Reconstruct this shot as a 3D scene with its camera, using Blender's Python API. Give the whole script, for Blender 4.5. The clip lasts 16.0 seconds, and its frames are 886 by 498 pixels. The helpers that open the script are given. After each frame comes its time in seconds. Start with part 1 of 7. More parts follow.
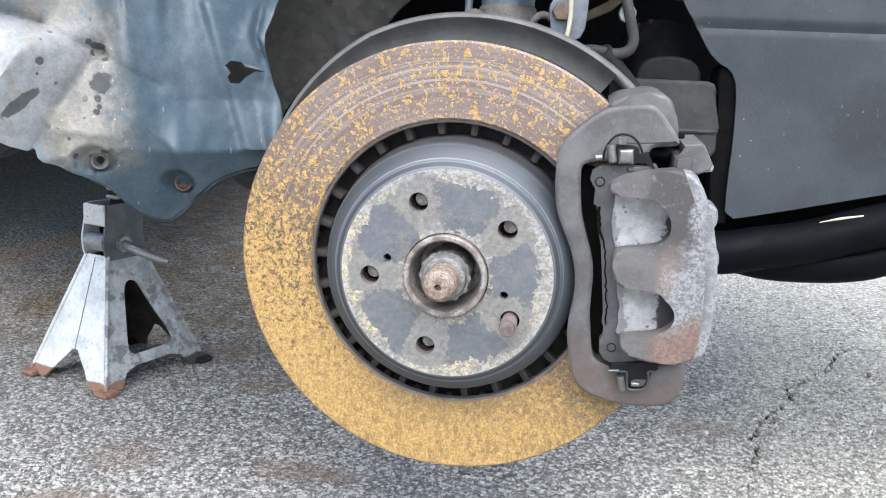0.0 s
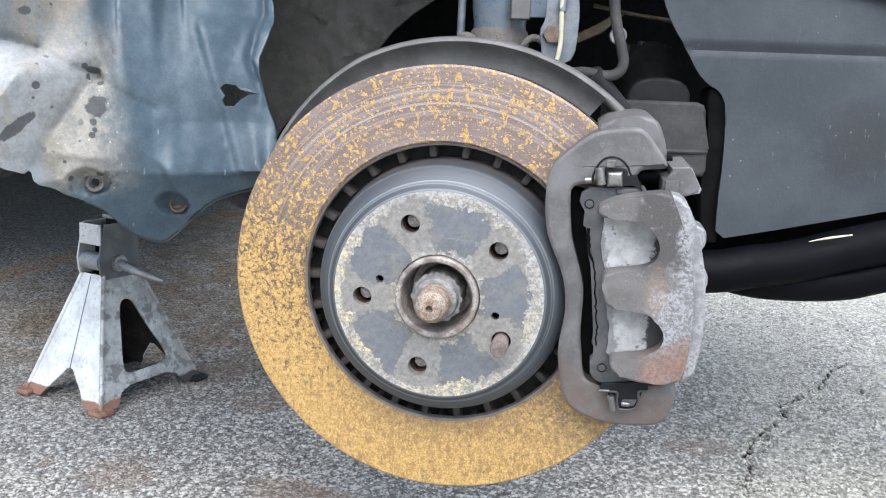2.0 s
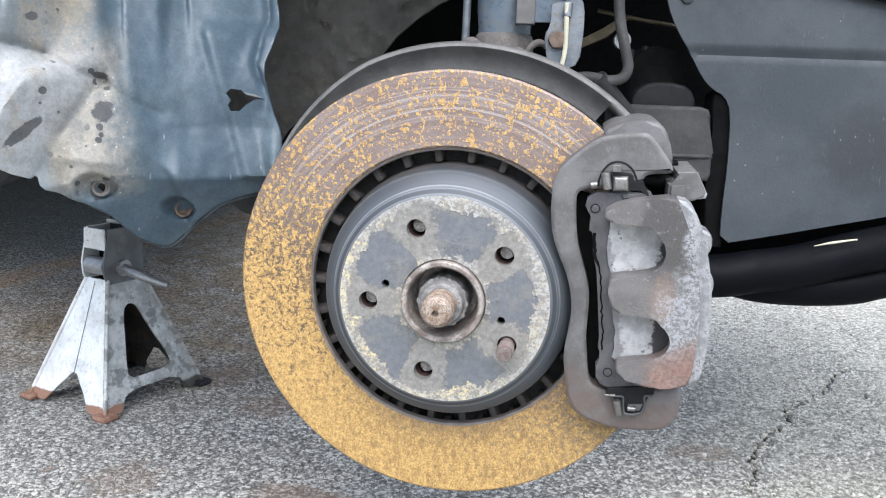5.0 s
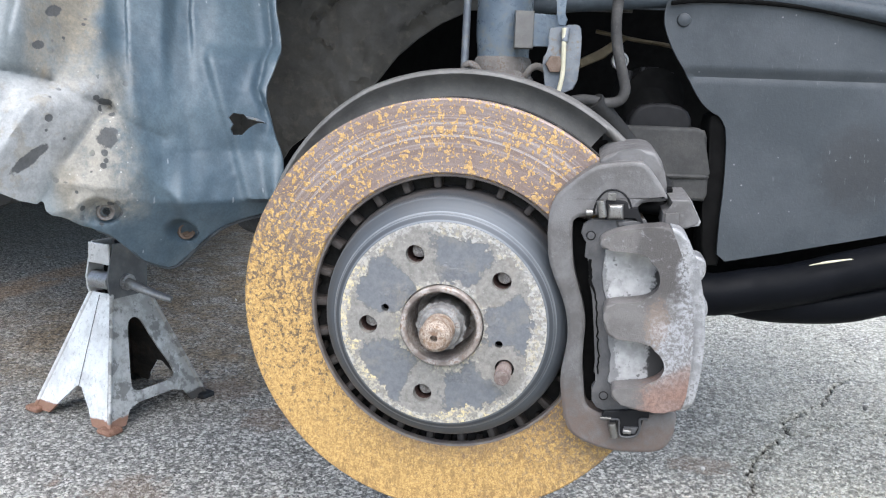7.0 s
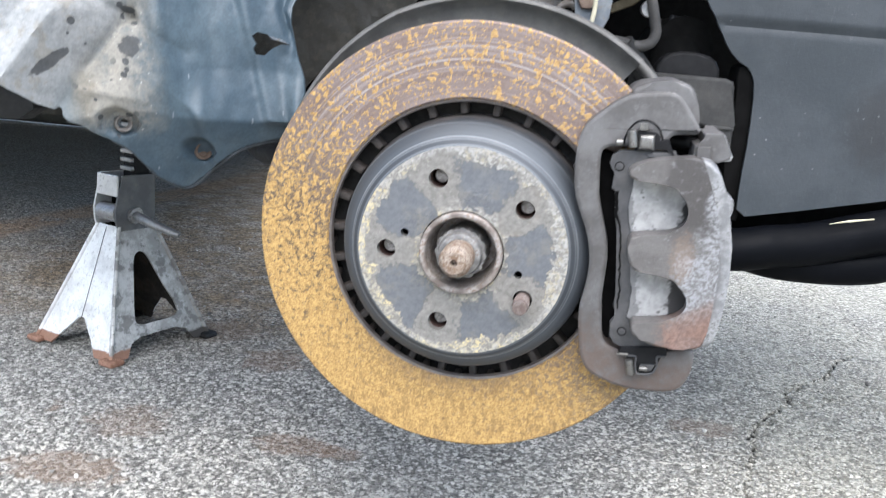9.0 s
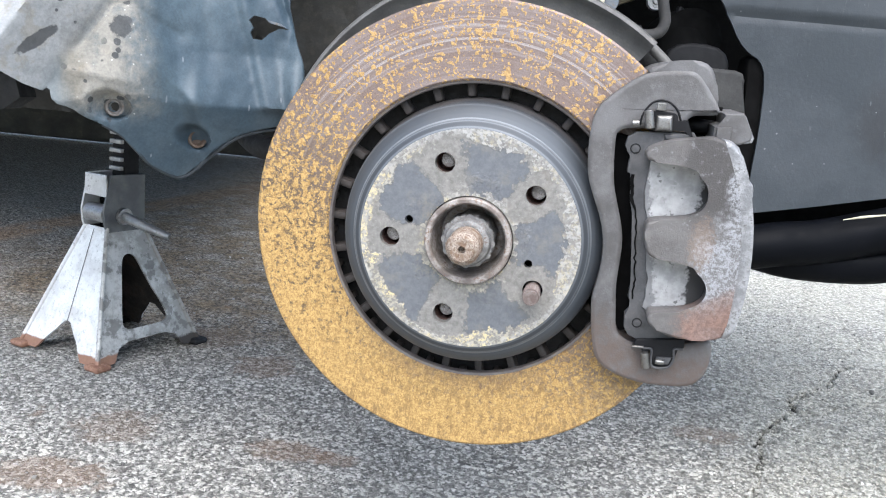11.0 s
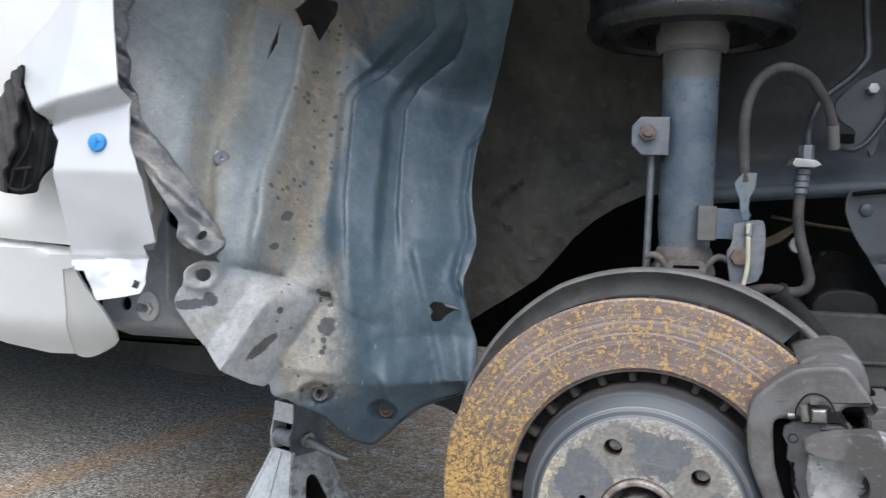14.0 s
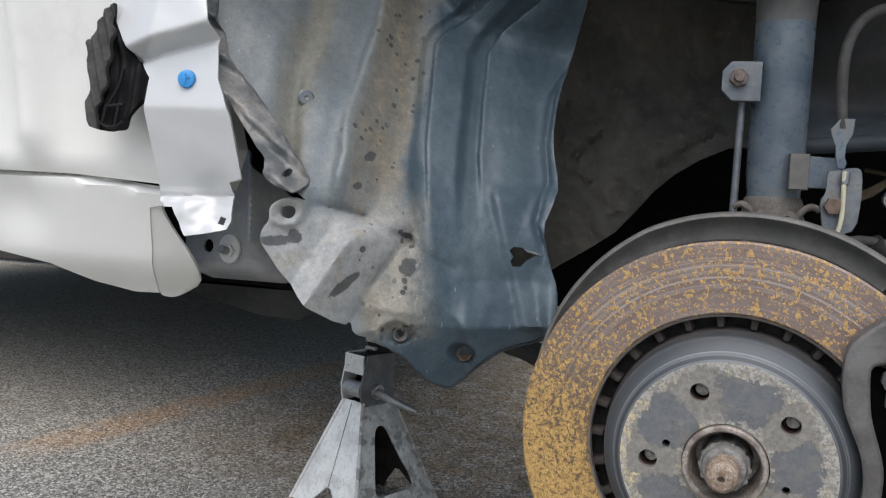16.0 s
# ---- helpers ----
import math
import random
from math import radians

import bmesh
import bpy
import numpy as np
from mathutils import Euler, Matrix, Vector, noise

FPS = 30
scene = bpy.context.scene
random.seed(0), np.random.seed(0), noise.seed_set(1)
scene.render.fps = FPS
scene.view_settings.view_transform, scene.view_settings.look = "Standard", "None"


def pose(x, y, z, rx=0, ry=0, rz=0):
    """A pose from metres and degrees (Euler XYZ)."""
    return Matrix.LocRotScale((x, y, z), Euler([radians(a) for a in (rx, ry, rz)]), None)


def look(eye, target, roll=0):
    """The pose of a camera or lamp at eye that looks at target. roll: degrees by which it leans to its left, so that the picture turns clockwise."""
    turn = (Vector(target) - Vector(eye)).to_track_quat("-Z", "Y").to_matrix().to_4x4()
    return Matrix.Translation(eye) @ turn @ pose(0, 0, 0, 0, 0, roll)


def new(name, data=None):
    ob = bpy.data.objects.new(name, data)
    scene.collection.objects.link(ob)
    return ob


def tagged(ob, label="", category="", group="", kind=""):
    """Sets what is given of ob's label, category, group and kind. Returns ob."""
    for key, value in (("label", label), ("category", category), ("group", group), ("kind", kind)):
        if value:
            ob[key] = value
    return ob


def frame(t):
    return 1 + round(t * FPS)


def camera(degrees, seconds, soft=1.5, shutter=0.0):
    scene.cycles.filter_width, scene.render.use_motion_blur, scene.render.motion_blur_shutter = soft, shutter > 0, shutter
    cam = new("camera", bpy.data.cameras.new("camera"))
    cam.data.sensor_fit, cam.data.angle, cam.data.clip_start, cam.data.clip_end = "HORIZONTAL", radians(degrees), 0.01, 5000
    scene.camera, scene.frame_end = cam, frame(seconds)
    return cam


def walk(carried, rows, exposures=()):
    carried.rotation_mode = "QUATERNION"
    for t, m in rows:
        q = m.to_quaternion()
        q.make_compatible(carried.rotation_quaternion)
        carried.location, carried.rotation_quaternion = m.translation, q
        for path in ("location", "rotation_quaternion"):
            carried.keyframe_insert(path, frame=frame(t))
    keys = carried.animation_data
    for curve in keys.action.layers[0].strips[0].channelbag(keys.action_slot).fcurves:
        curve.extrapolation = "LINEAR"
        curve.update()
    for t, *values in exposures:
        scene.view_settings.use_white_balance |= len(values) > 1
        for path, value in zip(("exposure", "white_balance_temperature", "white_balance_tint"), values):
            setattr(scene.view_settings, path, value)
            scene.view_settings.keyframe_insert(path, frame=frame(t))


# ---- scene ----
cam = camera(55.4, 16.0, 1.1, 0.4)
PATH = [
    (0, (0.019, 0.006, 0.441), (-0.044, 1.961, 0.024), 2.3),
    (0.5, (0.021, 0.004, 0.443), (-0.037, 1.962, 0.04), 2.4),
    (1, (0.02, 0.001, 0.444), (-0.038, 1.961, 0.05), 2.3),
    (1.5, (0.021, -0.001, 0.446), (-0.033, 1.96, 0.058), 2.3),
    (2, (0.023, 0.001, 0.447), (-0.035, 1.963, 0.065), 2.2),
    (2.5, (0.02, 0.005, 0.444), (-0.04, 1.967, 0.063), 2.2),
    (3, (0.021, 0.006, 0.445), (-0.041, 1.968, 0.064), 2.1),
    (3.5, (0.021, 0.003, 0.446), (-0.042, 1.966, 0.07), 2.0),
    (4, (0.02, 0.002, 0.447), (-0.042, 1.966, 0.075), 2.0),
    (6.5, (0.02, -0.004, 0.447), (-0.045, 1.96, 0.076), 2.4),
    (7, (0.023, -0.007, 0.466), (-0.047, 1.957, 0.099), 2.1),
    (7.5, (0.021, -0.017, 0.471), (-0.049, 1.943, 0.08), 2.3),
    (8, (0.017, -0.024, 0.465), (-0.055, 1.935, 0.069), 3.3),
    (8.5, (0.019, -0.013, 0.459), (-0.047, 1.939, 0.03), 3.4),
    (9, (0.008, -0.005, 0.426), (-0.054, 1.949, 0.006), 5.2),
    (9.2, (-0.001, 0.001, 0.407), (-0.06, 1.957, -0.004), 5.8),
    (11.5, (-0.005, 0.018, 0.397), (-0.024, 1.983, 0.026), 5.1),
    (11.8, (-0.010, 0.009, 0.407), (-0.014, 1.974, 0.035), 5.0),
    (12, (-0.002, 0.002, 0.42), (-0.021, 1.976, 0.099), 4.6),
    (12.2, (0.003, -0.005, 0.441), (-0.015, 1.981, 0.212), 3.8),
    (12.5, (0.013, -0.01, 0.462), (-0.026, 1.986, 0.339), 3.1),
    (12.7, (0.000, -0.017, 0.484), (-0.041, 1.980, 0.377), 3.1),
    (13, (-0.009, -0.027, 0.5), (-0.133, 1.967, 0.399), 2.7),
    (13.2, (-0.024, -0.035, 0.519), (-0.199, 1.953, 0.396), 2.5),
    (13.5, (-0.017, -0.049, 0.52), (-0.314, 1.926, 0.412), 2.0),
    (13.8, (-0.031, -0.055, 0.524), (-0.367, 1.915, 0.441), 2.2),
    (14, (-0.025, -0.053, 0.514), (-0.42, 1.907, 0.456), 1.9),
    (14.5, (-0.037, -0.057, 0.51), (-0.505, 1.886, 0.434), 1.8),
    (15, (-0.047, -0.061, 0.501), (-0.575, 1.866, 0.408), 2.5),
    (15.5, (-0.049, -0.059, 0.499), (-0.582, 1.866, 0.391), 2.8),
    (16, (-0.046, -0.054, 0.484), (-0.57, 1.872, 0.361), 2.9),
]
walk(cam, [(t, look(eye, target, roll)) for t, eye, target, roll in PATH],
     [(0.0, 1.16, 6300, 10), (9.2, 1.16, 6350, 10), (12.0, 1.22, 6250, 10), (12.5, 1.36, 6200, 10), (13.0, 1.43, 6250, 10), (13.5, 0.8, 6350, 10), (14.0, 0.55, 6450, 10), (14.5, 0.52, 6550, 10), (15.0, 0.22, 6680, 10), (16.0, 0.20, 6730, 10)])

# ---- world, sun, exposure ----
world = bpy.data.worlds.new("world")
scene.world = world
world.use_nodes = True
wn = world.node_tree
sky = wn.nodes.new("ShaderNodeTexSky")
sky.sky_type = "NISHITA"
sky.sun_disc = False
sky.sun_elevation, sky.sun_rotation = radians(59), radians(176)
sky.air_density, sky.dust_density, sky.ozone_density = 1.0, 2.0, 1.0
pale = wn.nodes.new("ShaderNodeHueSaturation")   # thin high cloud
pale.inputs["Saturation"].default_value = 1.0
wn.links.new(sky.outputs[0], pale.inputs["Color"])
wn.links.new(pale.outputs[0], wn.nodes["Background"].inputs[0])
wn.nodes["Background"].inputs[1].default_value = 0.15
sun = new("sun", bpy.data.lights.new("sun", "SUN"))
sun.data.energy, sun.data.angle, sun.data.color = 3.5, radians(75), (1.0, 0.992, 0.985)
sun.matrix_world = look((0.2, -2.0, 4.8), (0, 0.6, 0.3))


# ---- materials ----
def mat(name, rough=0.6, metal=0.0, spec=0.5):
    m = bpy.data.materials.new(name)
    m.use_nodes = True
    b = m.node_tree.nodes["Principled BSDF"]
    b.inputs["Roughness"].default_value = rough
    b.inputs["Metallic"].default_value = metal
    b.inputs["Specular IOR Level"].default_value = spec
    return m, m.node_tree, b


def put(nt, socket, value):
    if isinstance(value, bpy.types.NodeSocket):
        nt.links.new(value, socket)
    elif value is not None:
        socket.default_value = (*value, 1.0) if isinstance(value, tuple) and len(value) == 3 and socket.type == "RGBA" else value


def coords(nt):
    return nt.nodes.new("ShaderNodeTexCoord").outputs["Object"]


def noisy(nt, scale, detail=4.0, rough=0.55, vec=None, distort=0.0):
    n = nt.nodes.new("ShaderNodeTexNoise")
    put(nt, n.inputs["Vector"], vec or coords(nt))
    n.inputs["Scale"].default_value, n.inputs["Detail"].default_value = scale, detail
    n.inputs["Roughness"].default_value, n.inputs["Distortion"].default_value = rough, distort
    return n.outputs["Fac"]


def cells(nt, scale, vec=None, feature="F1", out="Distance"):
    n = nt.nodes.new("ShaderNodeTexVoronoi")
    n.feature = feature
    put(nt, n.inputs["Vector"], vec or coords(nt))
    n.inputs["Scale"].default_value = scale
    return n.outputs[out]


def step(nt, x, a, b, lo=0.0, hi=1.0):
    n = nt.nodes.new("ShaderNodeMapRange")
    n.interpolation_type = "SMOOTHSTEP"
    put(nt, n.inputs["Value"], x)
    for key, v in (("From Min", a), ("From Max", b), ("To Min", lo), ("To Max", hi)):
        put(nt, n.inputs[key], v)
    return n.outputs["Result"]


def calc(nt, op, a, b=None, c=None):
    n = nt.nodes.new("ShaderNodeMath")
    n.operation = op
    for i, v in enumerate((a, b, c)):
        put(nt, n.inputs[i], v)
    return n.outputs[0]


def blend(nt, fac, a, b, mode="MIX"):
    n = nt.nodes.new("ShaderNodeMix")
    n.data_type, n.blend_type = "RGBA", mode
    put(nt, n.inputs[0], fac)
    put(nt, n.inputs[6], a)
    put(nt, n.inputs[7], b)
    return n.outputs[2]


def split_xyz(nt, vec=None):
    n = nt.nodes.new("ShaderNodeSeparateXYZ")
    put(nt, n.inputs[0], vec or coords(nt))
    return n.outputs


def pale_edges(nt, a, b):
    n = nt.nodes.new("ShaderNodeNewGeometry")
    return step(nt, n.outputs["Pointiness"], a, b)


def relief(nt, bsdf, height, strength, distance):
    n = nt.nodes.new("ShaderNodeBump")
    n.inputs["Strength"].default_value, n.inputs["Distance"].default_value = strength, distance
    put(nt, n.inputs["Height"], height)
    nt.links.new(n.outputs[0], bsdf.inputs["Normal"])


def grimy(name, c1, c2, dust, scale=30.0, rough=0.6, metal=0.0, dusty=0.3, bump=0.3, grain=500.0, spec=0.5):
    """A worn surface: two tones in broad patches, dust in finer ones, grain in relief."""
    m, nt, b = mat(name, rough, metal, spec)
    big, fine, gr = noisy(nt, scale, 5), noisy(nt, scale * 5.3, 6, 0.65), noisy(nt, grain, 3, 0.6)
    col = blend(nt, step(nt, big, 0.38, 0.62), c1, c2)
    d = step(nt, calc(nt, "MULTIPLY", fine, calc(nt, "ADD", big, 0.5)), 0.62 - 0.25 * dusty, 0.8 - 0.2 * dusty, 0.0, 0.85)
    col = blend(nt, d, col, dust)
    col = blend(nt, 0.3, col, blend(nt, gr, (0.35, 0.35, 0.35), (1.0, 1.0, 1.0)), "MULTIPLY")
    put(nt, b.inputs["Base Color"], col)
    put(nt, b.inputs["Roughness"], step(nt, fine, 0.25, 0.75, max(0.05, rough - 0.12), min(1.0, rough + 0.15)))
    relief(nt, b, calc(nt, "ADD", gr, calc(nt, "MULTIPLY", fine, 1.5)), bump, 0.0008)
    return m


def plain(name, c, rough=0.4, metal=0.0, spec=0.5):
    m, nt, b = mat(name, rough, metal, spec)
    n = noisy(nt, 90, 5, 0.6)
    put(nt, b.inputs["Base Color"], blend(nt, step(nt, n, 0.3, 0.75), c, tuple(q * 0.72 for q in c)))
    put(nt, b.inputs["Roughness"], step(nt, n, 0.3, 0.7, rough - 0.06, rough + 0.12))
    relief(nt, b, noisy(nt, 400, 3), 0.12, 0.0005)
    return m


def asphalt_material():
    m, nt, b = mat("asphalt", 0.88, 0.0, 0.35)
    co = coords(nt)
    def bent(amount, scale):
        w = nt.nodes.new("ShaderNodeTexNoise")
        put(nt, w.inputs["Vector"], co)
        w.inputs["Scale"].default_value, w.inputs["Detail"].default_value = scale, 3.0
        n = nt.nodes.new("ShaderNodeVectorMath")
        n.operation = "MULTIPLY_ADD"
        put(nt, n.inputs[0], w.outputs["Color"])
        n.inputs[1].default_value = (amount, amount, amount)
        put(nt, n.inputs[2], co)
        return n.outputs[0]

    def shades(scale, vec):
        n = nt.nodes.new("ShaderNodeSeparateColor")
        put(nt, n.inputs[0], cells(nt, scale, vec, out="Color"))
        return n.outputs
    rough_co = bent(0.009, 170)
    stones, tone, small = cells(nt, 200, rough_co), shades(200, rough_co), shades(340, rough_co)
    grit, gravel = noisy(nt, 300, 4, 0.75, co), noisy(nt, 165, 4, 0.74, co)
    patch, mid = noisy(nt, 2.3, 5), noisy(nt, 14, 5, 0.6)
    # rough mix of pale and dark stone in a dark binder
    mix = calc(nt, "ADD", calc(nt, "MULTIPLY", gravel, 0.55), calc(nt, "ADD", calc(nt, "MULTIPLY", tone[0], 0.22), calc(nt, "MULTIPLY", grit, 0.35)))
    col = blend(nt, step(nt, mix, 0.37, 0.71), (0.085, 0.083, 0.076), (0.600, 0.584, 0.525))
    col = blend(nt, step(nt, tone[1], 0.90, 0.94, 0.0, 0.7), col, (0.66, 0.645, 0.60))
    col = blend(nt, step(nt, small[1], 0.80, 0.86, 0.0, 0.85), col, (0.060, 0.058, 0.054))
    col = blend(nt, step(nt, stones, 0.50, 0.70, 0.0, 0.7), col, (0.090, 0.088, 0.082))
    col = blend(nt, step(nt, mid, 0.35, 0.7, 0.0, 0.15), col, (0.31, 0.302, 0.28))
    col = blend(nt, step(nt, patch, 0.42, 0.68, 0.0, 0.20), col, (0.25, 0.242, 0.225))
    # paler, faintly green ground ahead of the wheel
    p = split_xyz(nt, co)
    ahead = calc(nt, "MULTIPLY", step(nt, p[0], 0.15, 0.55), step(nt, noisy(nt, 5, 4, 0.6, co), 0.3, 0.6, 0.3, 0.8))
    col = blend(nt, calc(nt, "MULTIPLY", ahead, 0.6), col, blend(nt, step(nt, mix, 0.36, 0.74), (0.17, 0.166, 0.128), (0.62, 0.60, 0.495)))
    # one long rust streak; beneath the car brown dirt and painted-in shade
    along = calc(nt, "MULTIPLY", p[0], 4.4)
    off = calc(nt, "ABSOLUTE", calc(nt, "SUBTRACT", calc(nt, "SUBTRACT", p[1], along), 6.15))
    streak = calc(nt, "MULTIPLY", step(nt, off, 0.10, 0.36, 1.0, 0.0), step(nt, p[1], 1.10, 1.28))
    streak = calc(nt, "MULTIPLY", streak, step(nt, mid, 0.26, 0.52))
    col = blend(nt, calc(nt, "MULTIPLY", streak, 0.75), col, blend(nt, step(nt, mix, 0.36, 0.74), (0.20, 0.125, 0.075), (0.56, 0.39, 0.25)))
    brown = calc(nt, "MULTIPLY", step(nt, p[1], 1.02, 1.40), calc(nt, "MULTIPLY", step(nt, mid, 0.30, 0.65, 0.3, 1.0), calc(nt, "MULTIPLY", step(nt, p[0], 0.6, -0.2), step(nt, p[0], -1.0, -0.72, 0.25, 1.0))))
    soil_shade = blend(nt, step(nt, mix, 0.36, 0.74), (0.056, 0.041, 0.026), (0.325, 0.250, 0.160))
    soil_shade = blend(nt, step(nt, noisy(nt, 75, 4, 0.7, co), 0.50, 0.62, 0.0, 0.65), soil_shade, (0.062, 0.050, 0.037))
    col = blend(nt, calc(nt, "MULTIPLY", brown, 0.95), col, soil_shade)
    for sx, sy, rx, ry, k in ((-0.168, 0.862, 0.05, 0.03, 0.5), (-0.114, 0.855, 0.03, 0.02, 0.5), (-0.253, 1.117, 0.05, 0.05, 0.4), (-0.36, 0.88, 0.05, 0.05, 0.35), (0.335, 1.04, 0.05, 0.03, 0.35), (-0.373, 0.76, 0.07, 0.04, 0.5), (-0.357, 1.22, 0.06, 0.06, 0.3)):
        u, v = calc(nt, "DIVIDE", calc(nt, "SUBTRACT", p[0], sx), rx), calc(nt, "DIVIDE", calc(nt, "SUBTRACT", p[1], sy), ry)
        d2 = calc(nt, "ADD", calc(nt, "ADD", calc(nt, "MULTIPLY", u, u), calc(nt, "MULTIPLY", v, v)), calc(nt, "MULTIPLY", calc(nt, "SUBTRACT", noisy(nt, 45, 5, 0.7, co), 0.5), 3.0))
        col = blend(nt, step(nt, d2, 1.1, 0.3, 0.0, k), col, (0.20, 0.13, 0.085))
    spots = calc(nt, "MULTIPLY", step(nt, noisy(nt, 9.5, 4, 0.6, co), 0.66, 0.74), step(nt, mid, 0.4, 0.6))
    col = blend(nt, calc(nt, "MULTIPLY", spots, 0.6), col, (0.22, 0.12, 0.06))
    pit = noisy(nt, 62, 4, 0.7, co)
    col = blend(nt, step(nt, pit, 0.57, 0.67, 0.0, 0.55), col, (0.11, 0.104, 0.094))
    col = blend(nt, step(nt, pit, 0.40, 0.33, 0.0, 0.22), col, (0.60, 0.585, 0.54))
    # dark dirt and shade of the crack, painted in by depth
    col = blend(nt, step(nt, p[2], -0.0052, -0.0092), col, (0.026, 0.025, 0.023))
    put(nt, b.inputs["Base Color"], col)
    relief(nt, b, calc(nt, "SUBTRACT", calc(nt, "MULTIPLY", grit, 0.8), calc(nt, "MULTIPLY", stones, 0.8)), 0.9, 0.0034)
    return m


def rotor_material():
    """Friction ring: brown-grey steel with circular scoring, ochre rust in flecks that close up towards the lower side."""
    m, nt, b = mat("rusted friction ring", 0.6, 0.0, 0.4)
    co = coords(nt)
    p = split_xyz(nt, co)
    r = calc(nt, "SQRT", calc(nt, "ADD", calc(nt, "MULTIPLY", p[0], p[0]), calc(nt, "MULTIPLY", p[2], p[2])))
    rings = nt.nodes.new("ShaderNodeTexNoise")
    rings.noise_dimensions = "1D"
    put(nt, rings.inputs["W"], r)
    rings.inputs["Scale"].default_value, rings.inputs["Detail"].default_value, rings.inputs["Roughness"].default_value = 260.0, 5.0, 0.75
    score = rings.outputs["Fac"]
    blot = noisy(nt, 26, 4, 0.6, co)
    base = blend(nt, step(nt, score, 0.25, 0.8), (0.176, 0.136, 0.123), (0.268, 0.220, 0.205))
    base = blend(nt, step(nt, blot, 0.4, 0.65, 0.0, 0.5), base, (0.165, 0.112, 0.088))
    # bare bright bands near the rim, on the upper side
    band = calc(nt, "MULTIPLY", step(nt, r, 0.128, 0.139), step(nt, r, 0.158, 0.149, 0.0, 1.0))
    band = calc(nt, "MULTIPLY", band, step(nt, p[2], 0.02, 0.12))
    base = blend(nt, calc(nt, "MULTIPLY", band, step(nt, score, 0.48, 0.72, 0.0, 0.8)), base, (0.40, 0.375, 0.360))
    # flecks everywhere, fine patches between them towards the lower side, a closed film at the bottom
    low = calc(nt, "SUBTRACT", calc(nt, "MULTIPLY", p[2], -1.0), calc(nt, "MULTIPLY", p[0], 0.55))
    cover = step(nt, low, -0.14, 0.20, 0.0, 1.0)
    warp = nt.nodes.new("ShaderNodeVectorMath")
    warp.operation = "MULTIPLY_ADD"
    wob = nt.nodes.new("ShaderNodeTexNoise")
    wob.inputs["Scale"].default_value, wob.inputs["Detail"].default_value = 150.0, 4.0
    put(nt, wob.inputs["Vector"], co)
    put(nt, warp.inputs[0], wob.outputs["Color"])
    warp.inputs[1].default_value = (0.011, 0.011, 0.011)
    put(nt, warp.inputs[2], co)
    f1 = cells(nt, 185, warp.outputs[0])
    size = noisy(nt, 110, 3, 0.55, co)
    lim = calc(nt, "ADD", calc(nt, "MULTIPLY", cover, 0.14), calc(nt, "MULTIPLY", calc(nt, "SUBTRACT", size, 0.325), 0.80))
    fleck = step(nt, calc(nt, "SUBTRACT", lim, f1), -0.20, -0.12)
    grit = noisy(nt, 210, 6, 0.78, co)
    patch = step(nt, calc(nt, "ADD", grit, calc(nt, "MULTIPLY", cover, 0.24)), 0.62, 0.70)
    f2 = cells(nt, 330, warp.outputs[0])
    dots = step(nt, calc(nt, "SUBTRACT", calc(nt, "MULTIPLY", calc(nt, "SUBTRACT", noisy(nt, 130, 3, 0.6, co), 0.285), 0.9), f2), -0.15, -0.08)
    rust = calc(nt, "MAXIMUM", calc(nt, "MAXIMUM", fleck, dots), patch)
    base = blend(nt, step(nt, low, -0.06, 0.10, 0.0, 0.9), base, (0.122, 0.086, 0.050))
    film = step(nt, calc(nt, "ADD", calc(nt, "MULTIPLY", p[2], -1.0), calc(nt, "MULTIPLY", calc(nt, "SUBTRACT", size, 0.5), 0.12)), 0.05, 0.14, 0.0, 0.8)
    tone = step(nt, calc(nt, "ADD", calc(nt, "MULTIPLY", noisy(nt, 620, 5, 0.85, co), 0.50), calc(nt, "MULTIPLY", noisy(nt, 230, 6, 0.85, co), 0.55)), 0.44, 0.60)
    ochre = blend(nt, tone, (0.250, 0.147, 0.054), (0.50, 0.326, 0.113))
    ochre = blend(nt, step(nt, low, 0.0, -0.12, 0.0, 0.6), ochre, blend(nt, tone, (0.31, 0.185, 0.078), (0.53, 0.350, 0.140)))
    filmed = blend(nt, tone, (0.145, 0.086, 0.040), (0.41, 0.274, 0.114))
    long = nt.nodes.new("ShaderNodeVectorMath")
    long.operation = "MULTIPLY"
    put(nt, long.inputs[0], co)
    long.inputs[1].default_value = (1.0, 1.0, 0.4)
    drip = step(nt, noisy(nt, 250, 5, 0.8, long.outputs[0]), 0.50, 0.62, 0.0, 0.65)
    filmed = blend(nt, drip, filmed, (0.130, 0.082, 0.040))
    col = blend(nt, film, base, filmed)
    col = blend(nt, calc(nt, "MULTIPLY", rust, 0.9), col, ochre)
    crust = step(nt, noisy(nt, 165, 6, 0.82, long.outputs[0]), 0.50, 0.57)
    col = blend(nt, calc(nt, "MULTIPLY", calc(nt, "MULTIPLY", crust, film), step(nt, blot, 0.38, 0.58, 0.35, 0.95)), col, (0.175, 0.108, 0.046))
    col = blend(nt, calc(nt, "MULTIPLY", calc(nt, "MULTIPLY", drip, film), 0.5), col, (0.205, 0.132, 0.056))
    # the film thins to brown towards the inner lip
    thin = calc(nt, "MULTIPLY", step(nt, calc(nt, "ADD", r, calc(nt, "MULTIPLY", calc(nt, "SUBTRACT", grit, 0.5), 0.05)), 0.127, 0.112), film)
    col = blend(nt, calc(nt, "MULTIPLY", thin, 0.7), col, (0.150, 0.098, 0.062))
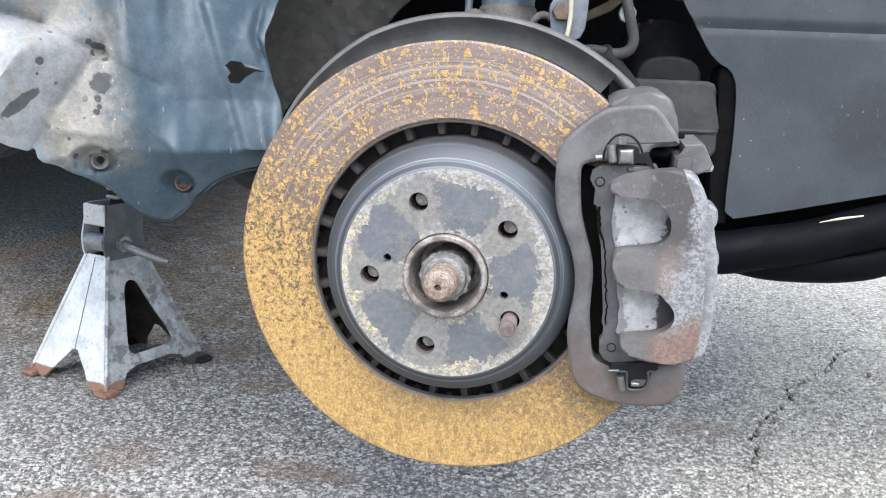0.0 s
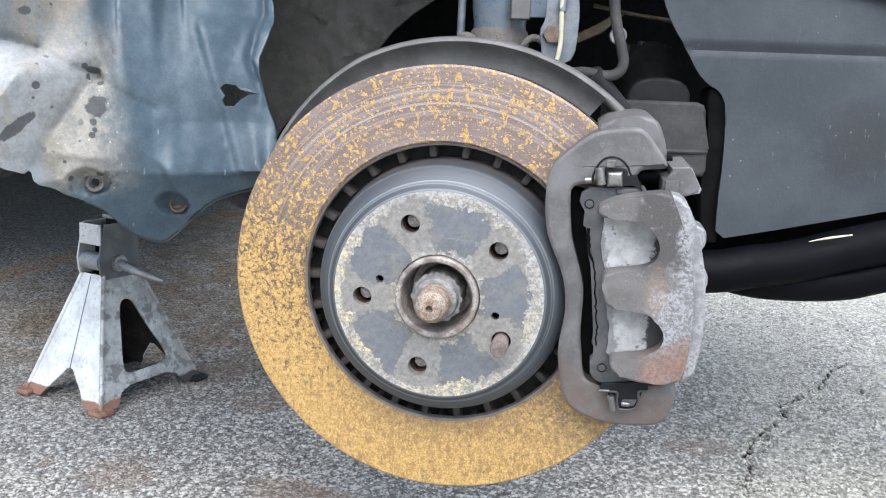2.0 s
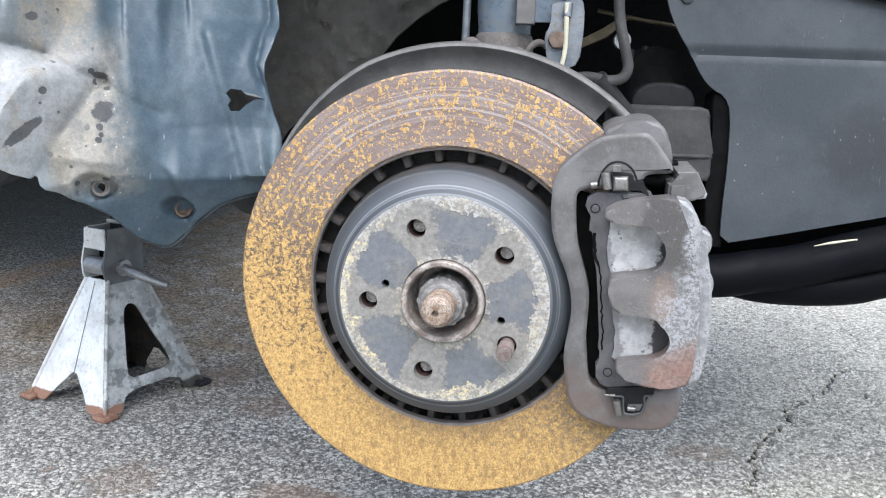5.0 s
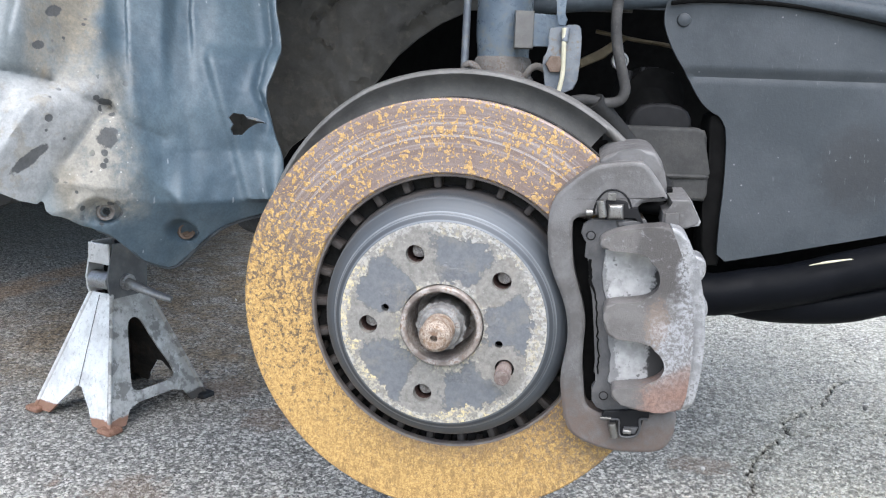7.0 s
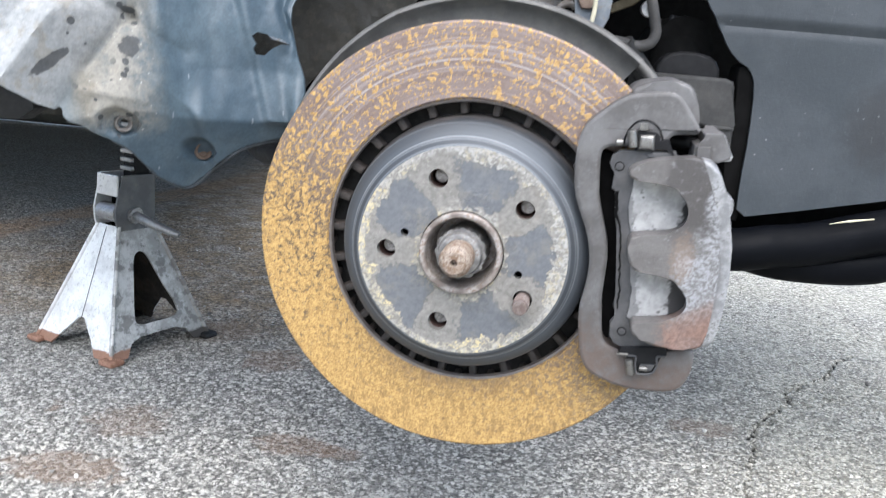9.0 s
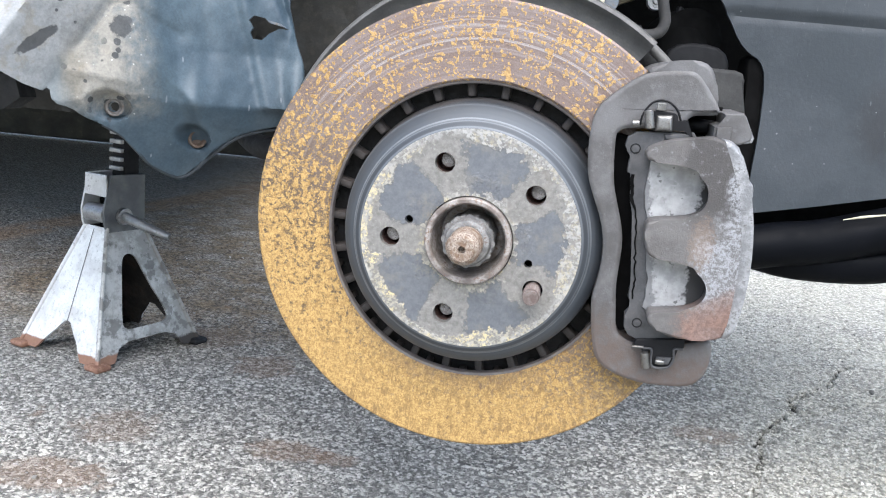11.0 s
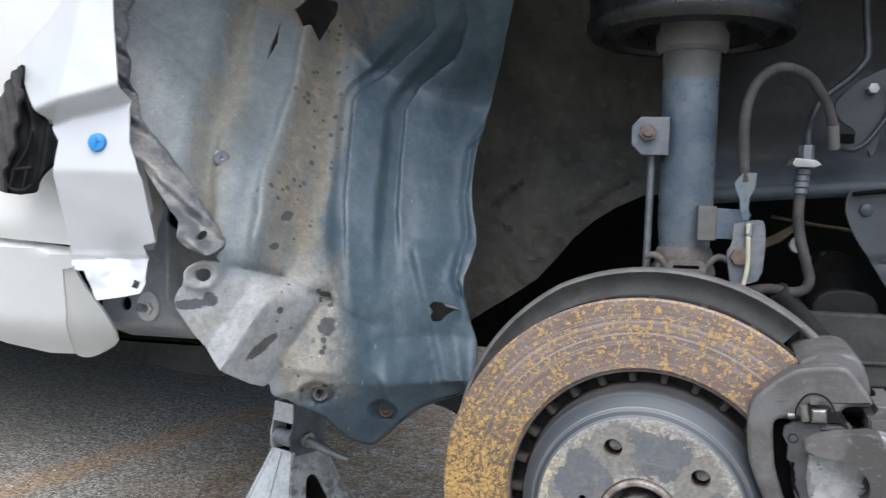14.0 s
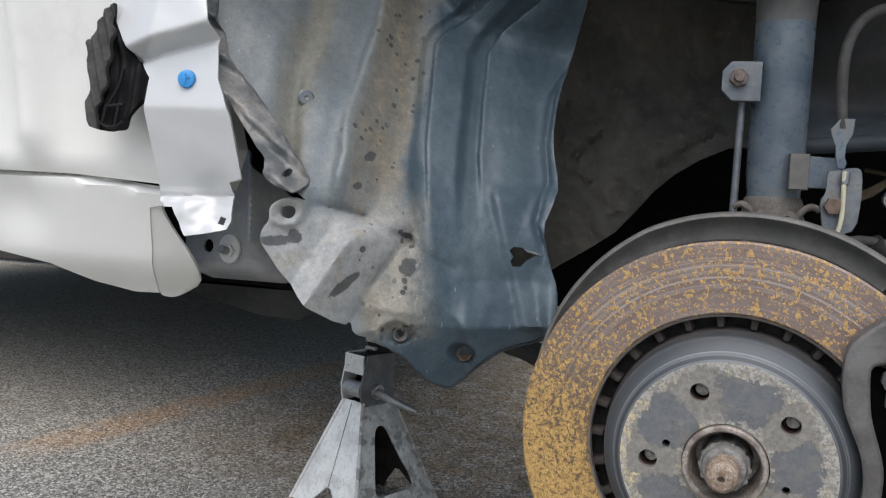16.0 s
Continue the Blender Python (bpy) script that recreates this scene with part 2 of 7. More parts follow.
    col = blend(nt, 0.4, col, blend(nt, step(nt, noisy(nt, 800, 3, 0.75, co), 0.35, 0.65), (0.42, 0.40, 0.38), (1.0, 1.0, 1.0)), "MULTIPLY")
    col = blend(nt, 1.0, col, (1.12, 1.12, 1.12), "MULTIPLY")
    put(nt, b.inputs["Base Color"], col)
    cov = calc(nt, "MAXIMUM", rust, film)
    put(nt, b.inputs["Roughness"], step(nt, cov, 0.0, 1.0, 0.42, 0.85))
    put(nt, b.inputs["Metallic"], step(nt, cov, 0.0, 0.6, 0.35, 0.0))
    relief(nt, b, calc(nt, "ADD", calc(nt, "MULTIPLY", cov, 0.9), calc(nt, "ADD", calc(nt, "MULTIPLY", score, 0.12), calc(nt, "MULTIPLY", noisy(nt, 900, 2), 0.4))), 0.55, 0.0007)
    return m


def hat_face_material(start):
    """Mounting face: five smooth blue-grey fields between the bolt holes, chalky cream corrosion round the rim and the bore."""
    m, nt, b = mat("corroded mounting face", 0.6, 0.15, 0.4)
    co = coords(nt)
    p = split_xyz(nt, co)
    r = calc(nt, "SQRT", calc(nt, "ADD", calc(nt, "MULTIPLY", p[0], p[0]), calc(nt, "MULTIPLY", p[2], p[2])))
    ang = calc(nt, "ARCTAN2", p[2], p[0])
    wav = calc(nt, "MULTIPLY", calc(nt, "SUBTRACT", noisy(nt, 60, 5, 0.7, co), 0.5), 0.55)
    lobe = calc(nt, "COSINE", calc(nt, "MULTIPLY", calc(nt, "ADD", calc(nt, "SUBTRACT", ang, radians(start)), wav), 5.0))
    edge = calc(nt, "MULTIPLY", calc(nt, "SUBTRACT", noisy(nt, 60, 4, 0.65, co), 0.5), 0.03)
    rr = calc(nt, "ADD", r, edge)
    fine = noisy(nt, 260, 5, 0.7, co)
    grey = blend(nt, step(nt, fine, 0.3, 0.7), (0.150, 0.144, 0.132), (0.235, 0.225, 0.208))
    grey = blend(nt, step(nt, noisy(nt, 35, 5, 0.7, co), 0.54, 0.70, 0.0, 0.35), grey, (0.185, 0.155, 0.125))
    grey = blend(nt, step(nt, noisy(nt, 480, 4, 0.8, co), 0.58, 0.66, 0.0, 0.5), grey, (0.34, 0.33, 0.31))
    # chalky rim and bore
    outer = calc(nt, "ADD", calc(nt, "MULTIPLY", lobe, 0.0035), 0.0705)
    rim = step(nt, calc(nt, "SUBTRACT", rr, outer), -0.0008, 0.0012)
    bore = step(nt, calc(nt, "ADD", rr, calc(nt, "MULTIPLY", lobe, 0.007)), 0.0440, 0.036)
    chalk = calc(nt, "MAXIMUM", rim, bore)
    grain = cells(nt, 560, co, "F1", "Color")
    bit = nt.nodes.new("ShaderNodeSeparateColor")
    put(nt, bit.inputs[0], grain)
    speck = step(nt, calc(nt, "ADD", calc(nt, "MULTIPLY", bit.outputs[0], 0.30), noisy(nt, 210, 5, 0.75, co)), 0.62, 0.74)
    low = step(nt, calc(nt, "ADD", calc(nt, "MULTIPLY", p[2], -1.0), calc(nt, "MULTIPLY", p[0], -0.7)), -0.06, 0.05)
    cream = blend(nt, low, (0.44, 0.435, 0.412), (0.45, 0.415, 0.325))
    col = blend(nt, calc(nt, "MULTIPLY", chalk, step(nt, speck, 0.0, 1.0, 0.12, 0.60)), grey, cream)
    # yellow crusts in clumps, thickest low on the rim and round the bore
    clump = calc(nt, "MULTIPLY", step(nt, noisy(nt, 62, 4, 0.65, co), 0.47, 0.56), step(nt, noisy(nt, 330, 4, 0.7, co), 0.47, 0.57))
    col = blend(nt, calc(nt, "MULTIPLY", calc(nt, "MULTIPLY", clump, chalk), step(nt, low, 0.0, 1.0, 0.25, 1.0)), col, (0.54, 0.455, 0.265))
    # a worn pale line along the very edge
    line = calc(nt, "MULTIPLY", step(nt, calc(nt, "ADD", r, calc(nt, "MULTIPLY", edge, 0.06)), 0.0735, 0.0752), step(nt, fine, 0.40, 0.62))
    col = blend(nt, calc(nt, "MULTIPLY", line, 0.4), col, (0.40, 0.395, 0.380))
    # blue-grey fields
    a = calc(nt, "SUBTRACT", rr, 0.051)
    field = calc(nt, "MULTIPLY", step(nt, calc(nt, "ABSOLUTE", a), 0.0175, 0.0160), step(nt, calc(nt, "ADD", calc(nt, "MULTIPLY", lobe, -1.0), calc(nt, "MULTIPLY", edge, 14.0)), -0.30, -0.05))
    blue = blend(nt, step(nt, fine, 0.3, 0.75), (0.098, 0.107, 0.122), (0.130, 0.138, 0.151))
    blue = blend(nt, step(nt, noisy(nt, 48, 5, 0.65, co), 0.50, 0.66, 0.0, 0.6), blue, (0.170, 0.160, 0.144))
    col = blend(nt, calc(nt, "MULTIPLY", field, 0.88), col, blue)
    rimline = calc(nt, "MULTIPLY", calc(nt, "MULTIPLY", field, calc(nt, "SUBTRACT", 1.0, field)), 1.6)
    col = blend(nt, rimline, col, (0.085, 0.083, 0.080))
    put(nt, b.inputs["Base Color"], col)
    put(nt, b.inputs["Roughness"], step(nt, chalk, 0.0, 1.0, 0.5, 0.85))
    relief(nt, b, calc(nt, "ADD", calc(nt, "MULTIPLY", calc(nt, "MULTIPLY", chalk, speck), 1.2), calc(nt, "MULTIPLY", fine, 0.5)), 0.6, 0.0008)
    return m


def liner_material():
    """Blue-grey moulded plastic with tan mud dried on in upright belts and along the lower flap, worn pale on its
    pressed edges, with highlights painted there.
    """
    m, nt, b = mat("muddy blue-grey plastic", 0.55, 0.0, 0.4)
    co = coords(nt)
    p = split_xyz(nt, co)
    up = nt.nodes.new("ShaderNodeVectorMath")
    up.operation = "MULTIPLY"
    put(nt, up.inputs[0], co)
    up.inputs[1].default_value = (1.0, 1.0, 0.22)
    streak = noisy(nt, 34, 5, 0.6, up.outputs[0])
    big, fine, mid_n = noisy(nt, 13, 5, 0.6, co), noisy(nt, 150, 5, 0.65, co), noisy(nt, 48, 5, 0.7, co)
    x, z = p[0], p[2]

    def belt(centre, lean, half, soft, ragged):
        c = calc(nt, "ADD", calc(nt, "MULTIPLY", calc(nt, "SUBTRACT", z, 0.55), lean), centre)
        d = calc(nt, "ADD", calc(nt, "ABSOLUTE", calc(nt, "SUBTRACT", x, c)), calc(nt, "MULTIPLY", calc(nt, "SUBTRACT", streak, 0.5), ragged))
        return step(nt, d, half + soft, half - soft)

    col = blend(nt, step(nt, big, 0.35, 0.65), (0.048, 0.074, 0.096), (0.072, 0.103, 0.125))
    col = blend(nt, step(nt, streak, 0.45, 0.75, 0.0, 0.3), col, (0.125, 0.146, 0.158))
    # the rear half is bleached grey, with olive and tan belts of dried mud
    rear = step(nt, calc(nt, "ADD", x, calc(nt, "MULTIPLY", calc(nt, "SUBTRACT", streak, 0.5), 0.03)), -0.288, -0.300)
    col = blend(nt, calc(nt, "MULTIPLY", rear, 0.75), col, blend(nt, mid_n, (0.115, 0.130, 0.134), (0.200, 0.216, 0.216)))
    col = blend(nt, calc(nt, "MULTIPLY", belt(-0.350, -0.02, 0.0065, 0.003, 0.01), 0.55), col, (0.115, 0.140, 0.162))
    col = blend(nt, calc(nt, "MULTIPLY", step(nt, calc(nt, "ADD", x, calc(nt, "MULTIPLY", z, 0.10)), -0.340, -0.352), calc(nt, "MULTIPLY", step(nt, z, 0.49, 0.52), 0.7)), col, blend(nt, mid_n, (0.105, 0.124, 0.138), (0.180, 0.200, 0.212)))
    above = step(nt, calc(nt, "ADD", z, calc(nt, "MULTIPLY", fine, 0.02)), 0.455, 0.485)
    tan_belt = belt(-0.311, -0.12, 0.0165, 0.007, 0.035)
    olive = calc(nt, "MULTIPLY", belt(-0.379, -0.14, 0.013, 0.004, 0.030), above)
    drift = calc(nt, "MULTIPLY", step(nt, calc(nt, "ADD", calc(nt, "ABSOLUTE", calc(nt, "SUBTRACT", calc(nt, "ADD", x, 0.283), calc(nt, "MULTIPLY", calc(nt, "SUBTRACT", z, 0.42), -0.1))), calc(nt, "MULTIPLY", calc(nt, "SUBTRACT", streak, 0.5), 0.06)), 0.032, 0.008), step(nt, z, 0.500, 0.455))
    grain = step(nt, calc(nt, "ADD", calc(nt, "MULTIPLY", fine, 0.6), calc(nt, "MULTIPLY", streak, 0.9)), 0.44, 0.80, 0.15, 0.95)
    mud = calc(nt, "MULTIPLY", calc(nt, "MAXIMUM", calc(nt, "MAXIMUM", tan_belt, drift), calc(nt, "MULTIPLY", olive, 0.85)), calc(nt, "MULTIPLY", grain, step(nt, calc(nt, "ADD", z, calc(nt, "MULTIPLY", fine, 0.02)), 0.356, 0.380)))
    tan = blend(nt, fine, (0.105, 0.095, 0.075), (0.225, 0.206, 0.170))
    tan = blend(nt, step(nt, mid_n, 0.52, 0.66, 0.0, 0.8), tan, blend(nt, fine, (0.165, 0.130, 0.088), (0.300, 0.252, 0.182)))
    tan = blend(nt, calc(nt, "MULTIPLY", olive, 0.8), tan, blend(nt, fine, (0.105, 0.102, 0.082), (0.19, 0.186, 0.155)))
    tan = blend(nt, calc(nt, "MULTIPLY", drift, 0.75), tan, blend(nt, fine, (0.185, 0.175, 0.150), (0.350, 0.335, 0.300)))
    col = blend(nt, mud, col, tan)
    chip = calc(nt, "MULTIPLY", step(nt, cells(nt, 150, co), 0.13, 0.07), calc(nt, "MULTIPLY", drift, step(nt, mid_n, 0.45, 0.55)))
    col = blend(nt, calc(nt, "MULTIPLY", chip, 0.8), col, (0.50, 0.50, 0.48))
    # chalky flap
    d = calc(nt, "ADD", calc(nt, "MULTIPLY", calc(nt, "ADD", x, 0.277), -0.89), calc(nt, "MULTIPLY", calc(nt, "SUBTRACT", z, 0.443), 0.45))
    flap = calc(nt, "MULTIPLY", step(nt, calc(nt, "ADD", d, calc(nt, "MULTIPLY", calc(nt, "SUBTRACT", big, 0.5), 0.02)), 0.0, 0.012), step(nt, calc(nt, "ADD", z, calc(nt, "MULTIPLY", calc(nt, "SUBTRACT", mid_n, 0.5), 0.02)), 0.472, 0.455))
    col = blend(nt, calc(nt, "MULTIPLY", flap, step(nt, fine, 0.2, 0.6, 0.55, 0.95)), col, blend(nt, mid_n, (0.190, 0.195, 0.193), (0.340, 0.350, 0.354)))
    col = blend(nt, calc(nt, "MULTIPLY", calc(nt, "MULTIPLY", flap, step(nt, mid_n, 0.52, 0.62)), 0.5), col, (0.20, 0.178, 0.140))
    # brown dirt in the upper bend
    upper = calc(nt, "MULTIPLY", step(nt, calc(nt, "ADD", z, calc(nt, "MULTIPLY", calc(nt, "ABSOLUTE", calc(nt, "ADD", x, 0.30)), -0.5)), 0.675, 0.70), step(nt, mid_n, 0.40, 0.56, 0.2, 0.9))
    col = blend(nt, calc(nt, "MULTIPLY", upper, 0.8), col, blend(nt, fine, (0.125, 0.102, 0.078), (0.235, 0.200, 0.155)))
    # dark spots where mud has flaked off, and pale scratches
    pick = nt.nodes.new("ShaderNodeSeparateColor")
    put(nt, pick.inputs[0], cells(nt, 125, co, "F1", "Color"))
    lim = calc(nt, "MULTIPLY", calc(nt, "SUBTRACT", pick.outputs[0], 0.50), 0.80)
    spot = step(nt, calc(nt, "SUBTRACT", calc(nt, "ADD", cells(nt, 125, co), calc(nt, "MULTIPLY", fine, 0.25)), lim), 0.16, 0.08)
    where = calc(nt, "MAXIMUM", calc(nt, "MULTIPLY", step(nt, calc(nt, "ABSOLUTE", calc(nt, "ADD", x, 0.315)), 0.035, 0.02), step(nt, z, 0.47, 0.49)), calc(nt, "MULTIPLY", step(nt, calc(nt, "ABSOLUTE", calc(nt, "ADD", x, 0.288)), 0.030, 0.018), step(nt, z, 0.48, 0.46)))
    spot = calc(nt, "MULTIPLY", spot, calc(nt, "MULTIPLY", step(nt, noisy(nt, 22, 2, 0.5, co), 0.36, 0.52, 0.0, 0.9), where))
    for cx, cz, rx, rz, lean in ((-0.272, 0.420, 0.0070, 0.0085, 0.0), (-0.317, 0.404, 0.0045, 0.0115, 0.8), (-0.370, 0.440, 0.012, 0.0045, 0.15), (-0.359, 0.4435, 0.0062, 0.0062, 0.0), (-0.277, 0.448, 0.0055, 0.0026, 0.0), (-0.314, 0.517, 0.0030, 0.0048, 0.0), (-0.317, 0.490, 0.0026, 0.0034, 0.0), (-0.365, 0.499, 0.0036, 0.0030, 0.0)):
        dx, dz = calc(nt, "SUBTRACT", x, cx), calc(nt, "SUBTRACT", z, cz)
        u = calc(nt, "DIVIDE", calc(nt, "SUBTRACT", dx, calc(nt, "MULTIPLY", dz, lean)), rx)
        v = calc(nt, "DIVIDE", dz, rz)
        d2 = calc(nt, "ADD", calc(nt, "ADD", calc(nt, "MULTIPLY", u, u), calc(nt, "MULTIPLY", v, v)), calc(nt, "MULTIPLY", calc(nt, "SUBTRACT", fine, 0.5), 2.2))
        spot = calc(nt, "MAXIMUM", spot, step(nt, d2, 1.15, 0.75, 0.0, 0.9))
    col = blend(nt, spot, col, (0.050, 0.053, 0.056))
    col = blend(nt, calc(nt, "MULTIPLY", step(nt, cells(nt, 60, up.outputs[0]), 0.060, 0.035), 0.45), col, (0.310, 0.335, 0.360))
    col = blend(nt, 0.42, col, blend(nt, step(nt, calc(nt, "ADD", calc(nt, "MULTIPLY", noisy(nt, 90, 6, 0.8, co), 0.6), calc(nt, "MULTIPLY", noisy(nt, 480, 4, 0.7, co), 0.4)), 0.36, 0.64), (0.46, 0.47, 0.48), (1.26, 1.25, 1.24)), "MULTIPLY")
    # plastic rubbed pale, with highlights painted in, along the pressed edges
    edge = calc(nt, "MULTIPLY", pale_edges(nt, 0.52, 0.58), calc(nt, "MULTIPLY", step(nt, fine, 0.35, 0.6, 0.3, 0.8), step(nt, z, 0.42, 0.47)))
    col = blend(nt, calc(nt, "MULTIPLY", edge, 0.6), col, (0.26, 0.285, 0.30))
    put(nt, b.inputs["Base Color"], col)
    put(nt, b.inputs["Roughness"], step(nt, mud, 0.0, 1.0, 0.48, 0.9))
    relief(nt, b, calc(nt, "ADD", calc(nt, "MULTIPLY", fine, 0.8), calc(nt, "ADD", mud, calc(nt, "MULTIPLY", spot, -0.4))), 0.5, 0.001)
    return m


def claw_material():
    """Cast claw: brown-grey fingers, silvery scouring in specks over its body, rust at the lower corner."""
    m, nt, b = mat("scoured cast metal", 0.5, 0.3, 0.5)
    co = coords(nt)
    p = split_xyz(nt, co)
    n, g = noisy(nt, 70, 5, 0.65, co), noisy(nt, 520, 4, 0.75, co)
    col = blend(nt, step(nt, n, 0.35, 0.65), (0.088, 0.082, 0.078), (0.118, 0.111, 0.107))
    dark = calc(nt, "MULTIPLY", step(nt, calc(nt, "ADD", p[0], calc(nt, "MULTIPLY", n, 0.02)), 0.142, 0.152), step(nt, p[2], 0.030, 0.045))
    col = blend(nt, calc(nt, "MULTIPLY", dark, 0.85), col, (0.046, 0.042, 0.040))
    wob = calc(nt, "MULTIPLY", calc(nt, "SUBTRACT", n, 0.5), 0.05)
    slant = calc(nt, "ADD", p[0], calc(nt, "MULTIPLY", calc(nt, "ABSOLUTE", calc(nt, "ADD", p[2], 0.005)), -0.30))
    right = step(nt, calc(nt, "ADD", slant, wob), 0.143, 0.157)
    silver = calc(nt, "MULTIPLY", right, calc(nt, "MULTIPLY", step(nt, g, 0.42, 0.58, 0.10, 0.95), step(nt, p[1], -0.0455, -0.0490)))
    col = blend(nt, silver, col, (0.30, 0.305, 0.318))
    scuff = calc(nt, "MULTIPLY", step(nt, noisy(nt, 240, 5, 0.7, co), 0.58, 0.66), step(nt, p[2], 0.0, 0.03))
    col = blend(nt, calc(nt, "MULTIPLY", scuff, 0.4), col, (0.24, 0.24, 0.25))
    # rust: the lower corner, and a faint bloom in the middle
    low = step(nt, calc(nt, "ADD", calc(nt, "ADD", p[2], calc(nt, "MULTIPLY", p[0], -0.55)), calc(nt, "MULTIPLY", wob, 1.2)), -0.101, -0.118)
    low = calc(nt, "MULTIPLY", low, step(nt, calc(nt, "ADD", p[0], wob), 0.139, 0.150))
    col = blend(nt, calc(nt, "MULTIPLY", low, step(nt, n, 0.3, 0.6, 0.6, 0.98)), col, blend(nt, step(nt, g, 0.35, 0.65), (0.120, 0.072, 0.056), (0.225, 0.138, 0.108)))
    dx, dz = calc(nt, "SUBTRACT", p[0], 0.154), calc(nt, "SUBTRACT", p[2], 0.020)
    bloom = step(nt, calc(nt, "ADD", calc(nt, "ADD", calc(nt, "MULTIPLY", dx, dx), calc(nt, "MULTIPLY", calc(nt, "MULTIPLY", dz, dz), 0.25)), calc(nt, "MULTIPLY", calc(nt, "SUBTRACT", g, 0.5), 0.0003)), 0.00010, 0.00002)
    col = blend(nt, calc(nt, "MULTIPLY", bloom, 0.22), col, (0.27, 0.16, 0.09))
    put(nt, b.inputs["Base Color"], col)
    put(nt, b.inputs["Metallic"], calc(nt, "MULTIPLY", silver, 0.35))
    put(nt, b.inputs["Roughness"], step(nt, silver, 0.0, 1.0, 0.66, 0.40))
    relief(nt, b, calc(nt, "ADD", g, n), 0.5, 0.0008)
    return m


def shim_material():
    """Chalky shim: pale patches over grey, smeared at the left, ragged char and painted-in shade towards its outer
    edge.
    """
    m, nt, b = mat("chalky worn shim", 0.6, 0.2, 0.45)
    co = coords(nt)
    p = split_xyz(nt, co)
    n, f = noisy(nt, 60, 5, 0.65, co), noisy(nt, 260, 5, 0.7, co)
    col = blend(nt, step(nt, n, 0.35, 0.62), (0.28, 0.276, 0.270), (0.44, 0.434, 0.425))
    grey = step(nt, calc(nt, "ADD", calc(nt, "ADD", p[0], calc(nt, "MULTIPLY", p[2], 0.17)), calc(nt, "MULTIPLY", calc(nt, "SUBTRACT", f, 0.5), 0.016)), 0.1280, 0.1255)
    col = blend(nt, calc(nt, "MULTIPLY", grey, 0.75), col, (0.13, 0.13, 0.132))
    char_shade = step(nt, calc(nt, "ADD", p[0], calc(nt, "MULTIPLY", calc(nt, "SUBTRACT", noisy(nt, 130, 4, 0.7, co), 0.5), 0.020)), 0.1490, 0.1525)
    col = blend(nt, char_shade, col, (0.045, 0.043, 0.042))
    spot = calc(nt, "MULTIPLY", step(nt, noisy(nt, 190, 3, 0.55, co), 0.61, 0.65), step(nt, n, 0.42, 0.55))
    col = blend(nt, calc(nt, "MULTIPLY", spot, 0.8), col, (0.09, 0.088, 0.085))
    put(nt, b.inputs["Base Color"], col)
    relief(nt, b, calc(nt, "ADD", f, n), 0.35, 0.0006)
    return m


def turned_material():
    """Hat wall: dull blue-grey with fine turned rings and a few broad smears."""
    m, nt, b = mat("dull grey hat steel", 0.5, 0.35, 0.45)
    co = coords(nt)
    p = split_xyz(nt, co)
    r = calc(nt, "SQRT", calc(nt, "ADD", calc(nt, "MULTIPLY", p[0], p[0]), calc(nt, "MULTIPLY", p[2], p[2])))
    rings = nt.nodes.new("ShaderNodeTexNoise")
    rings.noise_dimensions = "1D"
    put(nt, rings.inputs["W"], calc(nt, "SUBTRACT", r, p[1]))
    rings.inputs["Scale"].default_value, rings.inputs["Detail"].default_value, rings.inputs["Roughness"].default_value = 330.0, 4.0, 0.7
    turned, n, g = rings.outputs["Fac"], noisy(nt, 22, 4, 0.6, co), noisy(nt, 420, 4, 0.6, co)
    col = blend(nt, step(nt, turned, 0.3, 0.7), (0.034, 0.040, 0.048), (0.070, 0.079, 0.090))
    col = blend(nt, step(nt, n, 0.42, 0.68, 0.0, 0.5), col, (0.068, 0.069, 0.071))
    col = blend(nt, step(nt, g, 0.62, 0.75, 0.0, 0.3), col, (0.11, 0.104, 0.094))
    # brown film towards the vanes, highlights painted on the edges of the turned steps
    col = blend(nt, calc(nt, "MULTIPLY", step(nt, calc(nt, "ADD", r, calc(nt, "MULTIPLY", n, 0.004)), 0.0966, 0.0994), 0.75), col, (0.105, 0.092, 0.084))
    for at, wide, k in ((0.0944, 0.0005, 0.25), (0.0850, 0.0006, 0.7), (0.0836, 0.0004, 0.5), (0.0795, 0.0007, 0.4)):
        near = step(nt, calc(nt, "ABSOLUTE", calc(nt, "SUBTRACT", r, at)), wide * 1.6, wide * 0.5)
        col = blend(nt, calc(nt, "MULTIPLY", near, step(nt, n, 0.25, 0.6, 0.4 * k, k)), col, (0.22, 0.235, 0.25))
    # the groove's shade, put into the colour as a dark ring
    col = blend(nt, step(nt, calc(nt, "ABSOLUTE", calc(nt, "SUBTRACT", r, 0.0815)), 0.0016, 0.0006, 0.0, 0.5), col, (0.034, 0.037, 0.042))
    put(nt, b.inputs["Base Color"], col)
    put(nt, b.inputs["Roughness"], step(nt, turned, 0.3, 0.7, 0.42, 0.58))
    relief(nt, b, calc(nt, "ADD", calc(nt, "MULTIPLY", turned, 0.8), calc(nt, "MULTIPLY", g, 0.3)), 0.35, 0.0006)
    return m


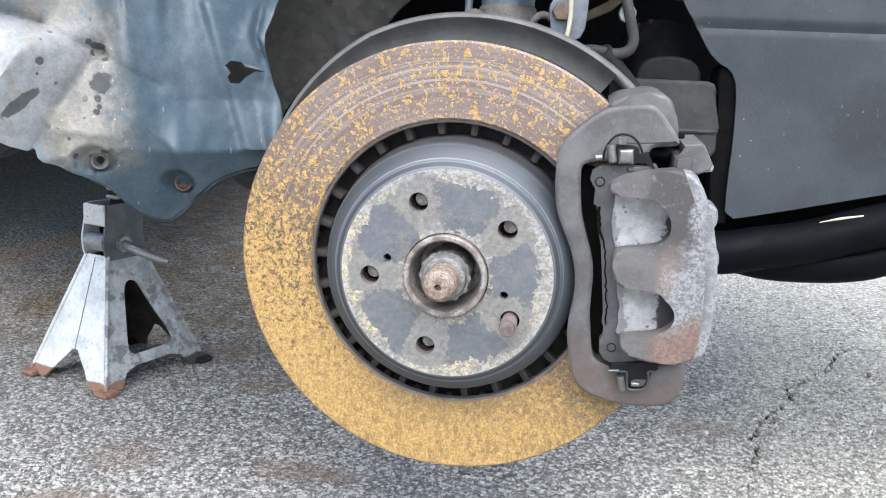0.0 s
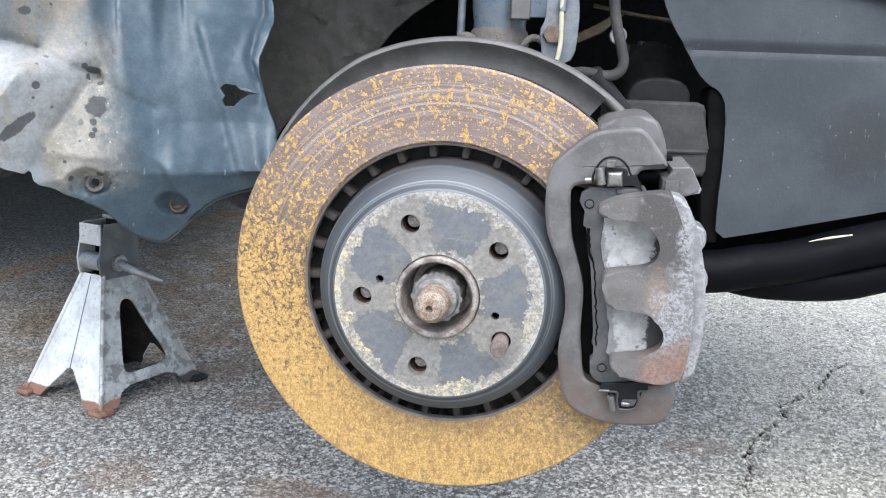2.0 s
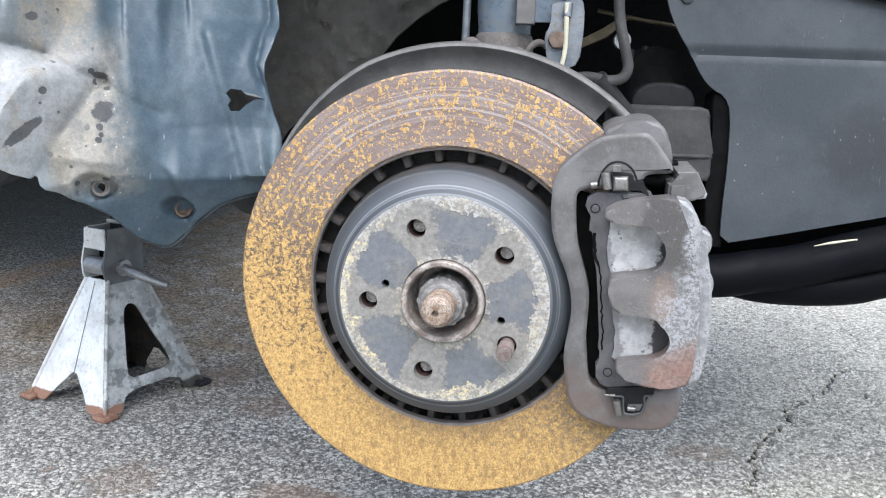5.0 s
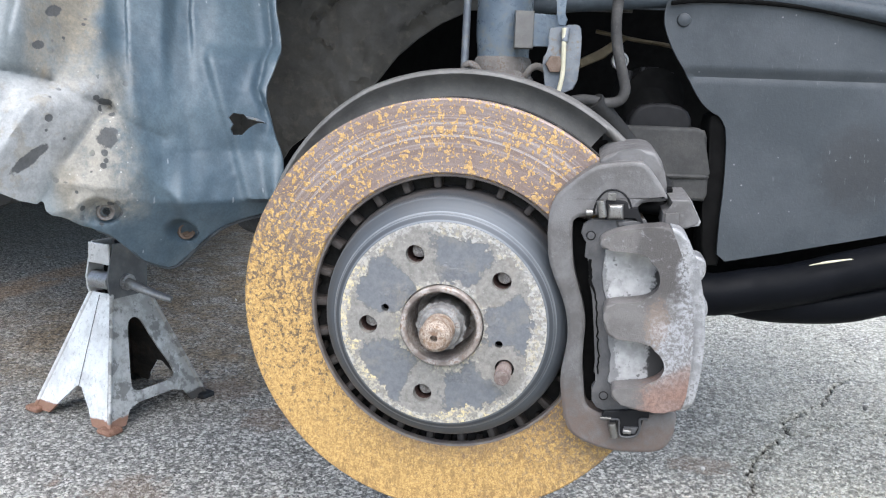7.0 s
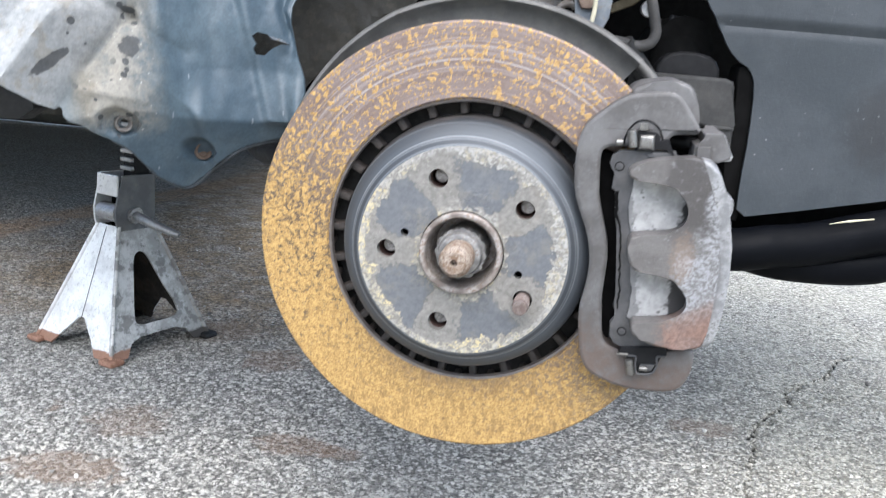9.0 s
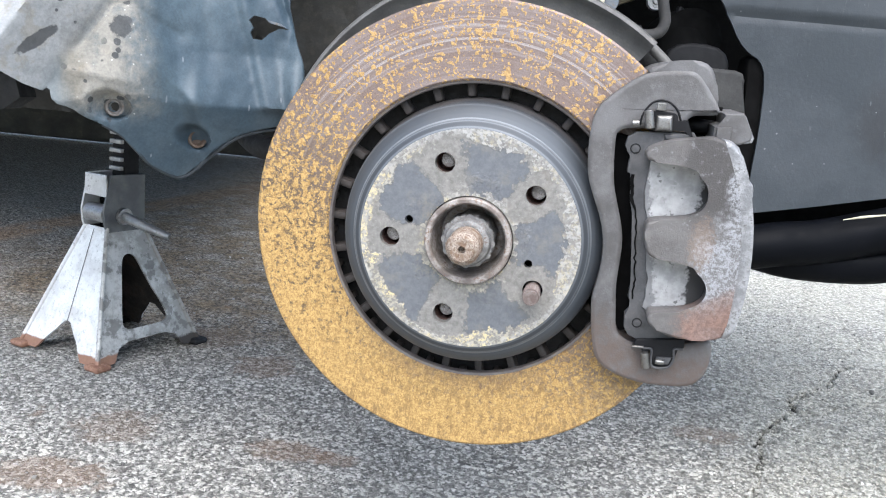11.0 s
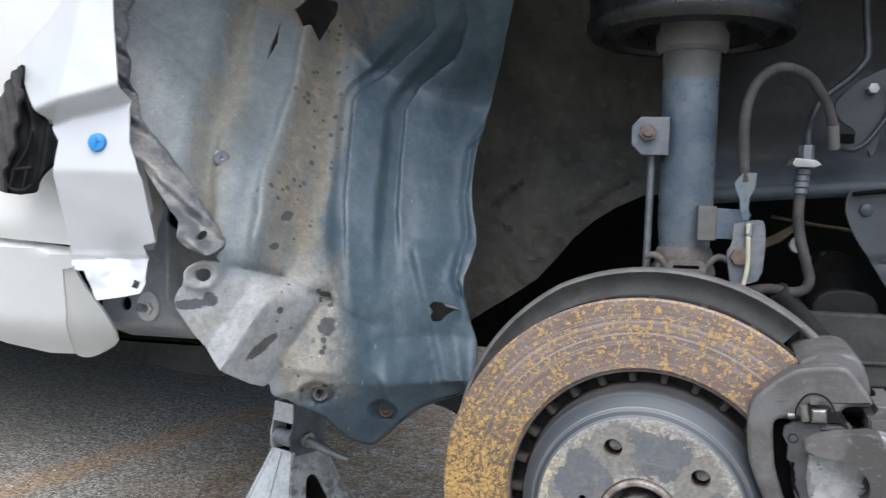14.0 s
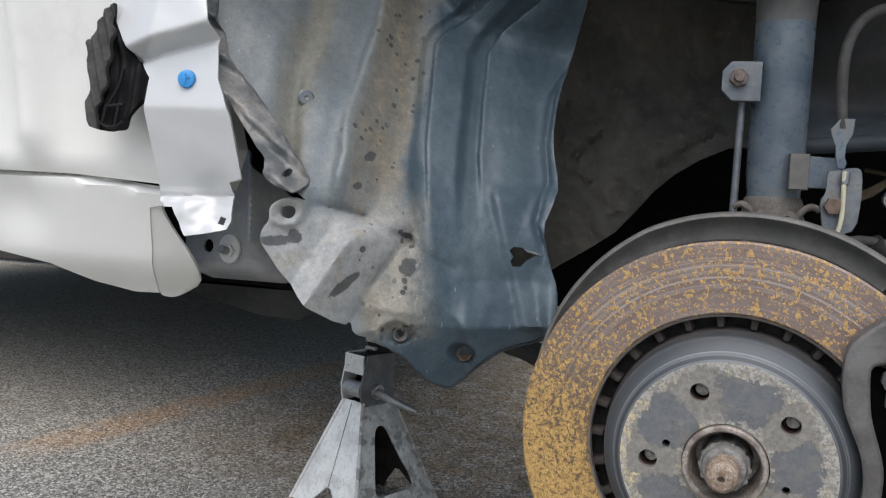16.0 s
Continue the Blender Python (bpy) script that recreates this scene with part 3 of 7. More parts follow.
def cast_material():
    """Grey cast iron, scuffed paler in patches and stained brown towards its lower end."""
    m, nt, b = mat("grey-brown cast iron", 0.6, 0.2, 0.45)
    co = coords(nt)
    p = split_xyz(nt, co)
    big, mid, g = noisy(nt, 38, 5, 0.65, co), noisy(nt, 160, 5, 0.7, co), noisy(nt, 750, 3, 0.7, co)
    col = blend(nt, step(nt, big, 0.35, 0.68), (0.082, 0.078, 0.076), (0.135, 0.132, 0.132))
    col = blend(nt, calc(nt, "MULTIPLY", step(nt, mid, 0.52, 0.68), step(nt, g, 0.4, 0.6, 0.1, 0.4)), col, (0.21, 0.21, 0.214))
    stain = calc(nt, "MULTIPLY", step(nt, calc(nt, "ADD", p[2], calc(nt, "MULTIPLY", calc(nt, "SUBTRACT", big, 0.5), 0.08)), -0.03, -0.07), step(nt, mid, 0.3, 0.6, 0.2, 0.75))
    col = blend(nt, stain, col, (0.115, 0.082, 0.066))
    put(nt, b.inputs["Base Color"], col)
    put(nt, b.inputs["Roughness"], step(nt, mid, 0.3, 0.7, 0.5, 0.75))
    relief(nt, b, calc(nt, "ADD", g, calc(nt, "MULTIPLY", mid, 1.2)), 0.35, 0.0008)
    return m


def gear_paint(name, c):
    m, nt, b = mat(name, 0.16, 0.0, 0.5)
    n = noisy(nt, 40, 5, 0.6)
    dirt = step(nt, noisy(nt, 7, 6, 0.7), 0.55, 0.8, 0.0, 0.35)
    put(nt, b.inputs["Base Color"], blend(nt, dirt, blend(nt, n, c, tuple(q * 0.93 for q in c)), (0.336, 0.320, 0.288)))
    put(nt, b.inputs["Roughness"], step(nt, n, 0.3, 0.7, 0.12, 0.26))
    b.inputs["Coat Weight"].default_value, b.inputs["Coat Roughness"].default_value = 0.5, 0.05
    return m


def stand_material():
    """Jack stand: worn silver paint, scuffed to bare and dirty grey, rust on the feet."""
    m, nt, b = mat("worn silver paint", 0.42, 0.15, 0.5)
    co = coords(nt)
    p = split_xyz(nt, co)
    n, f = noisy(nt, 28, 5, 0.65, co), noisy(nt, 180, 5, 0.7, co)
    col = blend(nt, step(nt, n, 0.4, 0.65), (0.84, 0.838, 0.815), (0.64, 0.632, 0.61))
    col = blend(nt, step(nt, f, 0.52, 0.70, 0.0, 0.45), col, (0.255, 0.245, 0.228))
    foot = step(nt, calc(nt, "ADD", p[2], calc(nt, "MULTIPLY", calc(nt, "SUBTRACT", n, 0.5), 0.02)), 0.0175, 0.0145)
    # grease, road dirt and painted-in shade on the side that faces the car
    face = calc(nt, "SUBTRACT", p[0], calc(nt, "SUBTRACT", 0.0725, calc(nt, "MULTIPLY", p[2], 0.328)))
    grime_shade = calc(nt, "MULTIPLY", step(nt, face, 0.0, 0.002), step(nt, calc(nt, "ADD", noisy(nt, 34, 5, 0.7, co), calc(nt, "MULTIPLY", p[1], 1.6)), 0.36, 0.60, 0.55, 0.98))
    col = blend(nt, calc(nt, "MULTIPLY", grime_shade, 0.9), col, (0.25, 0.238, 0.215))
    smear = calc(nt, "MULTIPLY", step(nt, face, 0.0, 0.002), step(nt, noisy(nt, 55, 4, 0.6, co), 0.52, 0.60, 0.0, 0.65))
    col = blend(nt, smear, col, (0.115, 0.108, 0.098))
    col = blend(nt, foot, col, blend(nt, step(nt, p[1], 0.02, 0.05), blend(nt, f, (0.190, 0.096, 0.060), (0.360, 0.205, 0.140)), (0.050, 0.042, 0.036)))
    put(nt, b.inputs["Base Color"], col)
    put(nt, b.inputs["Metallic"], step(nt, foot, 0.0, 1.0, 0.15, 0.0))
    put(nt, b.inputs["Roughness"], step(nt, calc(nt, "MAXIMUM", foot, f), 0.3, 0.8, 0.36, 0.75))
    relief(nt, b, calc(nt, "ADD", f, n), 0.3, 0.0006)
    return m


def splash_material():
    """Dull moulded plastic: soft dust patches, a dark scuffed area and fine upright scratches in it."""
    m, nt, b = mat("grey moulded splash shield", 0.55, 0.0, 0.4)
    co = coords(nt)
    p = split_xyz(nt, co)
    big, mid, g = noisy(nt, 12, 5, 0.65, co), noisy(nt, 70, 6, 0.75, co), noisy(nt, 320, 4, 0.7, co)
    col = blend(nt, step(nt, big, 0.38, 0.64), (0.027, 0.034, 0.040), (0.040, 0.047, 0.054))
    col = blend(nt, step(nt, mid, 0.55, 0.75, 0.0, 0.35), col, (0.074, 0.077, 0.080))
    dx, dz = calc(nt, "SUBTRACT", p[0], 0.400), calc(nt, "SUBTRACT", p[2], 0.405)
    area = step(nt, calc(nt, "ADD", calc(nt, "ADD", calc(nt, "MULTIPLY", dx, dx), calc(nt, "MULTIPLY", dz, dz)), calc(nt, "MULTIPLY", calc(nt, "SUBTRACT", mid, 0.5), 0.004)), 0.0028, 0.0002)
    col = blend(nt, calc(nt, "MULTIPLY", area, 0.65), col, (0.020, 0.021, 0.023))
    thin = nt.nodes.new("ShaderNodeVectorMath")
    thin.operation = "MULTIPLY"
    put(nt, thin.inputs[0], co)
    thin.inputs[1].default_value = (1.0, 1.0, 0.12)
    scratch = calc(nt, "MULTIPLY", step(nt, noisy(nt, 420, 2, 0.5, thin.outputs[0]), 0.66, 0.71), step(nt, mid, 0.50, 0.62))
    col = blend(nt, calc(nt, "MULTIPLY", scratch, calc(nt, "ADD", calc(nt, "MULTIPLY", area, 0.6), 0.2)), col, (0.16, 0.165, 0.17))
    speck = step(nt, cells(nt, 85, co), 0.085, 0.05)
    col = blend(nt, calc(nt, "MULTIPLY", speck, step(nt, big, 0.5, 0.6, 0.0, 0.7)), col, (0.20, 0.205, 0.21))
    put(nt, b.inputs["Base Color"], col)
    put(nt, b.inputs["Roughness"], step(nt, mid, 0.3, 0.7, 0.45, 0.65))
    relief(nt, b, calc(nt, "ADD", g, mid), 0.3, 0.0007)
    return m


def wing_material():
    """Inner wing: blue-grey paint low down and round the pipe stay, under a brown-black sprayed coat."""
    m, nt, b = mat("sprayed inner wing", 0.6, 0.0, 0.35)
    co = coords(nt)
    p = split_xyz(nt, co)
    n, f = noisy(nt, 9, 5, 0.65, co), noisy(nt, 90, 6, 0.75, co)
    coat = blend(nt, step(nt, n, 0.35, 0.65), (0.007, 0.0068, 0.0062), (0.014, 0.0128, 0.0115))
    coat = blend(nt, step(nt, f, 0.58, 0.70, 0.0, 0.6), coat, (0.036, 0.032, 0.027))
    paint = blend(nt, step(nt, f, 0.3, 0.7), (0.026, 0.034, 0.043), (0.046, 0.058, 0.068))
    dx, dz = calc(nt, "SUBTRACT", p[0], 0.235), calc(nt, "SUBTRACT", p[2], 0.64)
    near = calc(nt, "SQRT", calc(nt, "ADD", calc(nt, "MULTIPLY", dx, dx), calc(nt, "MULTIPLY", calc(nt, "MULTIPLY", dz, dz), 0.5)))
    wav = calc(nt, "MULTIPLY", calc(nt, "SUBTRACT", n, 0.5), 0.10)
    bare = calc(nt, "MAXIMUM", step(nt, calc(nt, "ADD", near, wav), 0.060, 0.030), step(nt, calc(nt, "ADD", p[2], wav), 0.625, 0.585))
    put(nt, b.inputs["Base Color"], blend(nt, bare, coat, paint))
    put(nt, b.inputs["Roughness"], step(nt, f, 0.3, 0.7, 0.5, 0.75))
    relief(nt, b, calc(nt, "ADD", f, n), 0.5, 0.0015)
    return m


ASPHALT = asphalt_material()
ROTOR = rotor_material()


def gravel_material():
    m, nt, b = mat("stone chips", 0.85, 0.0, 0.3)
    n = nt.nodes.new("ShaderNodeNewGeometry").outputs["Random Per Island"]
    col = blend(nt, step(nt, n, 0.0, 1.0), (0.11, 0.107, 0.098), (0.46, 0.448, 0.41))
    col = blend(nt, step(nt, n, 0.88, 0.92), col, (0.66, 0.645, 0.60))
    put(nt, b.inputs["Base Color"], blend(nt, 0.35, col, blend(nt, noisy(nt, 700, 3), (0.5, 0.5, 0.5), (1.2, 1.2, 1.2)), "MULTIPLY"))
    return m


GRAVEL = gravel_material()
LUG0 = 112.2
HAT_FACE = hat_face_material(LUG0)
HAT = turned_material()
VANE = grimy("dark cast iron", (0.013, 0.012, 0.011), (0.022, 0.020, 0.019), (0.036, 0.031, 0.027), 60, 0.75, 0.1, 0.2)
VANE_RUST = grimy("brown cast iron vane", (0.034, 0.029, 0.026), (0.058, 0.048, 0.043), (0.080, 0.060, 0.049), 60, 0.8, 0.1, 0.3)
LIP = grimy("brown-grey ring edge", (0.110, 0.095, 0.089), (0.145, 0.130, 0.122), (0.173, 0.133, 0.093), 60, 0.65, 0.1, 0.4)
BORE = grimy("rusty bore steel", (0.180, 0.150, 0.132), (0.400, 0.374, 0.350), (0.180, 0.105, 0.066), 90, 0.5, 0.3, 0.5)
NUT = grimy("weathered steel nut", (0.150, 0.147, 0.143), (0.290, 0.286, 0.278), (0.140, 0.098, 0.070), 150, 0.5, 0.4, 0.5, 0.5)
STUB = grimy("flaking rusty shaft", (0.200, 0.130, 0.085), (0.430, 0.370, 0.310), (0.110, 0.056, 0.034), 170, 0.7, 0.1, 0.6, 0.9)
STUD = grimy("rusty stud steel", (0.135, 0.098, 0.085), (0.205, 0.175, 0.162), (0.115, 0.066, 0.052), 200, 0.6, 0.3, 0.4)
CAST = cast_material()
CLAW = claw_material()
PAD = grimy("dark pad backing plate", (0.058, 0.058, 0.060), (0.084, 0.083, 0.084), (0.115, 0.110, 0.105), 60, 0.6, 0.2, 0.2)
SHIM = shim_material()
SCOURED = grimy("scoured bright casting", (0.20, 0.202, 0.207), (0.34, 0.343, 0.35), (0.10, 0.096, 0.092), 120, 0.42, 0.3, 0.35, 0.4)
SPRING = grimy("spring steel", (0.177, 0.172, 0.161), (0.260, 0.255, 0.244), (0.130, 0.114, 0.099), 150, 0.35, 0.8, 0.3, 0.2)
SHIELD = grimy("grey-brown shield steel", (0.110, 0.107, 0.102), (0.145, 0.141, 0.134), (0.180, 0.170, 0.152), 40, 0.6, 0.15, 0.3)
STRUT_M = grimy("faded blue strut paint", (0.076, 0.103, 0.134), (0.120, 0.152, 0.184), (0.155, 0.155, 0.145), 24, 0.32, 0.1, 0.4)
STRUT_RUST = grimy("rusty strut steel", (0.125, 0.112, 0.100), (0.175, 0.165, 0.155), (0.120, 0.085, 0.062), 90, 0.75, 0.1, 0.5, 0.6)
ZINC = grimy("dull zinc plate", (0.125, 0.140, 0.160), (0.180, 0.195, 0.210), (0.180, 0.144, 0.102), 60, 0.45, 0.45, 0.3)
RUBBER = grimy("dusty black rubber", (0.033, 0.032, 0.031), (0.051, 0.049, 0.048), (0.084, 0.081, 0.075), 50, 0.75, 0.0, 0.4)
GLOSS = grimy("worn black paint", (0.010, 0.010, 0.011), (0.018, 0.018, 0.018), (0.040, 0.039, 0.036), 30, 0.34, 0.0, 0.25, 0.3)
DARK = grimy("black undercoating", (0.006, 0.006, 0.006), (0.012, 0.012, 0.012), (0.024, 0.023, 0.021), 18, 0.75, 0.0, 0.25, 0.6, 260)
WELL = grimy("dusty wheel house coating", (0.031, 0.030, 0.026), (0.053, 0.050, 0.043), (0.088, 0.081, 0.067), 11, 0.72, 0.0, 0.35, 1.0, 240)
WELL_BLUE = wing_material()
SPLASH = splash_material()
STAY = grimy("dull blue-grey body paint", (0.013, 0.017, 0.022), (0.021, 0.027, 0.033), (0.042, 0.042, 0.040), 30, 0.5, 0.0, 0.25)
BEAM = grimy("black lower cover", (0.0024, 0.003, 0.0042), (0.0036, 0.0042, 0.006), (0.006, 0.0065, 0.008), 12, 0.5, 0.0, 0.15, 0.2, 500.0, 0.06)
LINER = liner_material()
CRUMPLED = grimy("dusty crumpled plastic", (0.085, 0.092, 0.098), (0.200, 0.202, 0.200), (0.150, 0.130, 0.105), 45, 0.42, 0.0, 0.45, 0.6, 300.0)
WHITE = gear_paint("white car paint", (0.74, 0.74, 0.72))
SILVER = gear_paint("white painted sheet, scuffed", (0.50, 0.51, 0.52))
INNER = grimy("grey primed sill", (0.24, 0.25, 0.27), (0.34, 0.35, 0.36), (0.44, 0.42, 0.39), 22, 0.5, 0.1, 0.25)
BLACK = plain("black moulded plastic", (0.010, 0.010, 0.011), 0.6, 0.0, 0.2)
# black of the dark parts, and of shade painted into gaps and openings
DEEP_BLACK = plain("flat black for dark parts and shade", (0.004, 0.004, 0.004), 0.9, 0.0, 0.1)
BLUE = plain("blue plastic", (0.03, 0.26, 0.62), 0.4)
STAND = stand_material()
# inside of the stand, its shade put into a darker colour
STAND_INSIDE = grimy("dark steel, shade painted in", (0.040, 0.034, 0.030), (0.080, 0.066, 0.056), (0.075, 0.046, 0.030), 40, 0.8, 0.1, 0.4)
FOOT_RUST = grimy("bright brown rust", (0.240, 0.120, 0.075), (0.360, 0.205, 0.140), (0.165, 0.080, 0.050), 120, 0.8, 0.0, 0.4, 0.5)
STEEL = grimy("bare grey steel", (0.28, 0.28, 0.28), (0.40, 0.40, 0.40), (0.2, 0.17, 0.14), 60, 0.4, 0.6, 0.25, 0.2)
# lit and shaded tones of the stand's head, put into the colour
HEAD_FRONT = grimy("steel painted as lit", (0.62, 0.62, 0.61), (0.74, 0.74, 0.73), (0.34, 0.33, 0.31), 40, 0.38, 0.2, 0.25, 0.2)
HEAD_SIDE = grimy("grey stand steel, shade painted in", (0.120, 0.124, 0.128), (0.165, 0.168, 0.170), (0.21, 0.205, 0.195), 30, 0.55, 0.3, 0.3)
BRASS = grimy("tarnished yellow metal", (0.075, 0.058, 0.032), (0.110, 0.090, 0.055), (0.050, 0.036, 0.022), 60, 0.5, 0.5, 0.3)
STUD_END = grimy("pitted stud end", (0.20, 0.18, 0.168), (0.42, 0.40, 0.38), (0.07, 0.042, 0.034), 260, 0.5, 0.3, 0.5, 0.6)
HOLE_RUST = grimy("dark red-brown rust", (0.060, 0.030, 0.024), (0.100, 0.052, 0.040), (0.050, 0.028, 0.022), 150, 0.85, 0.0, 0.3, 0.5)
BOLT_RUST = grimy("rusty bolt", (0.118, 0.080, 0.058), (0.175, 0.130, 0.100), (0.115, 0.066, 0.045), 150, 0.65, 0.2, 0.4, 0.5)
FIBRE = plain("pale grease marker", (0.540, 0.510, 0.375), 0.6)
BOOT = grimy("dusty grey rubber boot", (0.027, 0.027, 0.026), (0.041, 0.040, 0.038), (0.060, 0.058, 0.054), 30, 0.75, 0.0, 0.3)


# ---- building helpers ----
def finish(ob, angle=38):
    me = ob.data
    for f in me.polygons:
        f.use_smooth = True
    me.set_sharp_from_angle(angle=radians(angle))
    w = ob.modifiers.new("weighted", "WEIGHTED_NORMAL")
    w.keep_sharp = True
    return ob


def part(name, bm, material, parent, label="", m=None, angle=38):
    """One mesh object from a bmesh, under a thing or a part."""
    bmesh.ops.recalc_face_normals(bm, faces=bm.faces)
    me = bpy.data.meshes.new(name)
    bm.to_mesh(me)
    bm.free()
    me.materials.append(material)
    ob = new(name, me)
    ob.parent = parent
    if m is not None:
        ob.matrix_basis = m
    finish(ob, angle)
    return tagged(ob, label) if label else ob


def thing(name, m, label, category, group="", kind=""):
    ob = new(name)
    ob.empty_display_size = 0.05
    ob.matrix_basis = m
    return tagged(ob, label, category, group, kind)


def smooth_loop(pts, times=2):
    for _ in range(times):
        out = []
        for i, (x, z) in enumerate(pts):
            x2, z2 = pts[(i + 1) % len(pts)]
            out += [(0.75 * x + 0.25 * x2, 0.75 * z + 0.25 * z2), (0.25 * x + 0.75 * x2, 0.25 * z + 0.75 * z2)]
        pts = out
    return pts


def curve_through(pts, n=8):
    P = [Vector(p) for p in pts]
    P = [2 * P[0] - P[1]] + P + [2 * P[-1] - P[-2]]
    out = []
    for i in range(1, len(P) - 2):
        a, b, c, d = P[i - 1:i + 3]
        for k in range(n):
            t = k / n
            out.append(0.5 * (2 * b + (c - a) * t + (2 * a - 5 * b + 4 * c - d) * t * t + (3 * b - a - 3 * c + d) * t ** 3))
    return out + [P[-2]]


def prism(outline, y0, y1, bevel=0.002, segments=2, back=False, smooth=0):
    """A plate of the outline (x, z), from y0 (front) to y1 (back), with its front edge rounded."""
    pts = smooth_loop(outline, smooth) if smooth else outline
    bm = bmesh.new()
    f = [bm.verts.new((x, y0, z)) for x, z in pts]
    b = [bm.verts.new((x, y1, z)) for x, z in pts]
    n = len(pts)
    face = bm.faces.new(f)
    rear = bm.faces.new(b[::-1])
    for i in range(n):
        bm.faces.new((f[i], f[(i + 1) % n], b[(i + 1) % n], b[i]))
    if bevel:
        edges = list(face.edges) + (list(rear.edges) if back else [])
        bmesh.ops.bevel(bm, geom=edges, offset=bevel, segments=segments, affect="EDGES", profile=0.5, clamp_overlap=True)
    return bm


def chamfered(outline, y0, y1, inset, drop):
    """A plate of the outline (x, z) whose front edge is cut back to a flat facet."""
    n = len(outline)
    area = sum(outline[i - 1][0] * outline[i][1] - outline[i][0] * outline[i - 1][1] for i in range(n))
    turn = 1.0 if area > 0 else -1.0
    inner = []
    for i, (x, z) in enumerate(outline):
        a, b = Vector(outline[i - 1]), Vector(outline[(i + 1) % n])
        p = Vector((x, z))
        d1, d2 = (p - a).normalized(), (b - p).normalized()
        m = (Vector((-d1.y, d1.x)) + Vector((-d2.y, d2.x))).normalized() * turn
        inner.append(p + m * inset)
    bm = bmesh.new()
    rings = [[bm.verts.new((q[0], y, q[1])) for q in loop] for loop, y in ((inner, y0), (outline, y0 + drop), (outline, y1))]
    bm.faces.new(rings[0])
    bm.faces.new(rings[2][::-1])
    for A, B in zip(rings, rings[1:]):
        for i in range(n):
            bm.faces.new((A[i], A[(i + 1) % n], B[(i + 1) % n], B[i]))
    return bm


def box(cx, cy, cz, sx, sy, sz, bevel=0.001, m=None):
    bm = bmesh.new()
    bmesh.ops.create_cube(bm, size=1.0, matrix=Matrix.Translation((cx, cy, cz)) @ Matrix.Diagonal((sx, sy, sz, 1)))
    if bevel:
        bmesh.ops.bevel(bm, geom=list(bm.edges), offset=bevel, segments=2, affect="EDGES", profile=0.5)
    if m is not None:
        bmesh.ops.transform(bm, matrix=m, verts=bm.verts)
    return bm


def lathe(profile, segs=96, a0=0.0, a1=360.0, bm=None):
    """Turns the profile (radius, w) round the y axis; w points to -y."""
    bm = bm or bmesh.new()
    full = abs(a1 - a0) >= 359.9
    rings = []
    for i in range(segs if full else segs + 1):
        a = radians(a0 + (a1 - a0) * i / segs)
        rings.append([bm.verts.new((r * math.cos(a), -w, r * math.sin(a))) for r, w in profile])
    for i in range(segs):
        A, B = rings[i], rings[(i + 1) % len(rings)]
        for k in range(len(profile) - 1):
            bm.faces.new((A[k], A[k + 1], B[k + 1], B[k]))
    if not full:
        for ring in (rings[0], rings[-1]):
            if profile[0] == profile[-1]:
                bm.faces.new(ring[:-1])
    bmesh.ops.remove_doubles(bm, verts=bm.verts, dist=1e-6)
    return bm


def rod(a, b, r, r2=None, segs=20, bevel=0.0006):
    a, b = Vector(a), Vector(b)
    bm = bmesh.new()
    m = Matrix.Translation((a + b) / 2) @ (b - a).to_track_quat("Z", "Y").to_matrix().to_4x4()
    bmesh.ops.create_cone(bm, cap_ends=True, segments=segs, radius1=r, radius2=r if r2 is None else r2, depth=(b - a).length, matrix=m)
    if bevel:
        caps = [e for f in bm.faces if len(f.verts) > 4 for e in f.edges]
        bmesh.ops.bevel(bm, geom=caps, offset=bevel, segments=2, affect="EDGES", profile=0.5)
    return bm


def pipe(pts, r, segs=14, n=8, radii=None):
    """A round hose along a smooth curve through the points."""
    path = curve_through(pts, n)
    bm = bmesh.new()
    side = None
    rings = []
    for i, p in enumerate(path):
        d = (path[min(i + 1, len(path) - 1)] - path[max(i - 1, 0)]).normalized()
        side = (side - d * side.dot(d)).normalized() if side else d.orthogonal().normalized()
        up = d.cross(side)
        q = r if radii is None else float(np.interp(i / (len(path) - 1), [k / (len(radii) - 1) for k in range(len(radii))], radii))
        rings.append([bm.verts.new(p + q * (math.cos(t) * side + math.sin(t) * up)) for t in (2 * math.pi * k / segs for k in range(segs))])
    for A, B in zip(rings, rings[1:]):
        for k in range(segs):
            bm.faces.new((A[k], A[(k + 1) % segs], B[(k + 1) % segs], B[k]))
    bm.faces.new(rings[0][::-1])
    bm.faces.new(rings[-1])
    return bm


def hexagon(cx, cz, r, y0, y1, bevel=0.0008, n=6, turn=0.0):
    pts = [(cx + r * math.cos(radians(turn) + 2 * math.pi * k / n), cz + r * math.sin(radians(turn) + 2 * math.pi * k / n)) for k in range(n)]
    return prism(pts, y0, y1, bevel)


def ring_pts(cx, cz, r, n=20, rz=None):
    return [(cx + r * math.cos(2 * math.pi * k / n), cz + (rz or r) * math.sin(2 * math.pi * k / n)) for k in range(n)]


def inside(x, z, poly):
    hit = False
    for i in range(len(poly)):
        (x1, z1), (x2, z2) = poly[i - 1], poly[i]
        if (z1 > z) != (z2 > z) and x < (x2 - x1) * (z - z1) / (z2 - z1) + x1:
            hit = not hit
    return hit


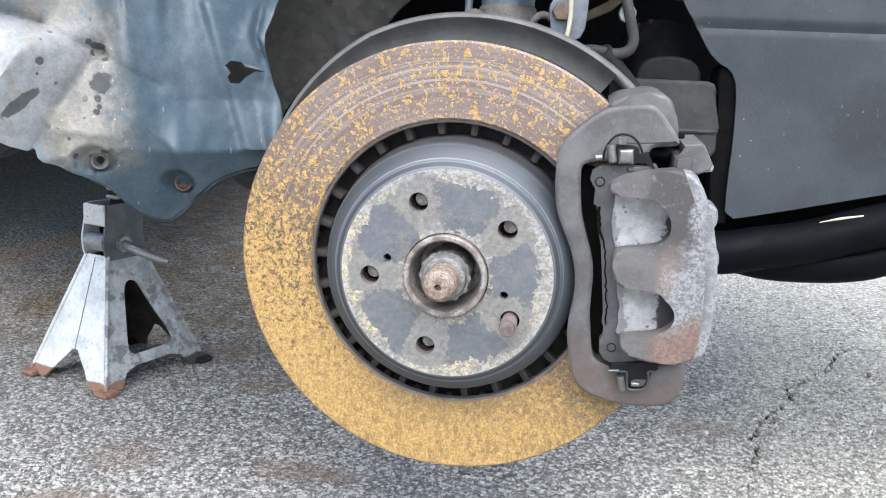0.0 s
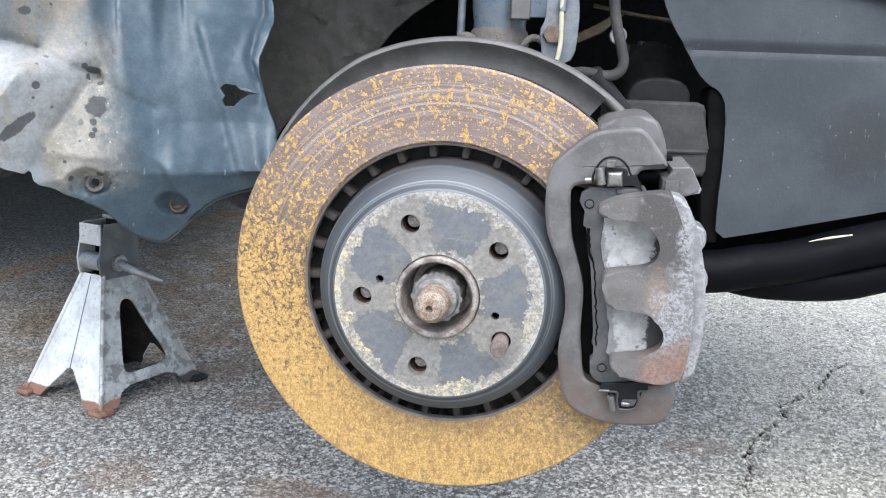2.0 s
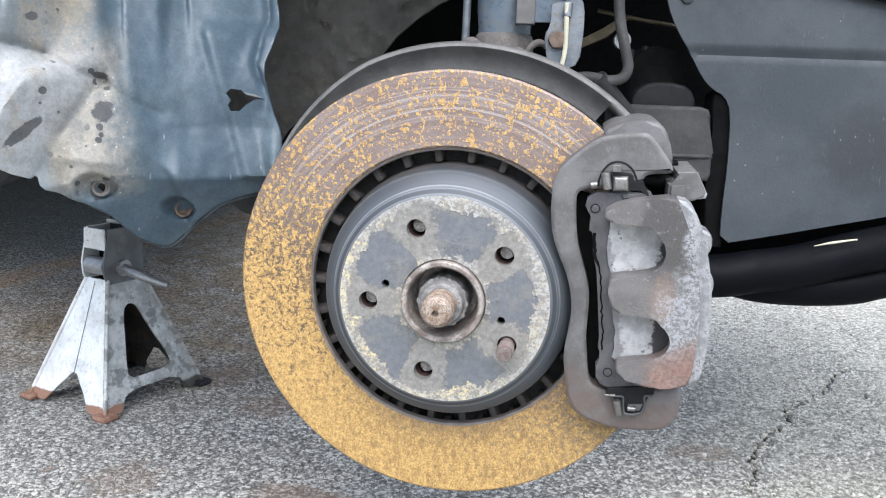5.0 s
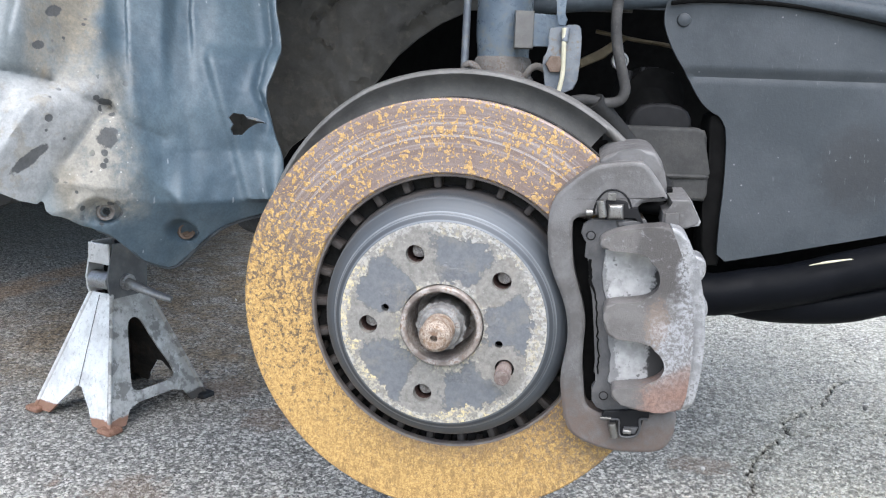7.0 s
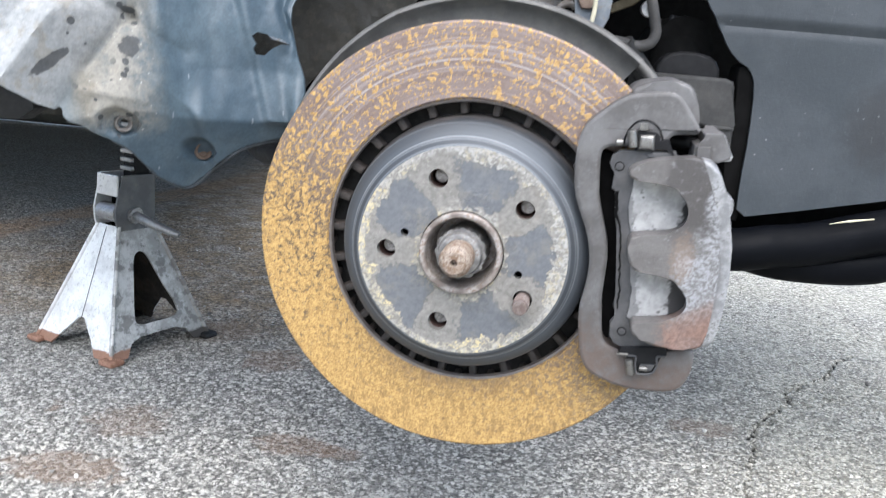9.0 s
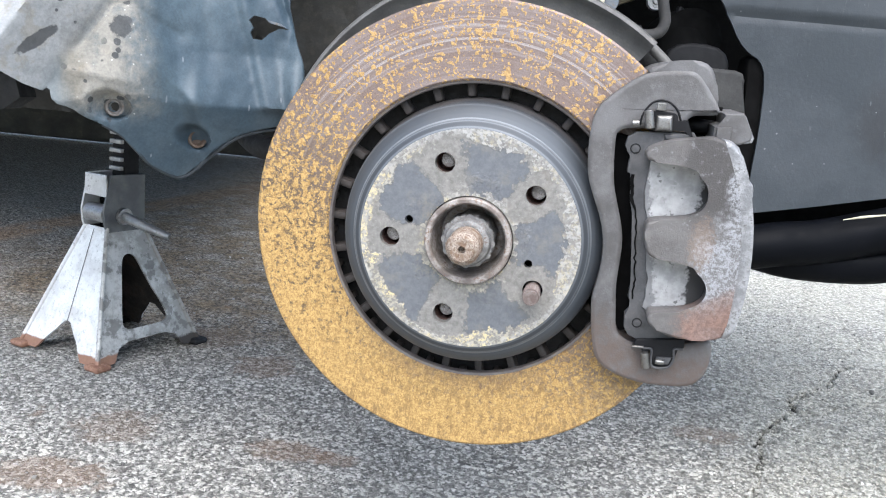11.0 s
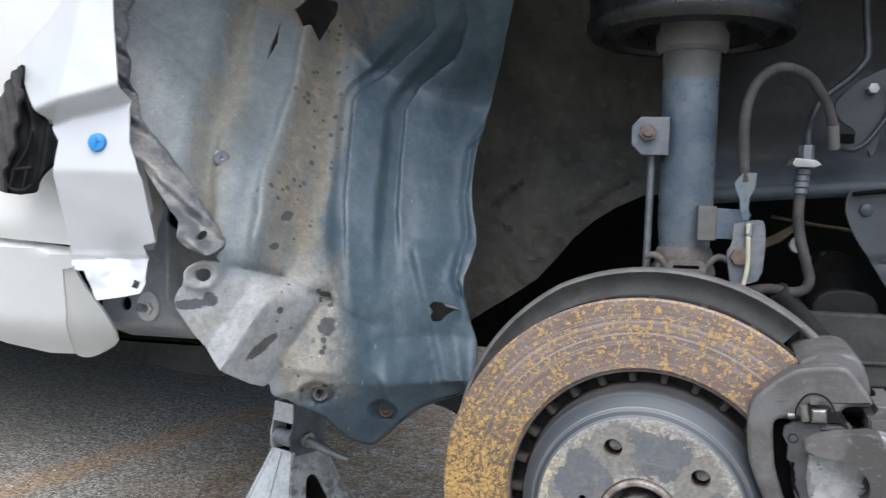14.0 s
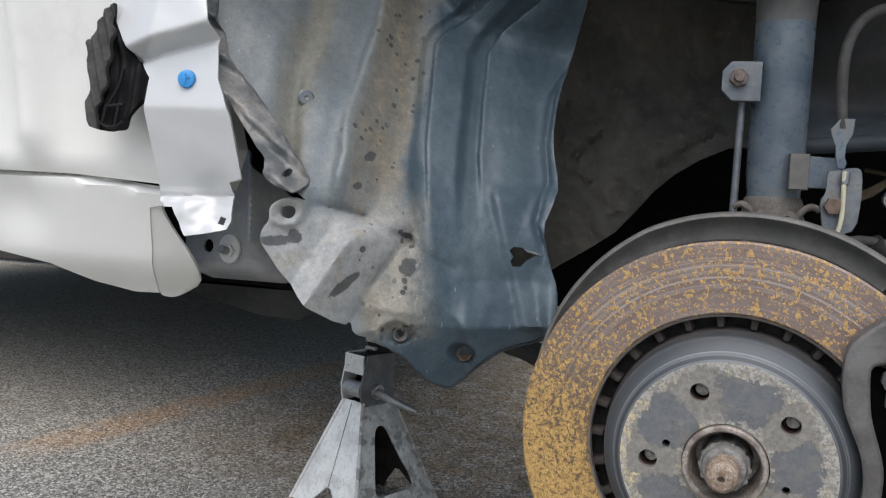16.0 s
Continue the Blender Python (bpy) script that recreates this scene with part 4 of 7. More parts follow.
def sheet(outline, depth, thick=0.003, gap=0.008, holes=(), smooth=1, edge=0.006):
    """A formed sheet over the outline (x, z): depth(x, z) gives y; holes go through it."""
    from mathutils import geometry
    outline = smooth_loop(outline, smooth) if smooth else outline
    loops = []
    for poly in (outline, *holes):
        dense = []
        for i, (x, z) in enumerate(poly):
            x2, z2 = poly[(i + 1) % len(poly)]
            k = max(1, int(math.hypot(x2 - x, z2 - z) / edge))
            dense += [(x + (x2 - x) * j / k, z + (z2 - z) * j / k) for j in range(k)]
        loops.append(dense)
    pts, edges = [], []
    for lp in loops:
        s = len(pts)
        pts += [Vector(p) for p in lp]
        edges += [(s + i, s + (i + 1) % len(lp)) for i in range(len(lp))]
    xs, zs = [p[0] for p in loops[0]], [p[1] for p in loops[0]]
    row, z = 0, min(zs) + gap / 2
    while z < max(zs):
        x = min(xs) + (gap / 2 if row % 2 else 0)
        while x < max(xs):
            if inside(x, z, loops[0]) and not any(inside(x, z, h) for h in loops[1:]):
                pts.append(Vector((x, z)))
            x += gap
        z += gap * 0.87
        row += 1
    v, _, tris, *_ = geometry.delaunay_2d_cdt(pts, edges, [], 0, 1e-6)
    bm = bmesh.new()
    front = [bm.verts.new((p.x, depth(p.x, p.y), p.y)) for p in v]
    rear = [bm.verts.new((q.co.x, q.co.y + thick, q.co.z)) for q in front]
    use = {}
    for t in tris:
        cx, cz = sum(v[i].x for i in t) / 3, sum(v[i].y for i in t) / 3
        if inside(cx, cz, loops[0]) and not any(inside(cx, cz, h) for h in loops[1:]):
            bm.faces.new([front[i] for i in t])
            bm.faces.new([rear[i] for i in reversed(t)])
            for a, b in zip(t, t[1:] + t[:1]):
                use[(a, b)] = 1
    for a, b in use:
        if (b, a) not in use:
            bm.faces.new((front[b], front[a], rear[a], rear[b]))
    bmesh.ops.delete(bm, geom=[q for q in bm.verts if not q.link_faces], context="VERTS")
    return bm


def rib(x, z, line, width, height):
    """Relief of a raised rib along a line of (x, z), ordered from low to high."""
    zs = [p[1] for p in line]
    if z < zs[0] - 0.02 or z > zs[-1] + 0.02:
        return 0.0
    d = x - np.interp(z, zs, [p[0] for p in line])
    fade = min(1.0, (z - zs[0] + 0.02) / 0.03, (zs[-1] + 0.02 - z) / 0.03)
    return height * fade * math.exp(-(d / width) ** 2)


# ---- ground ----
def build_ground():
    def axis(lo, hi, fine, far):
        a = list(np.arange(lo, hi, fine))
        s, left, right = fine, [], []
        p = lo
        while p > -far:
            s *= 1.35
            p -= s
            left.append(p)
        s, p = fine, a[-1]
        while p < far:
            s *= 1.35
            p += s
            right.append(p)
        return np.array(left[::-1] + a + right)
    X, Y = axis(-1.25, 0.85, 0.005, 400), axis(0.6, 2.1, 0.005, 400)
    X = np.unique(np.round(np.concatenate([X, np.arange(0.30, 0.70, 0.0025)]), 5))
    Y = np.unique(np.round(np.concatenate([Y, np.arange(0.80, 1.40, 0.0025)]), 5))
    X, Y = X[np.concatenate([[True], np.diff(X) > 0.001])], Y[np.concatenate([[True], np.diff(Y) > 0.001])]
    rng = np.random.default_rng(4)
    gx, gy = np.meshgrid(X, Y)
    h = rng.random(gx.shape) * 0.0026 + 0.0015 * np.sin(gx * 3.1 + gy * 2.3) - 0.003
    line = np.array([(0.69, 1.43), (0.645, 1.389), (0.592, 1.299), (0.549, 1.262), (0.520, 1.232), (0.497, 1.211), (0.492, 1.172), (0.463, 1.135), (0.441, 1.113), (0.423, 1.080), (0.404, 1.045), (0.393, 1.032), (0.386, 1.004), (0.383, 0.974), (0.361, 0.944), (0.362, 0.918), (0.343, 0.880), (0.330, 0.845), (0.331, 0.80)])
    line2 = np.array([(0.488, 1.174), (0.52, 1.165), (0.56, 1.19), (0.61, 1.17), (0.68, 1.20)])
    for ln, depth in ((line, 0.015), (line2, 0.007)):
        t = np.linspace(0, len(ln) - 1, 10 * len(ln))
        ln = np.stack([np.interp(t, range(len(ln)), ln[:, k]) + rng.normal(0, 0.0035, len(t)) for k in (0, 1)], 1)
        best = np.full(gx.shape, 9.0)
        for (x1, y1), (x2, y2) in zip(ln, ln[1:]):
            k = np.clip(((gx - x1) * (x2 - x1) + (gy - y1) * (y2 - y1)) / ((x2 - x1) ** 2 + (y2 - y1) ** 2), 0, 1)
            best = np.minimum(best, np.hypot(gx - x1 - k * (x2 - x1), gy - y1 - k * (y2 - y1)))
        h -= depth * (0.55 + 0.45 * rng.random(gx.shape)) * np.exp(-(best / (0.0004 + 0.0022 * rng.random(gx.shape))) ** 2)
    far = (gx < -1.25) | (gx > 0.85) | (gy < 0.6) | (gy > 2.1)
    h[far] = -0.002
    nx, ny = len(X), len(Y)
    i = np.arange(nx * ny).reshape(ny, nx)
    quads = np.stack([i[:-1, :-1], i[:-1, 1:], i[1:, 1:], i[1:, :-1]], -1).reshape(-1, 4)
    me = bpy.data.meshes.new("ground")
    me.from_pydata(np.stack([gx, gy, h], -1).reshape(-1, 3).tolist(), [], quads.tolist())
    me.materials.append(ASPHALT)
    return tagged(new("ground", me), "weathered grey asphalt with coarse stones and a crack", "ground", kind="structure")


build_ground()


def build_gravel():
    """Loose chips of stone that lie on the asphalt."""
    rng = random.Random(11)
    bm = bmesh.new()
    for _ in range(900):
        x, y = rng.uniform(-1.2, 0.8), 0.72 + 1.2 * rng.random() ** 1.3
        r = rng.uniform(0.0012, 0.0030) * (1.6 if rng.random() < 0.06 else 1.0)
        m = pose(x, y, r * 0.25, rng.uniform(-40, 40), rng.uniform(-40, 40), rng.uniform(0, 360)) @ Matrix.Diagonal((1.0, rng.uniform(0.5, 0.9), rng.uniform(0.4, 0.7), 1))
        made = bmesh.ops.create_icosphere(bm, subdivisions=1, radius=r, matrix=m)["verts"]
        for v in made:
            v.co += Vector((rng.uniform(-1, 1), rng.uniform(-1, 1), rng.uniform(-1, 1))) * r * 0.18
    me = bpy.data.meshes.new("loose_gravel")
    bm.to_mesh(me)
    bm.free()
    me.materials.append(GRAVEL)
    return tagged(new("loose_gravel", me), "loose pale and dark stone chips on asphalt", "gravel", kind="stuff")


build_gravel()

# ---- brake disc and hub, turned slightly towards the rear ----
AXLE = pose(0.0056, 0.6300, 0.2946, 2.2, 0, -7.5)
LUGS = [LUG0 + 72 * k for k in range(5)]


def holed_face(r_out, holes, w, thick, bore):
    """The mounting face with its bolt holes and bore cut through."""
    loops = [ring_pts(x, z, r, 20) for x, z, r in holes] + [ring_pts(0, 0, bore, 48)]
    bm = sheet(ring_pts(0, 0, r_out, 96), lambda x, z: -w, thick, 0.012, loops, smooth=0, edge=0.004)
    return bm


def build_disc():
    disc = thing("brake_disc", AXLE, "ventilated steel brake disc with flaking yellow and brown rust", "brake disc")
    part("friction_ring", lathe([(0.1105, -0.0015), (0.112, 0.0), (0.1655, 0.0), (0.167, -0.0012), (0.167, -0.0060), (0.1660, -0.0070), (0.1105, -0.0070), (0.1105, -0.0015)], 160), ROTOR, disc, "outer friction ring mottled with ochre rust")
    part("ring_lip", lathe([(0.1082, -0.0040), (0.1088, -0.0018), (0.1104, -0.0010), (0.1104, -0.0070), (0.1084, -0.0070), (0.1082, -0.0040)], 128), LIP, disc, "bare grey-brown inner lip")
    part("inner_ring", lathe([(0.096, -0.0240), (0.1665, -0.0240), (0.167, -0.0245), (0.167, -0.031), (0.096, -0.031), (0.096, -0.0240)], 128), VANE, disc)
    part("hat", lathe([(0.0985, -0.0240), (0.0983, -0.0120), (0.0972, -0.0085), (0.0957, -0.0040), (0.0951, 0.001), (0.0948, 0.006), (0.0950, 0.0085), (0.0942, 0.0098), (0.0942, 0.0112), (0.0925, 0.0135), (0.0900, 0.0160), (0.0870, 0.0185), (0.0850, 0.0197), (0.0845, 0.0212), (0.0818, 0.0238), (0.0792, 0.0250), (0.0785, 0.0254)], 144), HAT, disc, "dull grey stepped hat wall")
    holes = [(0.0572 * math.cos(radians(a)), 0.0572 * math.sin(radians(a)), 0.0072) for a in LUGS]
    holes += [(0.0450 * math.cos(radians(a)), 0.0450 * math.sin(radians(a)), 0.0030) for a in (LUG0 + 54.8, LUG0 + 232.8)]
    part("mounting_face", holed_face(0.0786, holes, 0.0255, 0.007, 0.0318), HAT_FACE, disc, "chalky corroded mounting face with smooth grey fields")
    vane = box(0.1275, 0.0158, 0, 0.0570, 0.0160, 0.0058, 0.0018)
    first = part("vane", vane, VANE_RUST, disc)
    for k in range(1, 52):
        ob = new("vane", first.data)
        ob.parent = disc
        ob.matrix_basis = pose(0, 0, 0, 0, 360 / 52 * k, 0) @ pose(0.011 * (k % 2), 0, 0)
    return disc


def build_hub():
    hub = thing("wheel_hub", AXLE, "rusty wheel hub with axle nut and one stud", "wheel hub")
    part("bore_ring", lathe([(0.0310, 0.0180), (0.0310, 0.0300), (0.0300, 0.0312), (0.0278, 0.0312), (0.0266, 0.0300), (0.0255, 0.020), (0.0235, 0.008), (0.0235, 0.000), (0.010, -0.002)], 72), BORE, hub, "worn bright centring ring")
    part("flange", lathe([(0.028, 0.004), (0.076, 0.004), (0.076, -0.010), (0.028, -0.010), (0.028, 0.004)], 48), VANE, hub)
    # twelve-sided staked nut
    pts = []
    for k in range(24):
        a = 2 * math.pi * k / 24
        r = 0.0195 if k % 2 else 0.0172
        pts.append((r * math.cos(a), r * math.sin(a)))
    nut = part("axle_nut", prism(smooth_loop(pts, 1), -0.029, 0.0, 0.0016, 3), NUT, hub, "scalloped weathered steel axle nut")
    part("nut_collar", lathe([(0.0170, 0.0285), (0.0155, 0.0335), (0.0130, 0.0345), (0.0118, 0.0345)], 40), NUT, nut)
    part("axle_end", lathe([(0.0, 0.053), (0.0022, 0.053), (0.0026, 0.0585), (0.0080, 0.0585), (0.0106, 0.0560), (0.0120, 0.052), (0.0116, 0.046), (0.0120, 0.0425), (0.0116, 0.041), (0.0120, 0.0395), (0.0116, 0.038), (0.0118, 0.03)], 40), STUB, hub, "flaking orange-brown threaded axle end")
    a = radians(LUGS[3])
    sx, sz = 0.0572 * math.cos(a), 0.0572 * math.sin(a)
    stud = part("stud", rod((sx, 0.004, sz), (sx, -0.047, sz), 0.0056, segs=24, bevel=0.001), STUD, hub, "short rusty threaded stud")
    for k in range(5):
        bm = lathe([(0.0050, 0), (0.0061, 0.0006), (0.0050, 0.0012)], 20)
        part("thread", bm, STUD, stud, m=pose(sx, -0.0315 - 0.0024 * k, sz))
    for k in (0, 1, 2, 4):
        a = radians(LUGS[k])
        x, z = 0.0572 * math.cos(a) + 0.001, 0.0572 * math.sin(a) + 0.001
        part("stud_end", rod((x + 0.0004, 0.004, z + 0.0004), (x + 0.0004, -0.0175, z + 0.0004), 0.0053, segs=20, bevel=0.0012), STUD_END, hub, "bare stud end deep in its hole")
        part("bolt_bore", lathe([(0.0073, 0.0184), (0.0071, 0.0184), (0.0070, 0.005), (0.0, 0.005)], 24), HOLE_RUST, hub, m=pose(x - 0.001, 0, z - 0.001))
    return hub


def build_caliper():
    cal = thing("brake_caliper", AXLE @ pose(0, 0, 0.0014), "grey cast brake caliper with exposed pad over the disc", "brake caliper")
    frame_out = [(0.0749, 0.0858), (0.0772, 0.0978), (0.0833, 0.1059), (0.1014, 0.1215), (0.1106, 0.1254), (0.133, 0.1284), (0.1395, 0.1268), (0.1461, 0.1192), (0.1538, 0.1089), (0.1565, 0.1040), (0.1555, 0.1012), (0.1391, 0.1000), (0.1365, 0.0961), (0.1335, 0.0922), (0.1077, 0.0886), (0.0982, 0.0876), (0.0930, 0.0852), (0.0918, 0.0800), (0.0942, 0.0512), (0.0993, 0.0353), (0.1044, 0.0194), (0.1061, 0.0072), (0.1056, -0.0074), (0.1055, -0.0221), (0.1072, -0.0347), (0.1090, -0.0510), (0.1130, -0.0572), (0.1254, -0.0610), (0.1588, -0.056), (0.1741, -0.0515),
                 (0.1763, -0.0619), (0.1744, -0.0758), (0.1664, -0.0868), (0.1457, -0.0889), (0.1296, -0.089), (0.1151, -0.0858), (0.1011, -0.0794), (0.0955, -0.0695), (0.0923, -0.0533), (0.0898, -0.0342), (0.0926, -0.017), (0.094, -0.0022), (0.0921, 0.0143), (0.088, 0.0272), (0.081, 0.0422), (0.0766, 0.054), (0.0748, 0.0699)]
    br = part("bracket", chamfered(smooth_loop(frame_out, 2), -0.0268, -0.004, 0.0034, 0.0030), CAST, cal, "grey-brown cast iron mounting bracket", angle=46)
    top = [(0.1066, 0.1250), (0.1132, 0.1308), (0.1238, 0.134), (0.139, 0.1358), (0.1476, 0.1332), (0.1525, 0.1257), (0.1572, 0.1060), (0.1545, 0.1020), (0.1421, 0.1020), (0.1136, 0.1163)]
    part("upper_bridge", prism(top, -0.012, 0.075, 0.0035, 3, smooth=1), CAST, br, "brown-grey cast bridge end")
    low = [(0.125, -0.068), (0.150, -0.0600), (0.172, -0.056), (0.174, -0.070), (0.166, -0.084), (0.145, -0.0885), (0.139, -0.0955)]
    part("lower_bridge", prism([(x + 0.004, z + 0.004) for x, z in low], -0.018, 0.075, 0.005, 3, smooth=2), CAST, br)
    claw_out = [(0.1115, 0.0748), (0.1141, 0.0787), (0.1244, 0.0835), (0.1405, 0.0867), (0.1572, 0.0892), (0.1616, 0.0806), (0.1686, 0.0642), (0.1746, 0.0458), (0.1780, 0.0269), (0.1792, 0.0077), (0.1790, -0.0159), (0.1775, -0.0361), (0.1750, -0.0424), (0.1616, -0.0447), (0.1446, -0.0452), (0.1308, -0.0400), (0.1266, -0.0352), (0.1274, -0.0302), (0.1323, -0.0294), (0.1510, -0.0263), (0.1592, -0.0220),
                (0.1632, -0.0160), (0.1640, -0.0091), (0.1604, -0.0016), (0.1544, 0.0031), (0.1429, 0.0062), (0.1289, 0.0068), (0.1231, 0.0079), (0.1194, 0.0123), (0.1175, 0.0220), (0.1177, 0.0291), (0.1212, 0.0321), (0.1396, 0.0345), (0.1489, 0.0374), (0.1545, 0.0431), (0.1560, 0.0501), (0.1546, 0.0576), (0.1504, 0.0634), (0.1431, 0.0672), (0.1348, 0.0690), (0.1201, 0.0693), (0.1145, 0.0700), (0.1121, 0.0718)]
    body = part("claw", prism(claw_out, -0.0510, -0.0338, 0.0022, 4, smooth=1), CLAW, cal, "three-fingered grey claw scoured silvery and rusty below")
    side = [(0.1560, 0.0880), (0.1669, 0.0862), (0.1722, 0.0765), (0.1775, 0.0640), (0.1817, 0.0490), (0.1855, 0.0300), (0.1874, 0.0070), (0.1866, -0.0165), (0.1842, -0.0340), (0.1812, -0.0430), (0.1735, -0.0425), (0.1690, -0.02), (0.1680, 0.016), (0.1640, 0.045), (0.1585, 0.066)]
    part("bridge", prism(side, -0.0478, 0.060, 0.0060, 4, smooth=1), SCOURED, body, "bright scoured outer edge")
    part("cylinder_housing", prism([(0.11, 0.07), (0.16, 0.080), (0.183, 0.045), (0.183, -0.02), (0.176, -0.043), (0.12, -0.04)], 0.046, 0.11, 0.008, 3, smooth=2), CAST, body)
    for z, x in ((0.049, 0.1860), (0.018, 0.1900)):
        part("nub", prism([(x - 0.008, z - 0.012), (x, z - 0.010), (x + 0.004, z - 0.003), (x + 0.0035, z + 0.006), (x, z + 0.010), (x - 0.008, z + 0.011)], -0.004, 0.018, 0.0025, 3, smooth=1), SCOURED, body, "pale rounded nub")
    # slotted ear: a block with a square recess towards the bracket
    ear = [(0.1580, 0.1034), (0.1708, 0.1044), (0.1744, 0.0978), (0.1781, 0.0905), (0.1773, 0.0873), (0.1713, 0.0843), (0.1628, 0.0825), (0.1533, 0.0845), (0.1532, 0.0947), (0.1586, 0.0965)]
    part("ear", prism(ear, -0.0300, 0.030, 0.0016, 3), CAST, body, "square-shouldered grey ear", angle=30)
    part("ear_step", prism([(0.1550, 0.0850), (0.1548, 0.0940), (0.1640, 0.0950), (0.1645, 0.0850)], -0.0325, -0.028, 0.001, 2), CAST, body)
    part("ear_edge", prism([(0.1700, 0.1030), (0.1722, 0.1030), (0.1795, 0.0890), (0.1785, 0.0860), (0.1730, 0.0850), (0.1745, 0.0900)], -0.0285, 0.028, 0.0015, 2), SCOURED, body, "bright scoured shoulder")
    part("slide_pin", rod((0.137, 0.002, 0.0930), (0.158, 0.002, 0.0915), 0.0050, segs=18), BLACK, body, "black slide pin boot")
    # black backing stands in for the shade of the ear's recess
    part("slot_back", prism([(0.130, 0.080), (0.130, 0.104), (0.162, 0.106), (0.162, 0.080)], 0.004, 0.02, 0.001, 1), DEEP_BLACK, body)
    pad_out = [(0.0986, 0.0767), (0.0997, 0.0823), (0.1048, 0.0861), (0.1230, 0.0876), (0.1416, 0.0890), (0.1480, 0.0792), (0.1500, 0.0523), (0.1520, -0.0114), (0.1560, -0.0449), (0.1466, -0.0540), (0.1248, -0.0558), (0.1178, -0.0531), (0.1142, -0.0479), (0.1135, -0.0382), (0.1164, -0.0341), (0.1162, -0.0280), (0.1142, -0.0262), (0.1150, -0.0158), (0.1119, 0.0087), (0.1094, 0.0309), (0.1067, 0.0408), (0.105, 0.0586), (0.1022, 0.0592), (0.1024, 0.0675), (0.1033, 0.07), (0.1010, 0.0720)]
    pad = part("brake_pad", prism(pad_out, -0.0305, -0.024, 0.0006, 2), PAD, cal, "dark grey steel pad backing plate")
    # friction block widened and blackened to fill the gap with painted shade
    part("friction_block", prism([(0.088, 0.084), (0.155, 0.070), (0.166, 0.02), (0.164, -0.040), (0.108, -0.058), (0.101, -0.03), (0.101, 0.0), (0.096, 0.03), (0.090, 0.06)], -0.0120, -0.001, 0.001, 2), DEEP_BLACK, pad, "friction block painted black for the shaded gap")
    shim = [(0.1165, 0.0712), (0.142, 0.0720), (0.1560, 0.064), (0.1575, 0.048), (0.1540, 0.034), (0.1520, 0.012), (0.1600, 0.002), (0.1640, -0.012), (0.1610, -0.024), (0.1470, -0.0350), (0.1285, -0.0350), (0.1240, -0.0309), (0.1262, -0.0240), (0.1245, -0.0180), (0.1262, -0.0110), (0.1235, -0.0060), (0.1228, 0.0), (0.1200, 0.030), (0.1170, 0.036), (0.1150, 0.048), (0.1160, 0.060)]
    part("shim", prism(shim, -0.0322, -0.0305, 0.0006, 2), SHIM, pad, "chalky worn light grey shim")
    for x, z in ((0.1055, 0.0752), (0.1225, -0.0435)):
        part("rivet", lathe([(0.0034, 0.0303), (0.0034, 0.0309), (0.0028, 0.0309), (0.0027, 0.0303)], 24), BLACK, pad, "black rivet ring", m=pose(x, 0, z))
        part("rivet_head", lathe([(0.0026, 0.0303), (0.0025, 0.0311), (0.0, 0.0312)], 20), PAD, pad, m=pose(x, 0, z))
    jag, z = [], 0.0580
    while z > -0.027:
        x = float(np.interp(z, [-0.027, -0.0158, 0.0087, 0.0309, 0.0408, 0.0586], [0.1172, 0.1178, 0.1147, 0.1122, 0.1085, 0.1066]))
        jag.append((x + random.uniform(-0.0009, 0.0009), z))
        z -= random.uniform(0.0012, 0.0040)
    part("worn_edge", prism([(x - (0.0022 if z > 0.035 else 0.0009), z) for x, z in reversed(jag)] + jag, -0.0313, -0.0295, 0.0002, 1), DEEP_BLACK, pad, "ragged black edge of the pad")
    # spring clips above and below the pad
    c = part("upper_clip", prism([(0.1143, 0.0880), (0.1143, 0.1005), (0.1160, 0.1015), (0.1277, 0.1005), (0.1295, 0.0990), (0.1295, 0.0950), (0.1360, 0.0968), (0.1380, 0.0920), (0.1412, 0.0858), (0.1380, 0.0862), (0.1350, 0.0905), (0.1290, 0.0895)], -0.0330, -0.0260, 0.0006, 2), BLACK, cal, "black spring steel pad clip")
    part("barrel", rod((0.1105, -0.0345, 0.1010), (0.1128, -0.0345, 0.0895), 0.0030, segs=18), SPRING, c, "bright rolled barrel")
    part("roller", prism([(0.1160, 0.0880), (0.1158, 0.0985), (0.1262, 0.0992), (0.1270, 0.0885)], -0.0362, -0.0320, 0.0030, 4), SPRING, c, "bright bent spring tongue")
    part("tab", box(0.1180, -0.0335, 0.1040, 0.0056, 0.003, 0.0050, 0.0006), SPRING, c)
    part("pin_head", rod((0.1010, -0.032, 0.0915), (0.1058, -0.032, 0.0920), 0.0025, segs=14), SPRING, c)
    part("flat", prism([(0.1225, 0.0862), (0.1390, 0.0882), (0.1400, 0.0850), (0.1240, 0.0835)], -0.0330, -0.0300, 0.0004, 1), PAD, c)
    # black tube stands in for the shaded groove round the clip
    part("groove_line", pipe([(0.1066, -0.0268, 0.0905), (0.1068, -0.0268, 0.0950), (0.1090, -0.0268, 0.1010), (0.1130, -0.0268, 0.1060), (0.1182, -0.0268, 0.1079), (0.1240, -0.0268, 0.1068), (0.1290, -0.0268, 0.1025), (0.1323, -0.0268, 0.0958)], 0.0007, 8, 6), BLACK, c)
    d = part("lower_clip", prism([(0.1240, -0.0545), (0.1558, -0.0500), (0.1560, -0.0565), (0.1517, -0.0573), (0.1500, -0.0690), (0.1470, -0.0715), (0.1373, -0.0730), (0.1360, -0.0690), (0.1350, -0.0600), (0.1330, -0.0600), (0.1325, -0.0640), (0.1290, -0.0645), (0.1285, -0.0605), (0.1223, -0.0590)], -0.0330, -0.0258, 0.0006, 2), BLACK, cal, "black spring steel pad clip")
